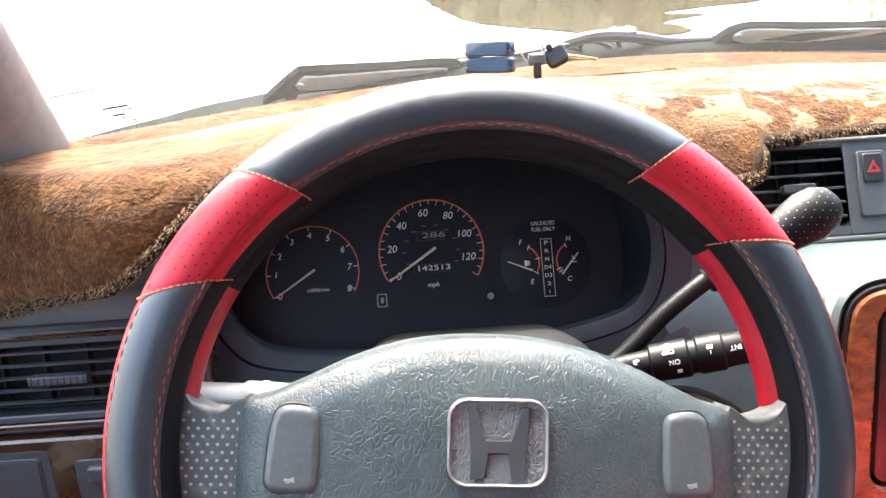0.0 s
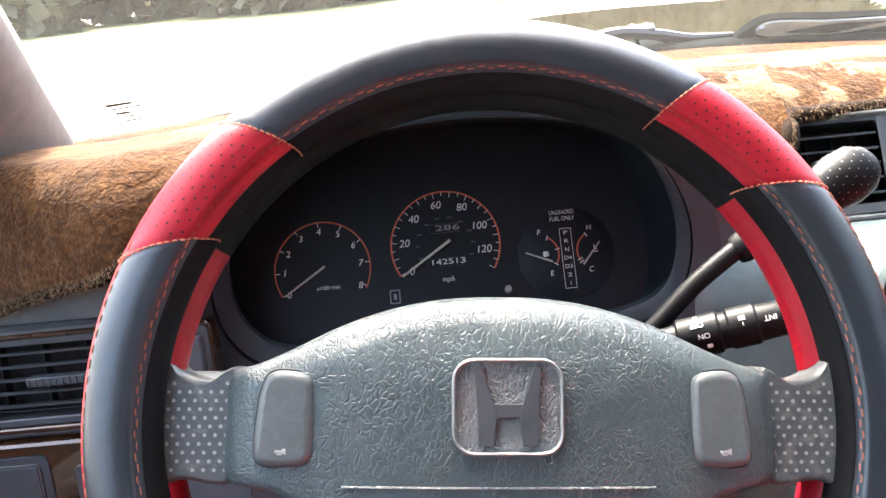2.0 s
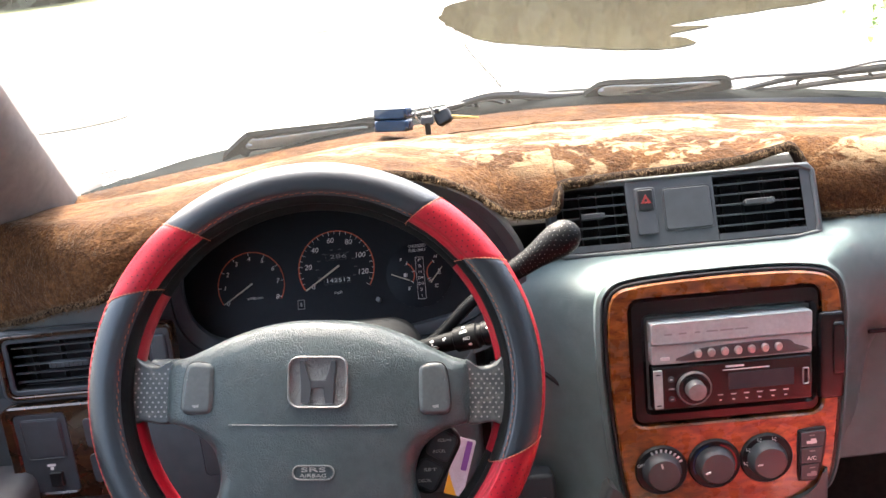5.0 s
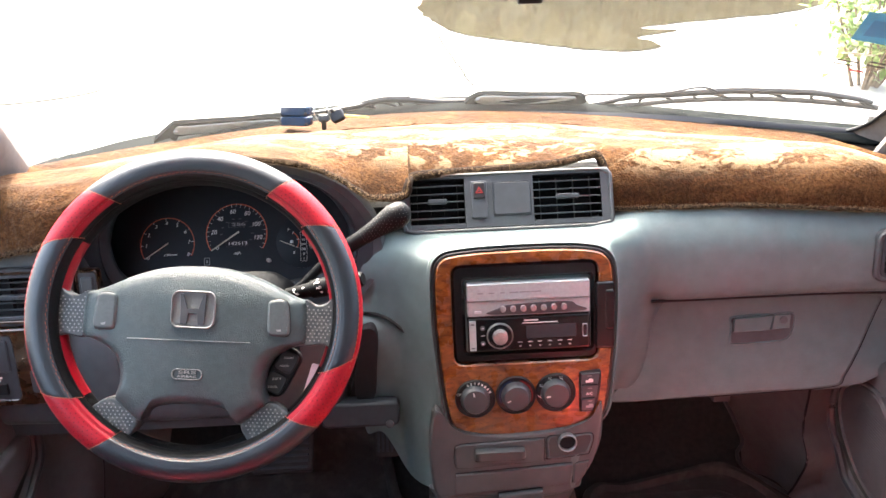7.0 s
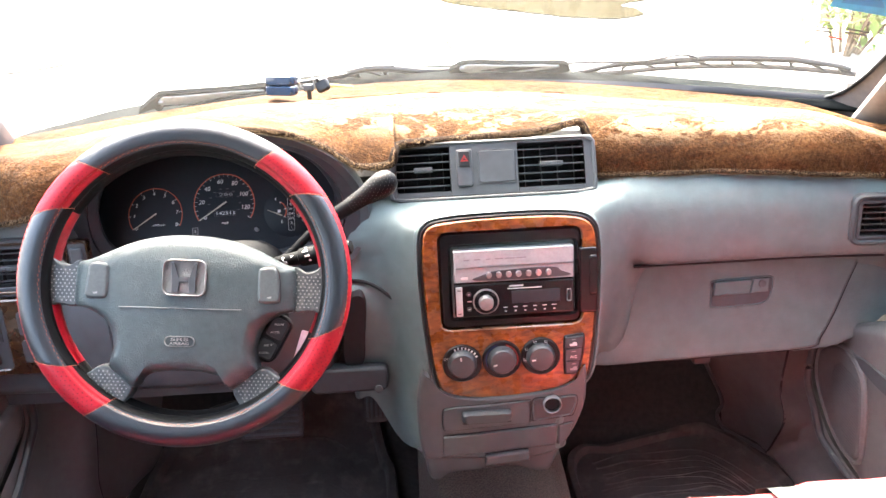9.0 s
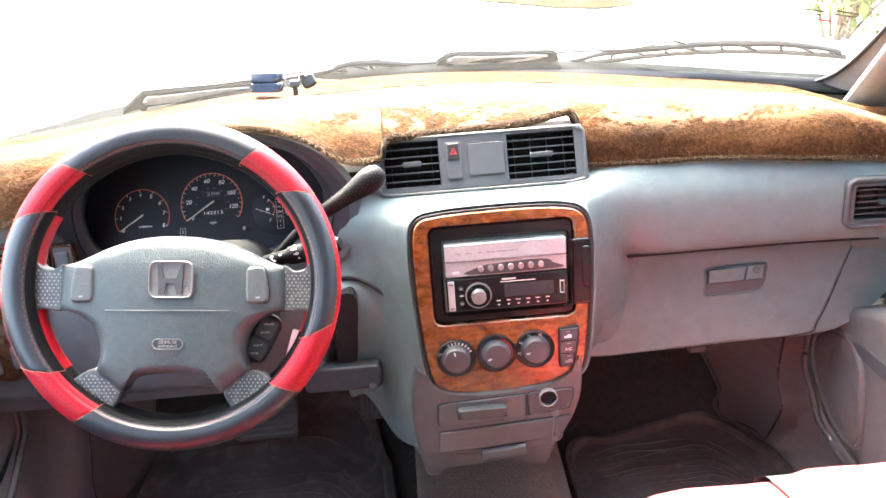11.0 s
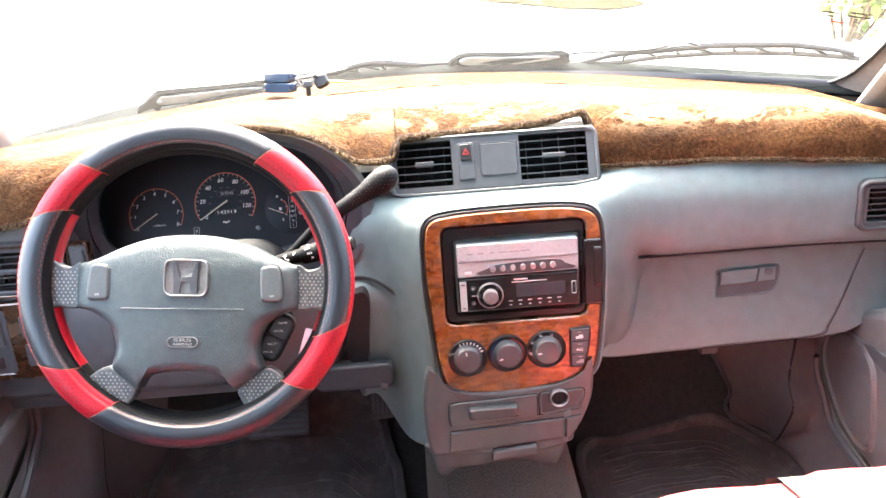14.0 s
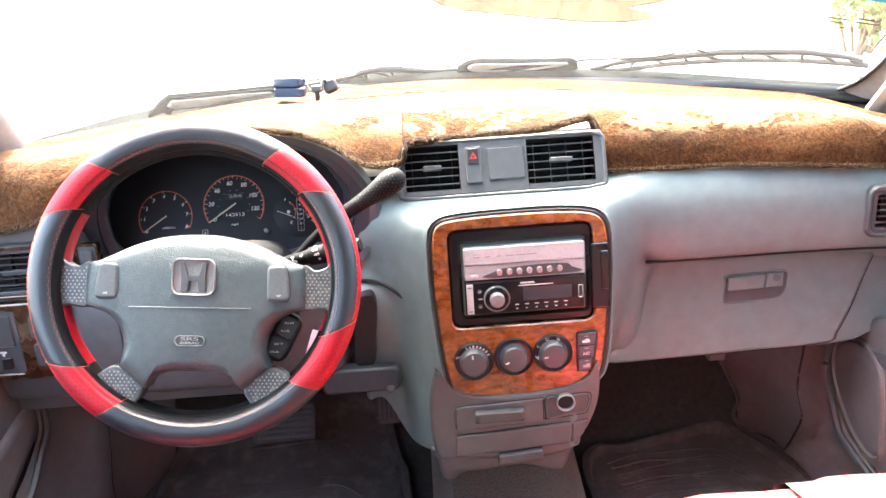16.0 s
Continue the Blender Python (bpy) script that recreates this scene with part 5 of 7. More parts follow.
def build_side_vent(name, m, w, h, n, wood):
    v = thing(name, "grey side air vent with dark slats" + (" and a wood-film border" if wood else ""), "air vent", m.translation)
    bm = bmesh.new()
    frame_ring(bm, m, rounded(w + .030, h + .030, .016, 6), rounded(w + .012, h + .012, .009, 6), -.03, .005, .003)
    part("surround", bm, M_TRIM, v)
    if wood:
        bm = bmesh.new()
        frame_ring(bm, m, rounded(w + .020, h + .020, .011, 6), rounded(w + .012, h + .012, .009, 6), 0, .0065, .001)
        part("border", bm, M_WOODSHADE, v, "thin wood-film border, darkened as in shade")
    bm = bmesh.new()
    frame_ring(bm, m, rounded(w + .012, h + .012, .009, 6), rounded(w, h, .004, 6), -.03, .003, .001)
    part("frame", bm, M_DASH_DARK, v)
    louvre(v, m, -w / 2, w / 2, -h / 2, h / 2, n, slat=.0042, tilt=2)
    return v


build_centre_vent()
build_side_vent("side_vent", panel(-.302, .690, 1.028, 8), .135, .056, 5, True)
rv = build_side_vent("side_vent", panel(1.026, .728, 1.008, 5, -4), .115, .052, 5, False)


# ---- centre stack ----
S = panel(.42, .66, 1.033, 9.1)


def build_stack():
    fas = thing("centre_fascia", "burl-wood-film centre fascia round the radio and heater controls", "fascia", (.42, .66, .93))
    outer = [(-.117, .030), (-.095, .037), (-.04, .040), (.04, .040), (.09, .036), (.113, .026), (.1215, .0), (.1215, -.06), (.118, -.13), (.110, -.195), (.095, -.216), (.05, -.229), (-.003, -.234), (-.06, -.231), (-.098, -.222), (-.112, -.206), (-.120, -.15), (-.126, -.06), (-.125, .008)]
    outer = smooth_outline(outer, 5)
    c = (0, -.055)
    o, i = by_angle(outer, c, 160), by_angle(rounded(.2065, .1460, .014, 6, -.0012, -.0500), c, 160)
    bm = bmesh.new()
    frame_ring(bm, S, o, i, -.012, .006, .002, -.006)
    part("wood_frame", bm, M_WOOD, fas, "glossy burl-wood film frame")
    bm = bmesh.new()
    frame_ring(bm, S, by_angle(inset(outer, -.004), c, 160), o, -.016, .003, .001)
    part("gap_trim", bm, M_BLACK, fas)
    bm = bmesh.new()
    frame_ring(bm, S, by_angle(inset(outer, -.012), c, 160), by_angle(inset(outer, -.004), c, 160), -.02, .001, .004)
    part("shoulder", bm, M_DASH, fas)
    # black surround of the radio slot, broken out on one side
    bm = bmesh.new()
    frame_ring(bm, S, rounded(.2055, .1450, .013, 6, -.0012, -.0500), rounded(.178, .107, .004, 6, .003, -.053), -.014, .003, .004, -.03)
    part("radio_surround", bm, M_GLOSS, fas, "gloss black radio surround")
    bm = bmesh.new()
    slab(bm, S, rounded(.026, .098, .004, 4, .1105, -.058), -.012, .009, .003)
    slab(bm, S, rounded(.012, .060, .003, 3, .117, -.050), -.012, .011, .003)
    part("side_trim", bm, M_GLOSS, fas, "gloss black plastic trim piece")
    # folding screen unit
    tv = thing("screen_unit", "silver folding car screen unit with seven small buttons", "car screen", (.42, .66, 1.01))
    bm = bmesh.new()
    slab(bm, S, rounded(.171, .024, .002, 3, .003, -.0165), -.02, .012, .0015)
    part("lid", bm, M_SILVER, tv, "brushed silver lid")
    bm = bmesh.new()
    slab(bm, S, rounded(.171, .022, .002, 3, .003, -.0400), -.02, .010, .0015)
    lower = part("control_strip", bm, M_SILVER, tv)
    bm = bmesh.new()
    slab(bm, S, smooth_outline([(-.050, -.0485), (.078, -.0485), (.070, -.040), (.055, -.0335), (-.020, -.0350), (-.040, -.0400)], 4), .006, .0108, .0005)
    part("inlay", bm, M_TRIM, lower, "darker grey inlay")
    for k in range(7):
        bm = bmesh.new()
        lathe(bm, S @ Matrix.Translation((-.033 + .0142 * k, -.0408, .0095)) @ Matrix.Diagonal((1, 1.15, 1, 1)), [(.0042, 0), (.0042, .003), (.0034, .0042), (.001, .0045)], 14)
        part("button", bm, M_CHROME, lower, "small chrome button")
    bm = bmesh.new()
    box(bm, S, -.068, -.0445, .0103, .010, .004, .001, .0008)
    part("eject_button", bm, M_WHITE, lower)
    for k, w in enumerate((.008, .008, .006, .012, .014, .014)):
        bm = bmesh.new()
        box(bm, S, -.064 + k * .0155, -.0170, .0121, w, .0018, .0002, .0001)
        part("printed_bar", bm, M_GREYPRINT, lower, smooth=False)
    # head unit
    ra = thing("car_radio", "black car radio with round silver dial and display", "car radio", (.42, .65, .955))
    bm = bmesh.new()
    slab(bm, S, rounded(.172, .050, .003, 3, .003, -.0785), -.02, .010, .002)
    body = part("body", bm, M_GLOSS, ra)
    bm = bmesh.new()
    lathe(bm, S @ Matrix.Translation((-.0385, -.0795, .009)), [(.0188, 0), (.0188, .004), (.0180, .0052), (.0172, .0045), (.0150, .0045)], 36)
    dial = part("dial_ring", bm, M_CHROME, ra, "bright silver dial ring")
    bm = bmesh.new()
    lathe(bm, S @ Matrix.Translation((-.0385, -.0795, .012)), [(.0108, 0), (.0104, .010), (.0092, .0125), (.002, .0130)], 30)
    part("dial_knob", bm, M_WORN, ra)
    bm = bmesh.new()
    lathe(bm, S @ Matrix.Translation((-.0385, -.0795, .0125)), [(.0170, 0), (.0168, .0018), (.0112, .0018)], 32)
    part("dial_well", bm, M_GLOSS, ra, "dark well round the dial knob")
    for a in (0, 90, 180, 270):
        bm = bmesh.new()
        box(bm, S @ Matrix.Translation((-.0385, -.0795, 0)) @ Matrix.Rotation(radians(a + 45), 4, "Z"), .0150, 0, .0150, .0022, .0065, .001, .0006)
        part("key", bm, M_BLACK, dial)
    bm = bmesh.new()
    slab(bm, S, rounded(.0095, .044, .001, 3, -.0765, -.0785), .008, .012, .001)
    part("side_key", bm, M_SILVER, ra)
    bm = bmesh.new()
    slab(bm, S, rounded(.070, .019, .001, 3, .034, -.0760), .009, .0106, .0004)
    part("display", bm, M_BEZEL, ra, "dark unlit display")
    bars = [(.018, -.0628, .05, .0012), (.006, -.0590, .020, .0022), (-.0620, -.0790, .006, .0012)]
    for k in range(6):
        bars += [(-.010 + k * .014, -.0905, .006, .0010), (-.010 + k * .014, -.0965, .003, .0012)]
    for x, y, w, h in bars:
        bm = bmesh.new()
        box(bm, S, x, y, .0103, w, h, .0004, .0003)
        part("printed_bar", bm, M_WHITE, body, smooth=False)
    for y in (-.0680, -.0905):
        bm = bmesh.new()
        lathe(bm, S @ Matrix.Translation((-.0625, y, .0098)), [(.0036, 0), (.0034, .0012), (.0010, .0016)], 16)
        key = part("round_key", bm, M_DASH_DARK, ra)
        bm = bmesh.new()
        box(bm, S, -.0625, y, .0115, .0030, .0011, .0003, .0002)
        part("key_mark", bm, M_WHITE, key, smooth=False)
    for y in (-.0615, -.0965):
        bm = bmesh.new()
        box(bm, S, -.0765, y, .0121, .0050, .0016, .0003, .0003)
        part("key_mark", bm, M_BLACK, ra, smooth=False)
    bm = bmesh.new()
    frame_ring(bm, S, rounded(.007, .019, .0015, 3, .0815, -.077), rounded(.0045, .0165, .0008, 3, .0815, -.077), .008, .0115, .0006)
    part("usb_port", bm, M_CHROME, ra)
    # heater knobs
    for x, y, kind in ((-.0765, -.1740, 0), (-.0180, -.1715, 1), (.0390, -.1700, 2)):
        kn = thing("heater_knob", ("dark rotary fan switch with pale marks", "dark rotary heat control with blue and red band", "dark rotary airflow control with pale symbols")[kind], "rotary knob", S @ Vector((x, y, 0)), group="heater knobs")
        K = S @ Matrix.Translation((x, y, 0))
        bm = bmesh.new()
        lathe(bm, K, [(.0290, .002), (.0290, .0075), (.0275, .0095), (.0262, .0085), (.0200, .0080)], 40)
        part("bezel", bm, M_BLACK, kn)
        bm = bmesh.new()
        lathe(bm, K, [(.0215, .006), (.0210, .013), (.0195, .0155), (.0185, .0190), (.0170, .0205), (.002, .0210)], 36)
        knob = part("grip", bm, M_TRIM, kn)
        bm = bmesh.new()
        a = (100, 200, 185)[kind]
        box(bm, K @ Matrix.Rotation(radians(a), 4, "Z"), .0115, 0, .0212, .006, .0022, .0006, .0008)
        part("pointer", bm, M_WHITE, knob, "white pointer mark")
        if kind == 1:
            for mt, a0, a1 in ((M_COLD, 105, 205), (M_DULLRED, 75, -25)):
                bm = bmesh.new()
                arc_band(bm, K, 0, 0, .0225, .0242, a0, a1, .0092)
                part("scale_band", bm, mt, kn, smooth=False)
        else:
            for j in range(8 if kind == 0 else 4):
                a = lerp(115, 25, j / 7) if kind == 0 else lerp(190, 70, j / 3)
                bm = bmesh.new()
                if kind == 0:
                    box(bm, K @ Matrix.Rotation(radians(a), 4, "Z"), .0235, 0, .0091, .0036, .0024, .0006, .0002)
                else:
                    F = K @ Matrix.Translation((.0236 * math.cos(radians(a)), .0236 * math.sin(radians(a)), .0091))
                    for x0, y0, w, h in ((-.0016, .0008, .0008, .0034), (-.0002, -.0008, .0030, .0008), (.0016, -.0020, .0008, .0022), (.0016, .0012, .0016, .0008)):
                        box(bm, F, x0, y0, 0, w, h, .0006, .0001)
                part("mark", bm, M_WHITE, kn, smooth=False)
            if kind == 0:
                a = radians(160)
                lettering("OFF", .0055, K @ Matrix.Translation((.0235 * math.cos(a), .0235 * math.sin(a), .0093)), M_WHITE, kn)
    sw = thing("climate_switch", "black three-key climate switch bank", "switch", S @ Vector((.089, -.17, 0)))
    bm = bmesh.new()
    slab(bm, S, smooth_outline([(.0735, -.1450), (.0770, -.1405), (.0990, -.1385), (.1045, -.1420), (.1040, -.160), (.0995, -.185), (.0950, -.1975), (.0900, -.2015), (.0770, -.2015), (.0735, -.1975), (.0730, -.170)], 4), .002, .0085, .0012)
    part("housing", bm, M_BLACK, sw)
    for y0, y1, xr, s in ((-.1425, -.1595, .1020, ""), (-.1610, -.1790, .0995, "A/C"), (-.1805, -.1980, .0950, "")):
        bm = bmesh.new()
        slab(bm, S, [(.0755, y0), (xr, y0 + .001), (xr - .0025, y1), (.0755, y1)], .006, .0115, .001)
        key = part("key", bm, M_DASH_DARK, sw)
        if s:
            lettering(s, .0062, S @ Matrix.Translation((.087, (y0 + y1) / 2 - .003, .0117)), M_WHITE, key)
        else:
            bm = bmesh.new()
            box(bm, S, .0870, (y0 + y1) / 2 - .003, .0117, .011, .0035, .0003, .001)
            box(bm, S, .0890, (y0 + y1) / 2 - .0005, .0117, .006, .003, .0003, .001)
            part("symbol", bm, M_WHITE if y0 > -.15 else M_GREYPRINT, key)
        bm = bmesh.new()
        box(bm, S, .0875, y0 - .0035, .0117, .006, .0012, .0003, .0003)
        part("lamp_bar", bm, M_GREYPRINT, key)


build_stack()

LC = panel(.41, .612, .76, 5.7)


def build_lower_console():
    con = thing("lower_console", "grey lower console with ashtray, socket recess and pockets", "console", (.41, .62, .67))
    bm = bmesh.new()
    o = smooth_outline([(-.1245, .092), (-.1060, .0655), (-.0830, .0525), (-.045, .0475), (.005, .0475), (.055, .0520), (.0850, .0590), (.1060, .0720), (.1150, .0900), (.1150, .035), (.1016, -.0066), (.0883, -.0293), (.0775, -.0476),
                        (.0298, -.0590), (-.0387, -.0575), (-.1021, -.0500), (-.1200, -.0520), (-.1310, -.0445), (-.1369, -.005), (-.1360, .050)], 3)
    slab(bm, LC, o, -.05, .004, .005)
    part("body", bm, M_LOWER, con, "moulded grey plastic body")
    bm = bmesh.new()
    foot = smooth_outline([(-.1300, -.0350), (.0, -.040), (.0840, -.030), (.0774, -.0525), (.0634, -.0860), (.0540, -.0905), (.0418, -.0882), (.0119, -.0779), (-.053, -.0817), (-.096, -.0820), (-.1141, -.0940), (-.1238, -.0880), (-.1290, -.060)], 4)
    slab(bm, LC, foot, -.07, -.006, .005)
    part("foot", bm, M_LOWER, con, "set-back foot of the console")
    ash = smooth_outline([(-.0985, .0270), (-.0900, .0350), (-.040, .0368), (.0255, .0395), (.0305, .0360), (.0300, .0060), (.0250, .0030), (-.040, .0), (-.0900, -.0024), (-.0990, .0040)], 4)
    pocket, recess = [(-.0990, -.0125), (.0712, -.0030), (.0680, -.0365), (-.1015, -.0460)], smooth_outline([(.0363, .0400), (.060, .0415), (.0960, .0435), (.1015, .0390), (.1010, .0290), (.0960, .0150), (.0900, .0105), (.0380, .0055), (.0355, .0100)], 4)
    side, pull = [(.0740, -.0038), (.0956, -.0003), (.0902, -.0217), (.0822, -.0310), (.0727, -.0354)], [(-.0375, -.0475), (.0275, -.0420), (.0285, -.0590), (-.0380, -.0640)]
    rec_c = (.0685, .0255)
    for o in (ash, pocket, side, pull, recess):
        bm = bmesh.new()
        slab(bm, LC, inset(o, -.0014), -.004, .0046, .0002)
        part("gap", bm, M_DEEP, con)
    bm = bmesh.new()
    slab(bm, LC, ash, 0, .0075, .002)
    ash = part("ashtray", bm, M_LOWER, con, "closed grey ashtray drawer")
    bm = bmesh.new()
    slab(bm, LC, rounded(.074, .016, .004, 3, -.034, .0215), .004, .020, .006)
    part("pull", bm, M_TRIM, ash)
    bm = bmesh.new()
    slab(bm, LC, rounded(.072, .006, .001, 3, -.034, .0100), .004, .0079, .0005)
    part("finger_slot", bm, M_DEEP, ash)
    bm = bmesh.new()
    frame_ring(bm, LC, by_angle(recess, rec_c, 64), by_angle(inset(recess, .004), rec_c, 64), .0, .0065, .002, -.006)
    part("socket_recess", bm, M_LOWER, con)
    bm = bmesh.new()
    slab(bm, LC, inset(recess, .0035), -.010, .0049, .0005)
    part("recess_back", bm, M_DASH_DARK, con)
    bm = bmesh.new()
    Lt = LC @ Matrix.Translation((.0640, .0325, 0))
    frame_ring(bm, Lt, rounded(.0275, .0275, .0137, 8), rounded(.0235, .0235, .0117, 8), .002, .0120, .001, .0042)
    part("socket_ring", bm, M_CHROME, con, "bright socket rim")
    bm = bmesh.new()
    lathe(bm, Lt, [(.0117, .0045), (.0117, .0056)], 24)
    part("socket_hole", bm, M_DEEP, con)
    bm = bmesh.new()
    slab(bm, LC, pocket, 0, .0080, .002)
    part("pocket_lid", bm, M_LOWER, con, "grey pocket lid")
    bm = bmesh.new()
    slab(bm, LC, side, 0, .0075, .002)
    part("side_lid", bm, M_LOWER, con)
    bm = bmesh.new()
    slab(bm, LC, pull, .0, .012, .003)
    part("lower_pull", bm, M_LOWER, con)


build_lower_console()

GB = panel(.80, .757, .85, 14)


def build_glovebox():
    gb = thing("glovebox", "closed grey plastic glovebox lid with recessed latch", "glovebox", (.80, .77, .77))
    o = smooth_outline([(-.172, .0835), (-.10, .0840), (.0, .0845), (.10, .0850), (.20, .0855), (.207, .080), (.188, .035), (.167, -.015), (.146, -.055), (.126, -.073), (.0, -.078), (-.12, -.080), (-.236, -.080), (-.2240, -.0560), (-.2010, -.0200), (-.1850, .0150), (-.1765, .0500)], 5)
    bm = bmesh.new()
    slab(bm, GB, o, -.06, .0, .006)
    lid = part("lid", bm, M_DASH, gb)
    bm = bmesh.new()
    slab(bm, GB, inset(o, -.0008), -.010, -.0030, .0003)
    part("gap", bm, M_DEEP, gb)
    # latch cup
    cup = smooth_outline([(-.036, .049), (.020, .051), (.054, .052), (.060, .046), (.056, .024), (.046, .012), (.02, .009), (-.034, .008), (-.040, .014), (-.038, .036)], 5)
    bm = bmesh.new()
    frame_ring(bm, GB, inset(cup, -.003), cup, -.004, .0022, .0015, .0006)
    part("latch_surround", bm, M_DASH, gb)
    # flat plate in darker grey; the colour stands for the shade in the recess
    bm = bmesh.new()
    slab(bm, GB, cup, -.004, .0012, .0002)
    part("latch_cup", bm, M_DASH_DARK, gb, "latch recess, its shade painted dark grey")
    bm = bmesh.new()
    slab(bm, GB, [(-.036, .049), (.0255, .0515), (.0200, .0275), (-.038, .0265)], 0, .0065, .002)
    part("latch", bm, M_DASH, gb)
    bm = bmesh.new()
    slab(bm, GB, [(.0275, .0515), (.054, .0520), (.052, .0290), (.0225, .0280)], 0, .0055, .002)
    lk = part("lock_plate", bm, M_DASH, gb)
    bm = bmesh.new()
    lathe(bm, GB @ Matrix.Translation((.042, .043, .005)), [(.0065, 0), (.0060, .002), (.003, .0025)], 18)
    part("lock", bm, M_BUTTON, lk, "small metal key lock")
    # the dashboard's end beside the lid
    bm = bmesh.new()
    slab(bm, GB, [(.10, .088), (.10, -.078), (.130, -.078), (.176, -.072), (.211, -.057), (.235, -.040), (.27, -.010), (.32, .03), (.37, .05), (.37, .088)], -.05, -.004, .004)
    part("end_panel", bm, M_DASH, DASH)
    bm = bmesh.new()
    box(bm, Matrix.Translation((.765, .80, .755)), 0, 0, 0, .030, .03, .045, .004)
    tagged(part("bracket", bm, M_TRIM, None, "small grey bracket hanging below the glovebox"), "", "bracket")


build_glovebox()


# ---- driver's side ----
def build_driver_side():
    sp = thing("switch_panel", "wood-film switch panel with dimmer and covers", "switch panel", (-.33, .69, .91))
    m = panel(-.314, .668, .927, 6)
    bm = bmesh.new()
    frame_ring(bm, m, rounded(.150, .118, .012, 5), rounded(.060, .098, .006, 5, -.032, 0), -.02, .003, .002)
    part("wood_frame", bm, M_WOODSHADE, sp, "wood-film frame, darkened as in shade")
    bm = bmesh.new()
    slab(bm, m, rounded(.060, .098, .006, 5, -.032, 0), -.02, .0015, .001)
    part("insert", bm, M_DASH_DARK, sp)
    bm = bmesh.new()
    frame_ring(bm, m, rounded(.046, .050, .004, 4, -.032, .018), rounded(.043, .047, .003, 4, -.032, .018), 0, .0030, .0005)
    slab(bm, m, rounded(.042, .046, .003, 4, -.032, .018), 0, .0028, .0008)
    part("cover", bm, M_DASH_DARK, sp)
    bm = bmesh.new()
    slab(bm, m, rounded(.015, .018, .002, 3, -.026, -.032), 0, .0055, .001)
    part("dimmer", bm, M_BLACK, sp)
    bm = bmesh.new()
    box(bm, m, -.030, -.015, .0017, .010, .003, .0004, .001)
    box(bm, m, -.030, -.019, .0017, .004, .004, .0004, .001)
    part("symbol", bm, M_WHITE, sp)
    for y in (.022, -.022):
        bm = bmesh.new()
        slab(bm, m, rounded(.050, .036, .005, 4, .042, y), 0, .0045, .001)
        slot = part("slot_plate", bm, M_DASH_DARK, sp)
        bm = bmesh.new()
        slab(bm, m, rounded(.034, .014, .003, 3, .044, y + .006), .003, .009, .002)
        part("catch", bm, M_TRIM, slot)
    # small switch beside the vent
    sw = thing("mirror_switch", "grey mirror switch in a wood-film border beside the vent", "switch", (-.190, .69, 1.03))
    m2 = panel(-.199, .692, 1.030, 8)
    bm = bmesh.new()
    frame_ring(bm, m2, rounded(.032, .066, .006, 4), rounded(.026, .058, .004, 4), -.01, .006, .001)
    part("border", bm, M_WOODSHADE, sw)
    bm = bmesh.new()
    slab(bm, m2, rounded(.026, .058, .004, 4), -.01, .004, .001)
    part("plate", bm, M_DASH_DARK, sw)
    bm = bmesh.new()
    slab(bm, m2, rounded(.017, .034, .003, 4, 0, .006), 0, .008, .002)
    part("rocker", bm, M_TRIM, sw)
    # knee panel below the wheel
    kp = thing("knee_panel", "grey lower dashboard panel below the steering column", "panel", (-.05, .68, .80))
    cols = []
    for x, dy in ((-.45, .0), (-.36, -.004), (-.2, -.012), (0, -.015), (.11, -.012), (.140, -.004), (.152, .05)):
        cols.append((x, [(.70 + dy, .985), (.690 + dy, .955), (.682 + dy, .91), (.680 + dy, .85), (.688 + dy, .822), (.72 + dy, .810), (.80 + dy, .805)]))
    bm = bmesh.new()
    sheet(bm, column_surface(cols))
    part("panel", bm, M_LOWER, kp)
    bm = bmesh.new()
    m3 = panel(-.13, .667, .915, 6)
    frame_ring(bm, m3, rounded(.082, .070, .006, 4), rounded(.079, .067, .005, 4), -.004, .001, .0005)
    slab(bm, m3, rounded(.078, .066, .005, 4), -.006, .002, .001)
    part("fuse_cover", bm, M_TRIM, kp)
    bm = bmesh.new()
    slab(bm, panel(.172, .672, .816, 14), rounded(.118, .038, .010, 4), -.03, .006, .004)
    part("lower_lip", bm, M_BEZEL, kp)
    bm = bmesh.new()
    lathe(bm, panel(.216, .668, .802, 14), [(.006, 0), (.006, .009), (.004, .010)], 14)
    part("screw", bm, M_TRIM, kp)
    bm = bmesh.new()
    slab(bm, panel(.19, .694, .89, 0), smooth_outline([(-.012, .052), (.002, .060), (.012, .055), (.015, .035), (.010, -.010), (.003, -.058), (-.024, -.058), (-.020, .010)], 4), -.02, .003, .001)
    part("side_gap", bm, M_DEEP, kp, "dark gap beside the centre stack")
    bm = bmesh.new()
    tube(bm, smooth_line([(.168, .722, .961), (.200, .719, .960), (.222, .708, .955), (.238, .700, .945), (.247, .697, .934)], 5), [.0028] * 16 + [.0022, .0018, .0014, .001, .0006], 8)
    part("shoulder_gap", bm, M_DEEP, kp, "dark line under the dashboard shoulder")


build_driver_side()


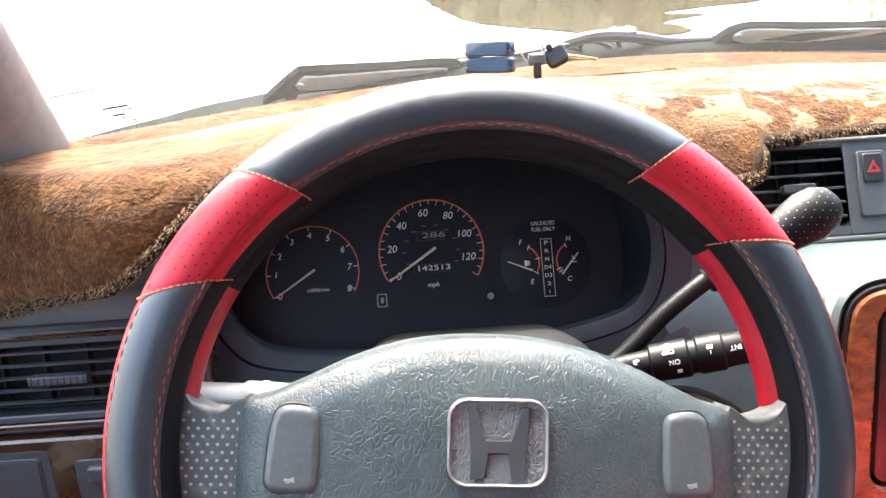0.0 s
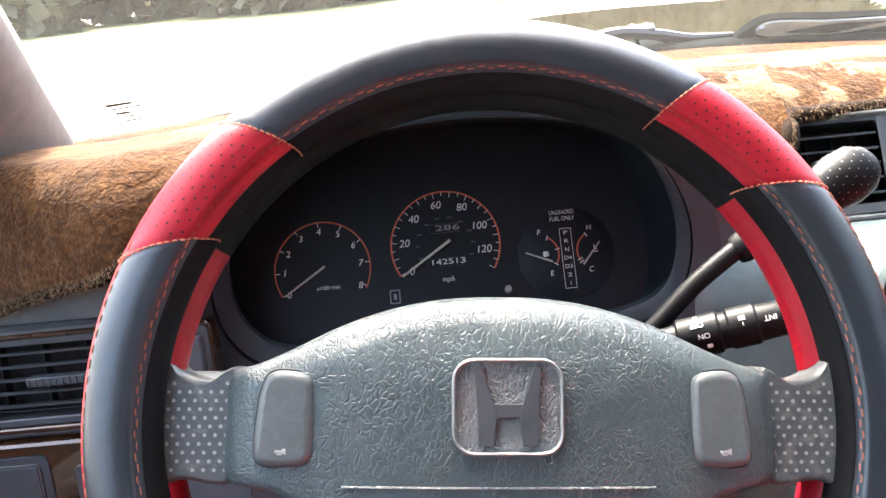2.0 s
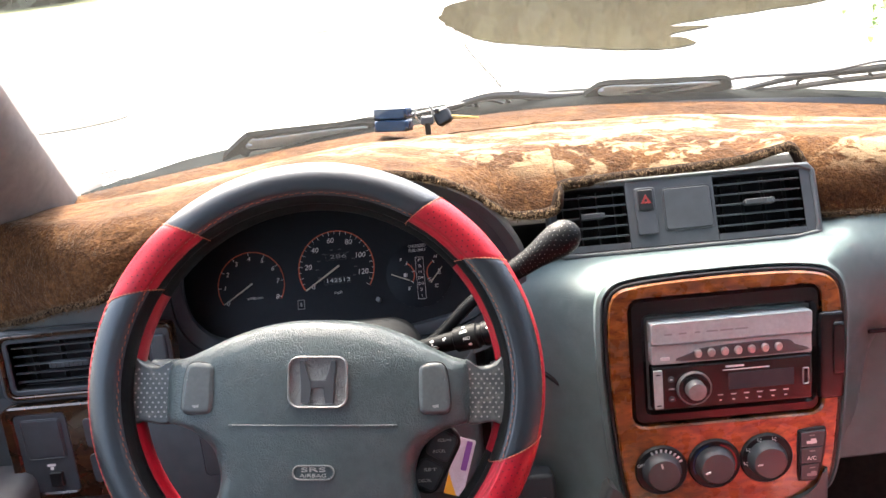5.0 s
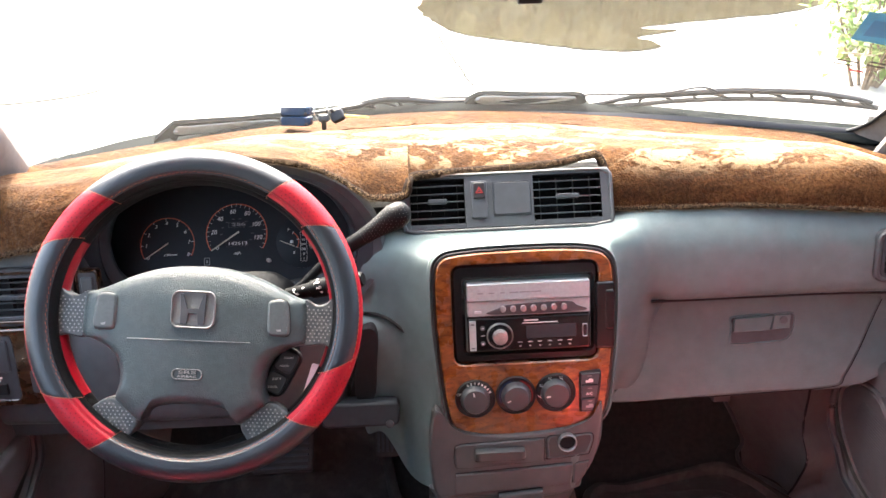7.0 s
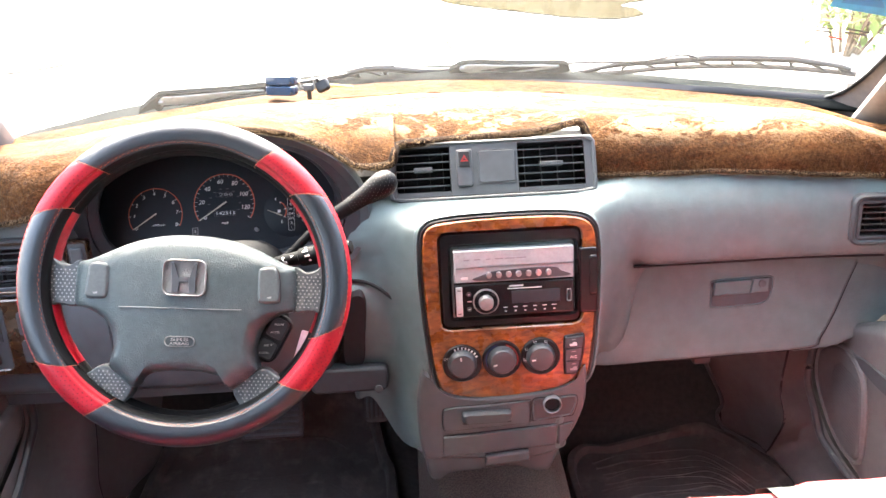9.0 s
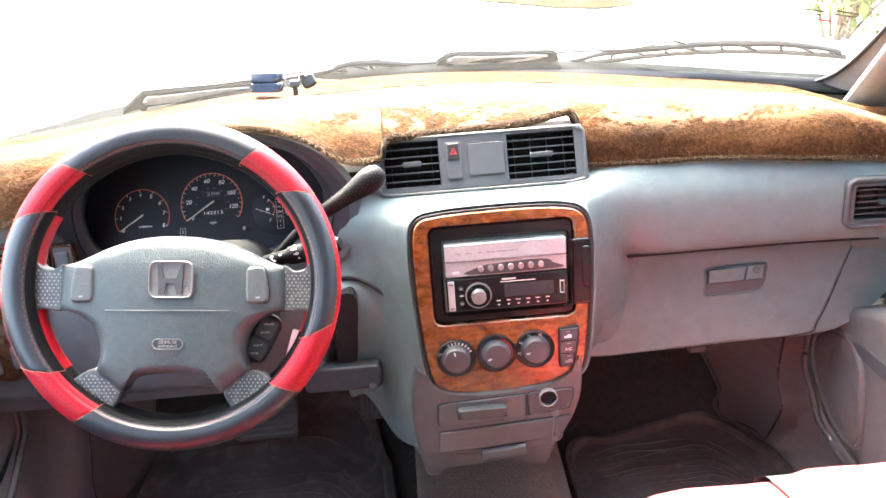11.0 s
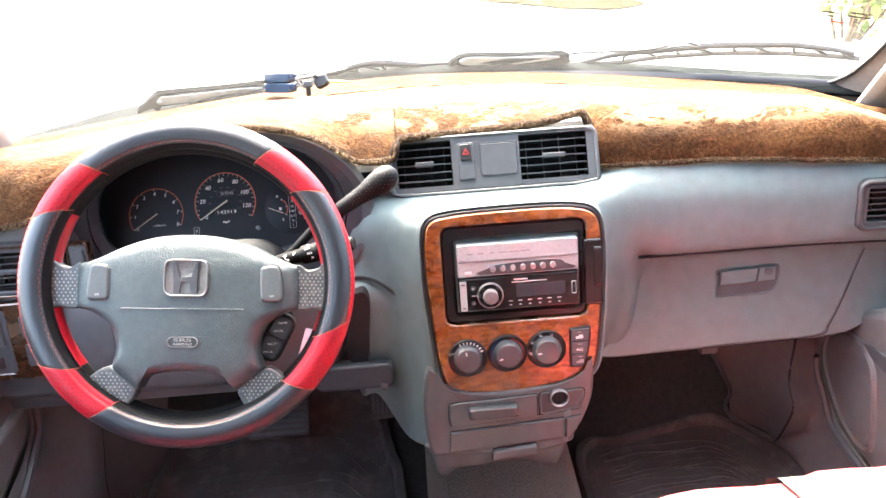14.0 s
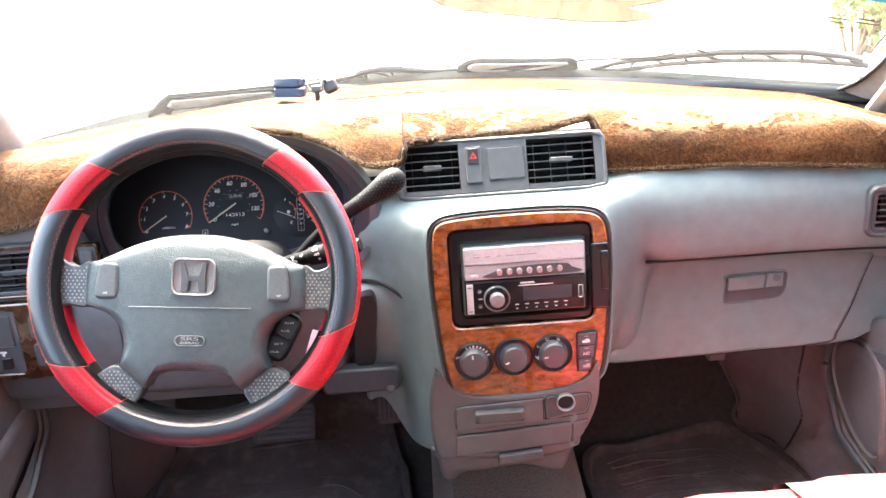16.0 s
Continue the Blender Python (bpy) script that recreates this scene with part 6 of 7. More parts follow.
def build_column():
    col = thing("steering_column", "dark grey plastic steering column shroud", "steering column", (.014, .6, 1.0))
    C = panel(.014, .4877, 1.0804, 25.5, 0)
    bm = bmesh.new()
    rows = []
    for z, w, h, cy in ((-.030, .100, .090, -.012), (-.050, .150, .140, -.024), (-.10, .165, .165, -.028), (-.17, .165, .165, -.025), (-.25, .155, .150, -.02)):
        rows.append([C @ Vector((x, y, z)) for x, y in rounded(w, h, .035, 8, 0, cy)])
    vs = sheet(bm, rows, True)
    bm.faces.new(vs[0][::-1])
    part("shroud", bm, M_MATT, col)
    bm = bmesh.new()
    lathe(bm, C @ Matrix.Translation((0, -.01, -.045)), [(.045, -.02), (.05, .01), (.04, .03), (.03, .04)], 30)
    part("collar", bm, M_MATT, col)
    # wiper stalk
    st = thing("wiper_stalk", "black wiper stalk with white printed symbols", "stalk", (.13, .6, 1.06))
    a, b = Vector((.072, .617, 1.040)), Vector((.202, .590, 1.0735))
    d = (b - a)
    bm = bmesh.new()
    tube(bm, [a, a + d * .46, a + d * .47, a + d * .64, a + d * .65, a + d * .68, a + d * .69, a + d * .80, a + d * .81, a + d * .97, b], [.0075, .0098, .0125, .0130, .0112, .0112, .0126, .0126, .0112, .0105, .008], 18)
    stalk = part("stem", bm, M_LEVER, st)
    up = Vector((0, -.75, .66))
    ez = (up - up.project(d)).normalized()
    Q = Matrix.Translation(a) @ Matrix([[d.normalized()[r], ez.cross(d.normalized())[r], ez[r], 0] for r in range(3)] + [[0, 0, 0, 1]])
    L = d.length
    for u, v, w, h in ((.30, .0015, .0050, .0030), (.30, -.0020, .0022, .0026), (.325, -.0055, .0060, .0010), (.32, -.0040, .0060, .0010), (.40, .0010, .0050, .0040), (.555, .0085, .0032, .0030), (.59, -.0095, .0040, .0030), (.745, .0020, .0046, .0034), (.745, -.0016, .0008, .0030)):
        bm = bmesh.new()
        z = math.sqrt(max(1e-6, (.0092 if u < .45 else .0130 if u < .65 else .0127) ** 2 - v * v))
        box(bm, Q @ Matrix.Translation((L * u, v, z)) @ Matrix.Rotation(-math.asin(v / .0135), 4, "X"), 0, 0, 0, w * .8, h * .8, .0004, .0003)
        part("symbol", bm, M_WHITE, stalk, smooth=False)
    turned = Matrix.Rotation(math.pi, 4, "Z")
    for word, u, v, r in (("OFF", .555, .0035, .0130), ("ON", .575, -.0038, .0130), ("INT", .86, -.0010, .0111)):
        lettering(word, .0046, Q @ Matrix.Translation((L * u, v, math.sqrt(r * r - v * v) + .0001)) @ Matrix.Rotation(-math.asin(v / r), 4, "X") @ turned, M_WHITE, stalk)
    # lamp stalk
    st = thing("lamp_stalk", "grey lamp stalk with printed lamp symbols", "stalk", (-.1, .58, 1.06))
    a, b = Vector((-.045, .575, 1.055)), Vector((-.175, .610, 1.052))
    d = b - a
    bm = bmesh.new()
    tube(bm, [a, a + d * .4, a + d * .45, a + d * .7, a + d * .72, b], [.008, .009, .012, .0125, .0105, .0095], 14)
    part("stem", bm, M_TRIM, st)
    bm = bmesh.new()
    tube(bm, [a + d * .60, a + d * .615], .0128, 14)
    part("white_ring", bm, M_WHITE, st)
    # column gear lever
    gl = thing("gear_lever", "column gear lever with dimpled black knob", "gear lever", (.2, .62, 1.1))
    bm = bmesh.new()
    tube(bm, smooth_line([(.075, .610, 1.040), (.110, .615, 1.052), (.150, .625, 1.085), (.190, .634, 1.110), (.215, .638, 1.122)], 6), .0062, 12)
    part("rod", bm, M_LEVER, gl)
    bm = bmesh.new()
    p0, p1 = Vector((.176, .632, 1.100)), Vector((.262, .643, 1.148))
    e = p1 - p0
    tube(bm, [p0, p0 + e * .04, p0 + e * .25, p0 + e * .5, p0 + e * .68, p0 + e * .80, p0 + e * .92, p0 + e * 1.0, p0 + e * 1.03], [.0085, .0100, .0105, .0125, .0160, .0180, .0165, .0105, .004], 20)
    kn = part("knob", bm, M_LEVER, gl, "black knob with pale dimples")
    bm = bmesh.new()
    ax = e.normalized()
    s1 = ax.cross(Vector((0, 0, 1))).normalized()
    s2 = s1.cross(ax)
    for k in range(17):
        u = .30 + .68 * k / 16
        r = table([(.25, .0105), (.5, .0125), (.68, .0160), (.80, .0180), (.92, .0165), (1, .0105)], u) + .0001
        for j in range(18):
            a = 2 * math.pi * (j + .5 * (k % 2)) / 18
            nrm = s1 * math.cos(a) + s2 * math.sin(a)
            c = p0 + e * u + nrm * r
            t = nrm.cross(ax)
            bm.faces.new([bm.verts.new(c + (ax * math.cos(q) + t * math.sin(q)) * .00048) for q in (0, 1.26, 2.5, 3.77, 5.0)])
    tagged(part("dimple", bm, M_KNOBDOT, kn, smooth=False), kind="stuff")
    # speed-control keys behind the wheel
    cc = thing("cruise_switch", "black two-key speed control pod behind the steering wheel", "switch", HUB @ Vector((.108, -.062, -.02)))
    m = HUB @ Matrix.Translation((.099, -.063, -.022)) @ Matrix.Rotation(radians(-26), 4, "Z") @ Matrix.Scale(.88, 4)
    bm = bmesh.new()
    slab(bm, m, rounded(.034, .070, .014, 6), -.012, .002, .003)
    part("pod", bm, M_BLACK, cc)
    for y, s1_, s2_ in ((.016, "RESUME", "ACCEL"), (-.016, "SET", "DECEL")):
        bm = bmesh.new()
        slab(bm, m, rounded(.026, .028, .006, 5, 0, y), 0, .006, .002)
        k = part("key", bm, M_DASH_DARK, cc)
        for s, dy in ((s1_, .006), (s2_, -.006)):
            lettering(s, .0040, m @ Matrix.Translation((0, y + dy, .0062)) @ Matrix.Rotation(radians(28), 4, "Z"), M_WHITE, k, width=.013)
    # paper tag on the ignition key
    TAG_SHIFT = Vector((-.012, .050, -.038))
    tg = thing("key_tag", "white and violet paper tag with a yellow corner", "tag", HUB @ Vector((.135, -.07, -.05)))
    m = Matrix.Translation(TAG_SHIFT) @ HUB @ Matrix.Translation((.133, -.076, -.075)) @ Matrix.Rotation(radians(-14), 4, "Z") @ Matrix.Rotation(radians(5), 4, "Y")
    bm = bmesh.new()
    slab(bm, m, rounded(.020, .058, .002, 3), -.0006, .0006, .0003)
    part("card", bm, material("tag_paper", (0.55, 0.52, 0.58), .6, tone=.1, tone_scale=80), tg)
    bm = bmesh.new()
    slab(bm, m, [(-.010, -.008), (.003, -.029), (-.010, -.029)], .0006, .0010, .0001)
    part("corner", bm, material("tag_yellow", (0.75, 0.42, 0.03), .6), tg, smooth=False)
    bm = bmesh.new()
    slab(bm, m, rounded(.006, .030, .001, 2, .004, .012), .0006, .0010, .0001)
    part("bar", bm, material("tag_violet", (0.20, 0.08, 0.32), .6), tg, smooth=False)


build_column()
# ---- doors and footwells ----
def side_frame(x, y, z, sgn):
    """The frame of a surface that faces the car's middle. sgn 1: the right-hand side."""
    if sgn > 0:
        return Matrix(((0, 0, -1, x), (-1, 0, 0, y), (0, 1, 0, z), (0, 0, 0, 1)))
    return Matrix(((0, 0, 1, x), (1, 0, 0, y), (0, 1, 0, z), (0, 0, 0, 1)))


def build_right_door():
    d = thing("door", "grey front passenger door trim with speaker grille", "car door", (1.05, .4, .5), kind="structure")
    d.name = "door_1"
    m = side_frame(1.0, .40, .60, 1)
    o = smooth_outline([(-.448, .130), (-.415, .172), (-.335, .222), (-.2, .26), (.3, .30), (.8, .30), (.82, -.05), (.6, -.10), (.0, -.06), (-.20, -.040), (-.277, -.034), (-.364, -.020), (-.414, .012), (-.446, .048), (-.456, .09)], 5)
    bm = bmesh.new()
    slab(bm, m, o, -.09, .0, .012)
    part("trim_panel", bm, M_KICK, d)
    g = smooth_outline([(-.424, .124), (-.385, .152), (-.335, .160), (-.296, .140), (-.276, .090), (-.266, .030), (-.270, .000), (-.300, -.010), (-.352, .002), (-.400, .034), (-.428, .068), (-.434, .100)], 5)
    bm = bmesh.new()
    frame_ring(bm, m, inset(g, -.008), g, -.004, .0055, .003)
    part("speaker_rim", bm, M_KICK, d)
    bm = bmesh.new()
    slab(bm, m, inset(g, .0005), -.004, .005, .004)
    sp = part("speaker_grille", bm, M_KICK, d, "fine-ribbed grey speaker grille")
    bm = bmesh.new()
    for i in range(34):
        y = -.040 + i * .0052
        xs = [p[0] for p, q in zip(g, g[1:] + g[:1]) if (p[1] - y) * (q[1] - y) <= 0]
        if len(xs) >= 2 and max(xs) - min(xs) > .03:
            box(bm, m, (max(min(xs) + .055, -.40) + max(xs) - .01) / 2, y, .0052, max(.01, max(xs) - .01 - max(min(xs) + .055, -.40)), .0016, .0012, .0004)
    tagged(part("grille_rib", bm, M_KICK, sp), kind="stuff")
    bm = bmesh.new()
    rows = []
    for i in range(13):
        s = i / 12
        y, z = lerp(-.10, .5, s), lerp(.205, .155, ease(s * 1.6))
        rows.append([m @ Vector((y, z + dz, dx)) for dz, dx in ((.05, 0), (.045, .03), (.02, .05 + .02 * ease(s * 3)), (-.02, .05 + .02 * ease(s * 3)), (-.05, .02), (-.055, 0))])
    sheet(bm, rows)
    part("armrest", bm, M_KICK, d)
    bm = bmesh.new()
    slab(bm, m, smooth_outline([(-.330, .160), (-.300, .174), (-.20, .180), (-.10, .176), (-.16, .160), (-.25, .152)][::-1], 5), -.004, .004, .002)
    part("pull_recess", bm, M_DASH_DARK, d, "dark pull recess")
    bm = bmesh.new()
    slab(bm, side_frame(.996, .40, .545, 1), rounded(.16, .016, .004, 3, -.22, -.045), -.01, .004, .002)
    part("sill_label_plate", bm, M_DASH_DARK, d)


def build_left_door():
    d = thing("door", "grey driver's door trim beside the footwell", "car door", (-.38, .6, .5), kind="structure")
    d.name = "door_2"
    m = side_frame(-.365, .40, .60, -1)
    bm = bmesh.new()
    slab(bm, m, smooth_outline([(.345, .30), (.345, .20), (.335, .13), (.29, .112), (.22, .090), (.05, .02), (-.3, .0), (-.8, .0), (-.8, .30), (-.3, .30), (.1, .30)][::-1], 5), -.05, .0, .012)
    part("trim_panel", bm, M_KICK, d)
    bm = bmesh.new()
    slab(bm, m, smooth_outline([(.31, .19), (.29, .14), (.20, .115), (.02, .05), (-.2, .04), (-.2, .13), (.1, .17)][::-1], 5), -.01, .012, .008)
    part("map_pocket", bm, M_KICK, d, "moulded door pocket")


def build_kick_panels():
    """Footwell side panels: a moulded panel ahead of a seam, the pillar and sill trim behind it, and the door seal."""
    right = dict(sgn=1, seam=[(.93, .816, .86), (.93, .816, .738), (.93, .822, .647), (.93, .793, .601), (.935, .825, .53), (.945, .87, .465)],
                 toe=[(.77, .965, .86), (.80, .962, .72), (.825, .960, .65), (.862, .963, .575), (.882, .967, .525), (.893, .965, .450)],
                 low=[(.958, .845, .458), (.970, .74, .452), (.975, .30, .452), (.975, -.5, .452)],
                 edge=[(1.0, .840, .86), (1.0, .852, .717), (1.0, .851, .647), (1.0, .814, .61), (1.0, .790, .592), (1.0, .764, .578), (1.0, .725, .571), (1.0, .677, .566), (1.0, .30, .55), (1.0, -.5, .55)])
    left = dict(sgn=-1, seam=[(-.31, .850, .84), (-.31, .846, .72), (-.31, .842, .66), (-.31, .825, .61), (-.31, .797, .545), (-.30, .790, .46)],
                toe=[(-.20, .985, .84), (-.215, .985, .72), (-.225, .985, .66), (-.235, .985, .61), (-.25, .985, .545), (-.262, .985, .45)],
                low=[(-.300, .74, .458), (-.305, .65, .452), (-.305, .30, .452), (-.305, -.5, .452)],
                edge=[(-.365, .742, .84), (-.365, .735, .76), (-.365, .725, .73), (-.365, .690, .712), (-.365, .660, .70), (-.365, .620, .69), (-.365, .55, .665), (-.365, .45, .63), (-.365, .20, .61), (-.365, -.5, .60)])
    for side in (right, left):
        sgn = side["sgn"]
        k = thing("kick_panel", "grey moulded footwell side panel", "kick panel", (side["low"][0][0], .9, .45), group="footwell side panels")
        seam, toe = smooth_line(side["seam"], 6), smooth_line(side["toe"], 6)
        bm = bmesh.new()
        rows = []
        for u in (0, .04, .15, .3, .45, .6, .75, .88, 1):
            rows.append([a.lerp(b, u) + Vector((sgn * .016 * math.sin(math.pi * u), .010 * math.sin(math.pi * u), 0)) for a, b in zip(seam, toe)])
        sheet(bm, rows)
        part("panel", bm, M_KICK, k)
        bm = bmesh.new()
        tube(bm, [p + Vector((-sgn * .001, -.001, 0)) for p in seam], .0022, 6)
        part("seam", bm, M_DEEP, k)
        a, b = smooth_line(side["seam"] + side["low"], 6), smooth_line(side["edge"], 6)
        bm = bmesh.new()
        rows = []
        for u, lift in ((0, .002), (.06, .007), (.25, .004), (.5, -.006), (.75, -.002), (.92, .006), (1, 0)):
            rows.append([p.lerp(q, u) + Vector((-sgn * lift, -lift * .6, lift * .4)) for p, q in zip(a, b)])
        sheet(bm, rows)
        part("sill_trim", bm, M_KICK, k, "grey pillar and sill trim")
        bm = bmesh.new()
        tube(bm, [p.lerp(q, .90) + Vector((-sgn * .004, -.004, .004)) for p, q in zip(a, b)], .0075, 8)
        part("door_seal", bm, M_TRIM, k, "soft grey door seal")
    # cable along the passenger footwell
    bm = bmesh.new()
    tube(bm, smooth_line([(.772, .84, .735), (.795, .93, .700), (.828, .952, .645), (.864, .955, .575), (.884, .958, .525), (.876, .958, .497), (.890, .950, .468), (.925, .905, .463), (.955, .86, .462)], 8), .0040, 8)
    tagged(part("cable", bm, M_DASH_DARK, None, "thin grey cable hanging beside the footwell carpet"), "", "cable")


def floor_z(y):
    return table([(0, .44), (.86, .44), (.95, .45), (1.03, .50), (1.16, .66)], y)


def build_mat(name, label, outline, ribs, skew):
    mt = thing(name, label, "floor mat", (sum(p[0] for p in outline) / len(outline), .8, .44), group="rubber floor mats")
    o = smooth_outline(outline, 6)
    c = Vector((sum(p[0] for p in o) / len(o), sum(p[1] for p in o) / len(o)))
    bm = bmesh.new()
    rows = []
    for s, dz in ((1.0, .003), (.996, .020), (.985, .024), (.935, .024), (.92, .019), (.908, .010), (.80, .009), (.6, .009), (.4, .009), (.2, .009), (.05, .009)):
        rows.append([(*(c + s * (Vector(p) - c)), floor_z((c + s * (Vector(p) - c)).y) + dz) for p in o])
    vs = sheet(bm, rows, True)
    bm.faces.new(vs[-1])
    base = part("tray", bm, M_RUBBER, mt)
    for i, (x0, x1, y, bend) in enumerate(ribs):
        bm = bmesh.new()
        pts = []
        for k in range(25):
            u = k / 24
            yy = y + skew * (u - .5) - bend * max(0, (u - .68) / .32) ** 2.2 * .45 - .05 * max(0, .22 - u) * 1.2
            yy += .004 * math.sin(5 * u + i * 2.3) + .002 * math.sin(13 * u + i * 4.1)
            pts.append((lerp(x0 + .02 * math.sin(i * 3.7) ** 2, x1 - .025 * math.sin(i * 2.1) ** 2, u), yy, floor_z(yy) + .0072))
        tube(bm, pts, .0034 + .0006 * math.sin(i * 1.9), 6)
        part("rib", bm, M_RUBBER, base)


def build_pedals():
    for name, label, m, w, h, n, vert in (("brake_pedal", "black ribbed rubber brake pedal", panel(-.012, .915, .583, 42), .120, .072, 6, False), ("accelerator_pedal", "black ribbed accelerator pedal", panel(.188, .935, .608, 35), .044, .098, 5, True)):
        p = thing(name, label, "pedal", m.translation)
        bm = bmesh.new()
        slab(bm, m, rounded(w, h, .008, 4), -.008, .004, .003)
        pad = part("pad", bm, M_RUBBER, p)
        for i in range(n):
            bm = bmesh.new()
            u = lerp(-.38, .38, i / (n - 1))
            if vert:
                box(bm, m, u * w, 0, .005, .0045, h * .8, .004, .001)
            else:
                box(bm, m, 0, u * h, .005, w * .86, .0045, .004, .001)
            part("rib", bm, M_DASH_DARK, pad)
        bm = bmesh.new()
        q = m @ Vector((0, h * .3, -.006))
        tube(bm, [q, q + Vector((0, .06, .06)), q + Vector((0, .12, .20)), q + Vector((0, .13, .32))], .010, 8)
        part("arm", bm, M_BLACK, p)


build_right_door()
build_left_door()
build_kick_panels()
build_mat("floor_mat", "dusty black ribbed rubber passenger floor mat with raised rim", [(.550, .35), (.550, .75), (.552, .880), (.585, .925), (.640, .922), (.75, .948), (.840, .962), (.884, .940), (.920, .895), (.955, .815), (.962, .70), (.962, .35)],
          [(.605, .905, .905 - i * .0150, .22) for i in range(26)], .01)
build_mat("floor_mat", "dusty black ribbed rubber driver floor mat with raised rim", [(-.275, .35), (-.275, .80), (-.262, .955), (-.215, 1.020), (-.12, 1.050), (.11, 1.055), (.175, 1.030), (.205, .93), (.222, .84), (.225, .35)],
          [(-.20, .175, .985 - i * .026, .20) for i in range(20)], .02)
build_pedals()


# ---- seats ----
def cushion(bm, m, w, d, h, crown=.02, n=16):
    """A soft block: rounded in plan and section."""
    rows = []
    for z, s in ((0, .93), (h * .25, .98), (h * .6, 1.0), (h * .85, .985), (h * .97, .95), (h, .90)):
        rows.append([m @ Vector((x * s, y * s, z)) for x, y in rounded(w, d, .07, 6)])
    for s in (.75, .5, .25, .05):
        rows.append([m @ Vector((x * s * .9, y * s * .9, h + crown * (1 - s * s))) for x, y in rounded(w, d, .07, 6)])
    vs = sheet(bm, rows, True)
    bm.faces.new(vs[0][::-1]), bm.faces.new(vs[-1])


def build_seat(name, x, dy, label, pale):
    st = thing(name, label, "car seat", (x, .1 + dy, .45))
    bm = bmesh.new()
    cushion(bm, Matrix.Translation((x, .10 + dy, .565)) @ Matrix.Rotation(radians(4), 4, "X"), .50, .62, .17, .015)
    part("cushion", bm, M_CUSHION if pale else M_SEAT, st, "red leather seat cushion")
    if pale:
        bm = bmesh.new()
        rows = []
        for i in range(13):
            u = i / 12
            xx = lerp(x - .235, x + .235, u)
            e = (2 * u - 1) ** 2
            rows.append([(xx, yy - .006 * e * e, zz + .004 * math.sin(u * math.pi * 3) ** 2 - .012 * e ** 4 - .008 + .014 * ease((xx - .745) / .04)) for yy, zz in ((.31, .770), (.335, .785), (.37, .790), (.405, .784), (.428, .765), (.438, .72), (.436, .62))])
        sheet(bm, rows)
        part("front_cover", bm, M_SEATLIT, st, "red leather front section, lightened as if sunlit")
        bm = bmesh.new()
        sheet(bm, [[(x - .062 + .03 * t + dx, yy, zz - .0045) for yy, zz, t in ((.30, .772, 1), (.335, .790, .6), (.37, .795, .3), (.412, .786, .1), (.434, .766, 0), (.443, .70, 0))] for dx in (0, .022, .045)])
        part("band", bm, M_BAND, st, "grey leather band")
    # out of view; grey instead of red, to keep reflections in the stack neutral
    bm = bmesh.new()
    cushion(bm, Matrix.Translation((x, -.22 + dy, .96)) @ Matrix.Rotation(radians(-102), 4, "X") @ Matrix.Translation((0, 0, -.07)), .48, .60, .14, .01)
    part("backrest", bm, M_TRIM, st, "unseen backrest, dark grey against red reflections")
    for sx in (-.2, .2):
        bm = bmesh.new()
        box(bm, Matrix.Translation((x + sx, .08 + dy, .50)), 0, 0, 0, .03, .5, .12, .006)
        part("rail", bm, M_BLACK, st)


build_seat("driver_chair", .014, -.10, "red leather driver seat below the steering wheel", False)
build_seat("passenger_chair", .775, 0.0, "red leather front passenger seat, its front section lightened as if sunlit", True)


# ---- wipers ----
def on_glass(x, z, lift=.012):
    return glass_point(x, z) + Vector((0, .62, .78)) * lift


def off_glass(x, z, lift=0.0):
    """A place in the slanting plane of the wipers, a hand's width ahead of the glass."""
    return glass_point(x, z) + Vector((0, .060, 0)) + Vector((0, .62, .78)) * lift


wipers = []


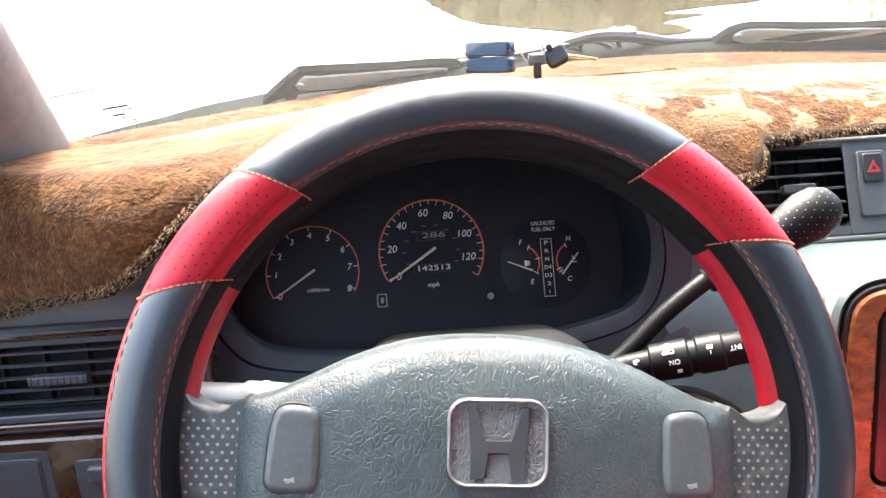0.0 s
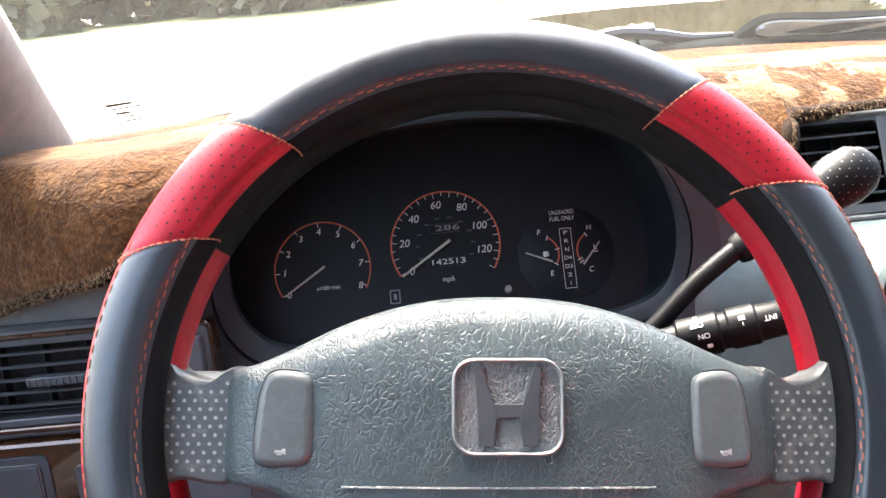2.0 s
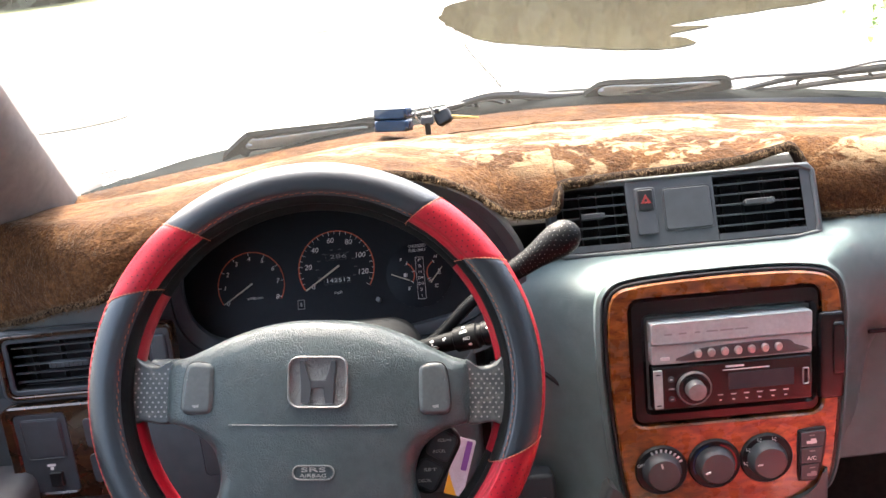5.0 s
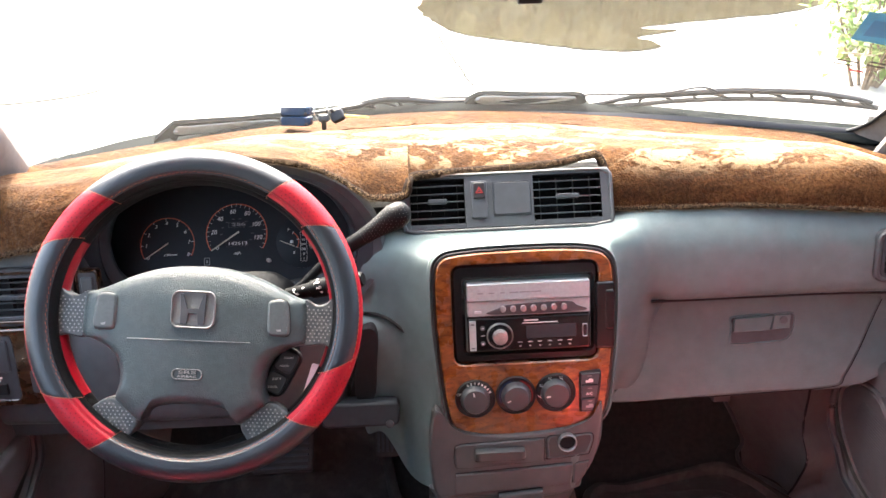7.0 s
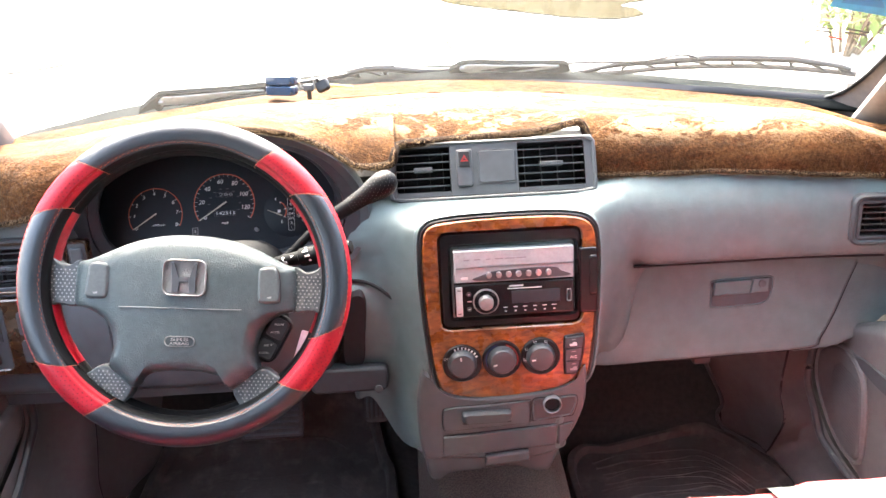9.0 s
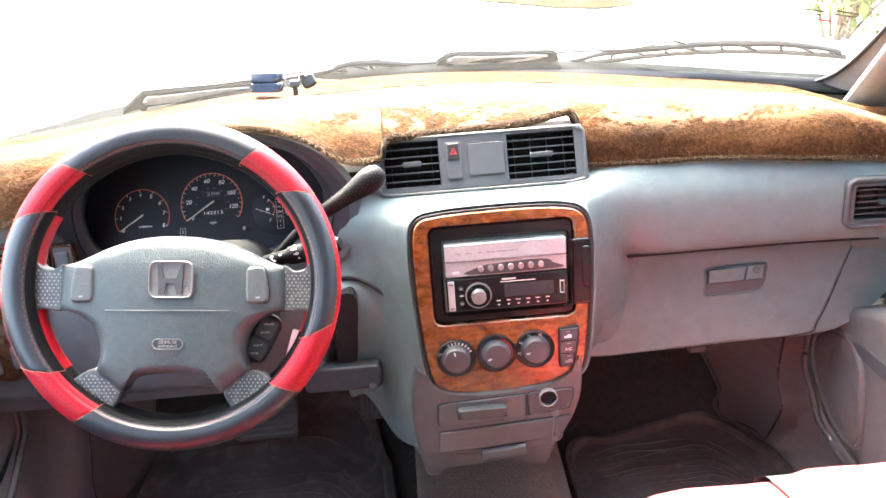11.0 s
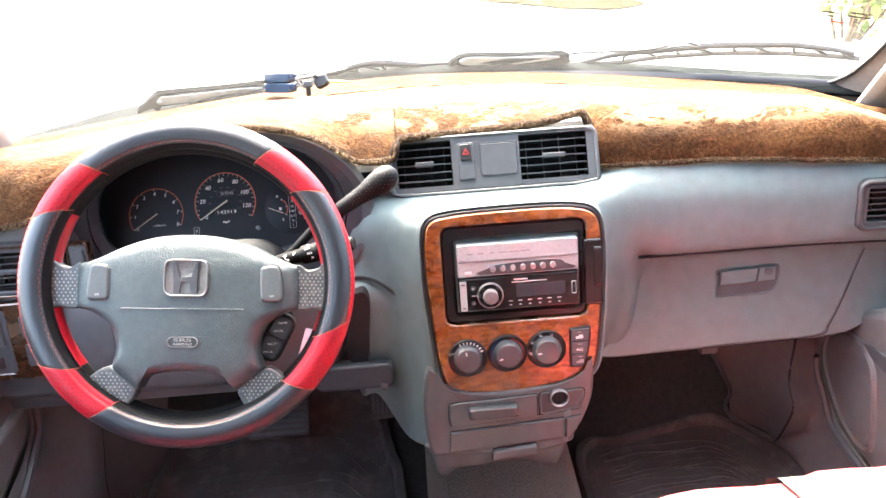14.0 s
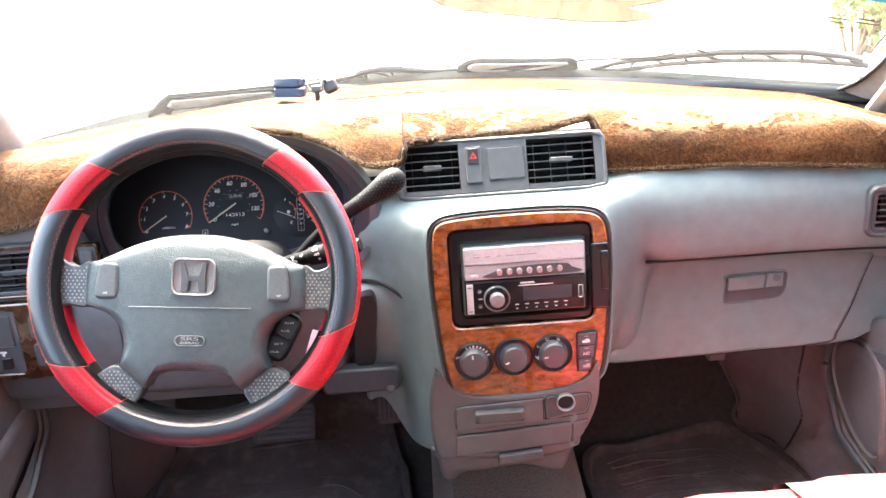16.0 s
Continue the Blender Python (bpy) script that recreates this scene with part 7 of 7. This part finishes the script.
def build_wiper(label, hub, arm, frame_pts, blade, tip, paint):
    w = thing("wiper", label, "wiper", off_glass(*hub), group="windscreen wipers")
    bm = bmesh.new()
    h0 = off_glass(hub[0], hub[1] - .004, .006)
    tube(bm, [h0 + Vector((-.018, .018, -.020)), h0 + Vector((-.008, .010, -.008)), h0 + Vector((.004, .006, .002))], [.008, .007, .005], 12)
    part("pivot_arm", bm, M_COWL, w)
    bm = bmesh.new()
    tube(bm, smooth_line([off_glass(x, z - .004, l * .5) for x, z, l in arm], 5), [.0055 - .002 * min(1, i / (5 * (len(arm) - 1)) * 1.3) for i in range(5 * (len(arm) - 1) + 1)], 8, flat=.7)
    part("arm", bm, paint, w)
    bm = bmesh.new()
    pts = smooth_line([off_glass(x, z - .009, .006) for x, z in frame_pts], 6)
    tube(bm, pts, [.0035 + .004 * math.sin(math.pi * i / (len(pts) - 1)) for i in range(len(pts))], 8)
    fr = part("bridge", bm, M_BLACK, w)
    k = len(frame_pts)
    bl = smooth_line([off_glass(x, z - .004, .003) for x, z in blade], 8)
    for u in (.10, .27, .42, .60, .77, .92):
        bm = bmesh.new()
        a, b = pts[int(u * (len(pts) - 1))], bl[int(u * (len(bl) - 1))]
        d = (bl[min(len(bl) - 1, int(u * (len(bl) - 1)) + 3)] - b) * .8
        tube(bm, smooth_line([b - d, b.lerp(a, .55) - d * .75, a.lerp(b, .12), b.lerp(a, .55) + d * .75, b + d], 4), [.002 + .0016 * math.sin(math.pi * q / 16) for q in range(17)], 6)
        part("claw", bm, M_BLACK, fr)
    bm = bmesh.new()
    tube(bm, bl, .0038, 6, flat=1.4)
    part("rubber_blade", bm, M_RUBBER, w)
    bm = bmesh.new()
    box(bm, Matrix.Translation(off_glass(tip[0], tip[1] - .003, .012)) @ Matrix.Rotation(radians(38), 4, "X"), 0, 0, 0, .034, .011, .007, .002)
    part("clip", bm, M_DASH_DARK, w)
    for dx in (-.010, .008):
        bm = bmesh.new()
        box(bm, Matrix.Translation(off_glass(tip[0] + dx, tip[1] - .003, .0165)) @ Matrix.Rotation(radians(38), 4, "X"), 0, 0, 0, .006, .007, .002, .001)
        part("clip_mark", bm, M_WHITE, w)
    wipers.append(w)


build_wiper("black windscreen wiper parked along the foot of the glass", (.389, 1.190), [(.389, 1.190, .004), (.47, 1.186, .006), (.576, 1.178, .006), (.604, 1.188, .006), (.676, 1.189, .006), (.735, 1.192, .006), (.790, 1.207, .006), (.821, 1.198, .006)],
            [(.591, 1.160), (.632, 1.167), (.689, 1.184), (.765, 1.193), (.809, 1.199), (.852, 1.204), (.944, 1.206), (.976, 1.204), (1.025, 1.197), (1.051, 1.190)], [(.592, 1.153), (.685, 1.161), (.779, 1.175), (.868, 1.183), (.952, 1.185), (1.032, 1.181), (1.062, 1.178)], (.841, 1.194), M_BLACK)
build_wiper("black windscreen wiper parked behind the steering wheel", (-.137, 1.190), [(-.137, 1.190, .004), (-.06, 1.188, .006), (.028, 1.186, .006), (.10, 1.187, .006), (.181, 1.194, .006), (.235, 1.196, .006)],
            [(.10, 1.186), (.156, 1.190), (.181, 1.199), (.218, 1.203), (.265, 1.196), (.314, 1.186), (.368, 1.184)], [(.06, 1.178), (.168, 1.177), (.255, 1.169), (.334, 1.166), (.396, 1.166)], (.245, 1.194), M_BLACK)


def wiper_shield(w, dark, light, screw):
    """The broad root of a wiper arm: a dark body with a weathered face, coloured pale as if sunlit, and its nut."""
    bm = bmesh.new()
    top, low = ([bm.verts.new(off_glass(x, z, l)) for x, z in smooth_outline(dark, 3)] for l in (.002, -.006))
    bm.faces.new(top), bm.faces.new(low[::-1])
    bridge(bm, low, top)
    root = part("arm_root", bm, M_COWL, w)
    bm = bmesh.new()
    top, low = ([bm.verts.new(off_glass(x, z, l)) for x, z in smooth_outline(light, 3)] for l in (-.0062, -.0085))
    bm.faces.new(top), bm.faces.new(low[::-1])
    bridge(bm, low, top)
    part("sunlit_face", bm, M_SHIELD, root, "weathered face of the arm, coloured pale as if sunlit")
    bm = bmesh.new()
    c = off_glass(*screw, -.009)
    tube(bm, [c, c + Vector((0, -.0012, -.0015)), c + Vector((0, -.002, -.0025))], [.0050, .0046, .002], 12)
    part("nut", bm, M_CHROME, root)


wiper_shield(wipers[0], [(.366, 1.176), (.379, 1.195), (.402, 1.202), (.468, 1.197), (.54, 1.193), (.585, 1.192), (.598, 1.172), (.557, 1.166), (.486, 1.165), (.401, 1.170)], [(.386, 1.190), (.396, 1.199), (.425, 1.1985), (.47, 1.1945), (.575, 1.190), (.548, 1.181), (.48, 1.1765), (.404, 1.1815)], (.391, 1.1935))
wiper_shield(wipers[1], [(-.178, 1.174), (-.156, 1.193), (-.137, 1.206), (-.125, 1.207), (-.04, 1.197), (.028, 1.191), (.040, 1.173), (-.017, 1.172), (-.084, 1.176), (-.146, 1.180)], [(-.140, 1.193), (-.130, 1.203), (-.115, 1.2005), (-.04, 1.194), (.020, 1.187), (.008, 1.178), (-.083, 1.1805), (-.132, 1.186)], (-.136, 1.1955))


# ---- things on the dashboard and the glass ----
def build_gadget():
    g = thing("toll_tag", "pair of small dark blue plastic boxes on the dashboard", "gadget", (.065, 1.0, 1.19))
    for z in (1.190, 1.2065):
        bm = bmesh.new()
        slab(bm, panel(.066, 1.010 + (z - 1.19) * .4, z + .004, 8, -18), rounded(.051, .0165, .004, 4), -.016, .008, .004)
        part("box", bm, M_BLUE, g)
        bm = bmesh.new()
        slab(bm, panel(.066, 1.010 + (z - 1.19) * .4, z - .0005, 8, -18), rounded(.0505, .0075, .003, 4), -.015, .0086, .002)
        part("base", bm, M_BLACK, g)
    k = thing("key_ring", "key ring with black fob, chrome clip and brass keys", "keys", (.12, 1.02, 1.18))
    bm = bmesh.new()
    c = Vector((.112, 1.012, 1.207))
    tube(bm, [c + Vector((.012 * math.cos(a), .003 * math.cos(a), .013 * math.sin(a))) for a in (2 * math.pi * i / 24 for i in range(25))], .0012, 6, cap=False)
    part("ring", bm, M_CHROME, k)
    bm = bmesh.new()
    box(bm, panel(.116, 1.004, 1.198, 10), 0, 0, 0, .018, .013, .010, .003)
    part("clip", bm, M_DASH_DARK, k)
    bm = bmesh.new()
    box(bm, panel(.116, 1.002, 1.188, 5), 0, 0, 0, .008, .020, .008, .002)
    part("post", bm, M_BLACK, k)
    bm = bmesh.new()
    slab(bm, panel(.138, 1.014, 1.199, 20, -15, 25), rounded(.024, .022, .006, 4), -.006, .004, .003)
    part("fob", bm, M_BLACK, k)
    bm = bmesh.new()
    lathe(bm, panel(.130, 1.014, 1.2085, 5), [(.0035, -.003), (.0035, .003), (.002, .004)], 14)
    part("fob_loop", bm, M_BLACK, k)
    brass = material("worn_brass", (0.55, 0.40, 0.12), .35, .9)
    for dz in (0, .006):
        bm = bmesh.new()
        a, b = Vector((.145, 1.018, 1.196 + dz * .6)), Vector((.190, 1.046, 1.186 + dz * .3))
        tube(bm, [a, a.lerp(b, .5), b], [.0026, .0022, .0010], 6, flat=.5)
        part("key_blade", bm, brass, k)


def glass_quad(bm, pts, lift):
    bm.faces.new([bm.verts.new(on_glass(x, z, lift)) for x, z in pts])


def build_stickers():
    s = thing("maker_sticker", "small clear maker's sticker with dark printed lines", "sticker", glass_point(-.27, 1.2))
    for i, (w, h) in enumerate(((.8, .0034), (.95, .0022), (.45, .0036), (.9, .0022), (.75, .0024))):
        z = 1.2095 - i * .0042
        bm = bmesh.new()
        x0 = -.2805 + .001 * i
        glass_quad(bm, [(x0, z), (x0 + .022 * w, z), (x0 + .022 * w, z - h * .7), (x0, z - h * .7)], -.002)
        part("printed_bar", bm, M_BLACK, s, smooth=False)
    c = thing("permit_card", "printed permit card behind clear film on the windscreen", "card", glass_point(.95, 1.28))
    quad = [(.9125, 1.266), (.9145, 1.310), (1.000, 1.300), (1.040, 1.245)]
    bm = bmesh.new()
    glass_quad(bm, quad, -.003)
    part("film", bm, glass_material("card_film", (0.78, 0.75, 0.74), 0.05), c, smooth=False)
    for x0, z0, x1, z1, mt in ((.918, 1.280, .945, 1.276, M_DASH_DARK), (.920, 1.286, .948, 1.281, M_DASH_DARK), (.960, 1.277, .99, 1.272, M_DASH_DARK), (.960, 1.283, .99, 1.277, M_DASH_DARK), (.945, 1.268, .965, 1.264, M_REDPRINT), (.92, 1.298, .96, 1.294, M_WHITE)):
        bm = bmesh.new()
        glass_quad(bm, [(x0, z0), (x1, z1), (x1, z1 - .0025), (x0, z0 - .0025)], -.004)
        part("printed_bar", bm, mt, c, smooth=False)
    b = thing("blue_sticker", "bright blue sticker on the windscreen", "sticker", glass_point(.94, 1.34))
    bm = bmesh.new()
    glass_quad(bm, [(.9155, 1.319), (.9100, 1.362), (.96, 1.355), (1.01, 1.300)], -.003)
    part("film", bm, material("blue_film", (0.02, 0.30, 0.62), .4, tone=.1, tone_scale=60), b, smooth=False)
    bm = bmesh.new()
    glass_quad(bm, [(.925, 1.326), (.923, 1.350), (.955, 1.345), (.98, 1.318)], -.004)
    part("panel", bm, material("deep_blue_film", (0.01, 0.20, 0.50), .4), b, smooth=False)
    mir = thing("rear_view_mirror", "black-backed rear-view mirror above the dashboard", "mirror", (.47, .6, 1.44))
    m = panel(.475, .60, 1.4475, -8, -6)
    bm = bmesh.new()
    slab(bm, m, smooth_outline([(-.115, -.030), (0, -.034), (.115, -.030), (.124, .0), (.112, .030), (0, .034), (-.112, .030), (-.124, .0)], 5), -.03, .004, .006)
    part("housing", bm, M_BLACK, mir)
    bm = bmesh.new()
    slab(bm, m, smooth_outline([(-.111, -.026), (0, -.030), (.111, -.026), (.119, .0), (.108, .026), (0, .030), (-.108, .026), (-.119, .0)], 5), 0, .0045, .0005)
    part("glass", bm, material("mirror_glass", (.85, .85, .85), .03, 1.0, rough_var=.01), mir)
    bm = bmesh.new()
    box(bm, m, -.054, -.039, -.006, .030, .012, .008, .003)
    part("dimming_tab", bm, M_BLACK, mir)
    bm = bmesh.new()
    tube(bm, [m @ Vector((0, .0, -.03)), m @ Vector((0, .03, -.06)), glass_point(.475, 1.52)], .009, 8)
    part("stem", bm, M_BLACK, mir)


build_gadget()
build_stickers()


# ---- planting outdoors ----
def build_shrub(at, radius, height, n, seed):
    sh = thing("shrub", "flowering green shrub with red blossoms beside the yard", "shrub", (*at, 0))
    rnd = random.Random(seed)
    bm = bmesh.new()
    tips = []
    for i in range(14):
        a, r = rnd.uniform(0, 6.28), rnd.uniform(.2, 1) * radius
        tip = Vector((at[0] + r * math.cos(a), at[1] + r * math.sin(a), height * rnd.uniform(.35, 1)))
        base = Vector((at[0] + .1 * math.cos(a), at[1] + .1 * math.sin(a), 0))
        mid = base.lerp(tip, .5) + Vector((rnd.uniform(-.1, .1), rnd.uniform(-.1, .1), .12))
        tube(bm, smooth_line([base, mid, tip], 4), [.018 - .0017 * j for j in range(9)], 6)
        tips += [(base.lerp(mid, .6), .25), (mid, .3), (mid.lerp(tip, .5), .3), (tip, .22)]
    part("stem", bm, M_BARK, sh)
    bm = bmesh.new()
    for i in range(n):
        c, sp = tips[rnd.randrange(len(tips))]
        p = c + Vector((rnd.gauss(0, sp * .5), rnd.gauss(0, sp * .5), rnd.gauss(0, sp * .45)))
        p.z = max(.03, p.z)
        d = Vector((rnd.uniform(-1, 1), rnd.uniform(-1, 1), rnd.uniform(-.6, .5))).normalized()
        s = d.cross(Vector((rnd.uniform(-.3, .3), rnd.uniform(-.3, .3), 1))).normalized()
        up = s.cross(d)
        L = rnd.uniform(.07, .15)
        w = L * rnd.uniform(.18, .26)
        v = [p, p + d * L * .35 + s * w + up * .01, p + d * L * .7 + s * w * .8, p + d * L - up * .012, p + d * L * .7 - s * w * .8, p + d * L * .35 - s * w + up * .01]
        bm.faces.new([bm.verts.new(q) for q in v])
    tagged(part("foliage", bm, M_LEAF, sh, smooth=False), kind="stuff")
    for i in range(16):
        c, sp = tips[rnd.randrange(len(tips))]
        c = c + Vector((rnd.gauss(0, .12), rnd.gauss(0, .12) - .08, rnd.gauss(0, .1)))
        bm = bmesh.new()
        for j in range(16):
            d = Vector((rnd.gauss(0, 1), rnd.gauss(0, 1), rnd.gauss(0, 1))).normalized()
            q = c + d * .035
            s = d.cross(Vector((.3, .2, 1))).normalized() * .014
            u = s.cross(d).normalized() * .014
            bm.faces.new([bm.verts.new(q + e) for e in (s, u, -s, -u)])
        part("blossom", bm, M_PETAL, sh, "cluster of small red petals", smooth=False)


build_shrub((4.25, 6.9), .85, 1.35, 1500, 3)
build_shrub((5.6, 9.6), .9, 1.5, 900, 8)


def build_far_trees():
    """A belt of trees beyond the yard, seen in the puddle."""
    rnd = random.Random(12)
    bm, wood = bmesh.new(), bmesh.new()
    for i in range(70):
        x, y = rnd.uniform(-50, 50), rnd.uniform(44, 56)
        hgt = rnd.uniform(7, 12)
        tube(wood, [(x, y, 0), (x + .1, y, hgt * .35), (x, y, hgt * .7)], [.25, .2, .08], 7)
        for j in range(560):
            r = rnd.random() ** .5
            a, z = rnd.uniform(0, 6.28), rnd.uniform(.02, 1)
            rad = hgt * .36 * (1 - abs(z - .5) * 1.1) * r + .5
            p = Vector((x + rad * math.cos(a), y + rad * math.sin(a), hgt * z))
            d = Vector((rnd.gauss(0, 1), rnd.gauss(0, 1), rnd.gauss(0, .6))).normalized() * rnd.uniform(.5, .9)
            s = d.cross(Vector((rnd.gauss(0, 1), rnd.gauss(0, 1), 1))).normalized() * .6
            bm.faces.new([bm.verts.new(p + q) for q in (-d, s, d, -s)])
    far = thing("far_trees", "distant belt of leafy trees beyond the yard", "trees", (0, 50, 0), kind="stuff")
    part("crown", bm, M_FARLEAF, far, smooth=False)
    part("trunk", wood, M_BARK, far)


build_far_trees()
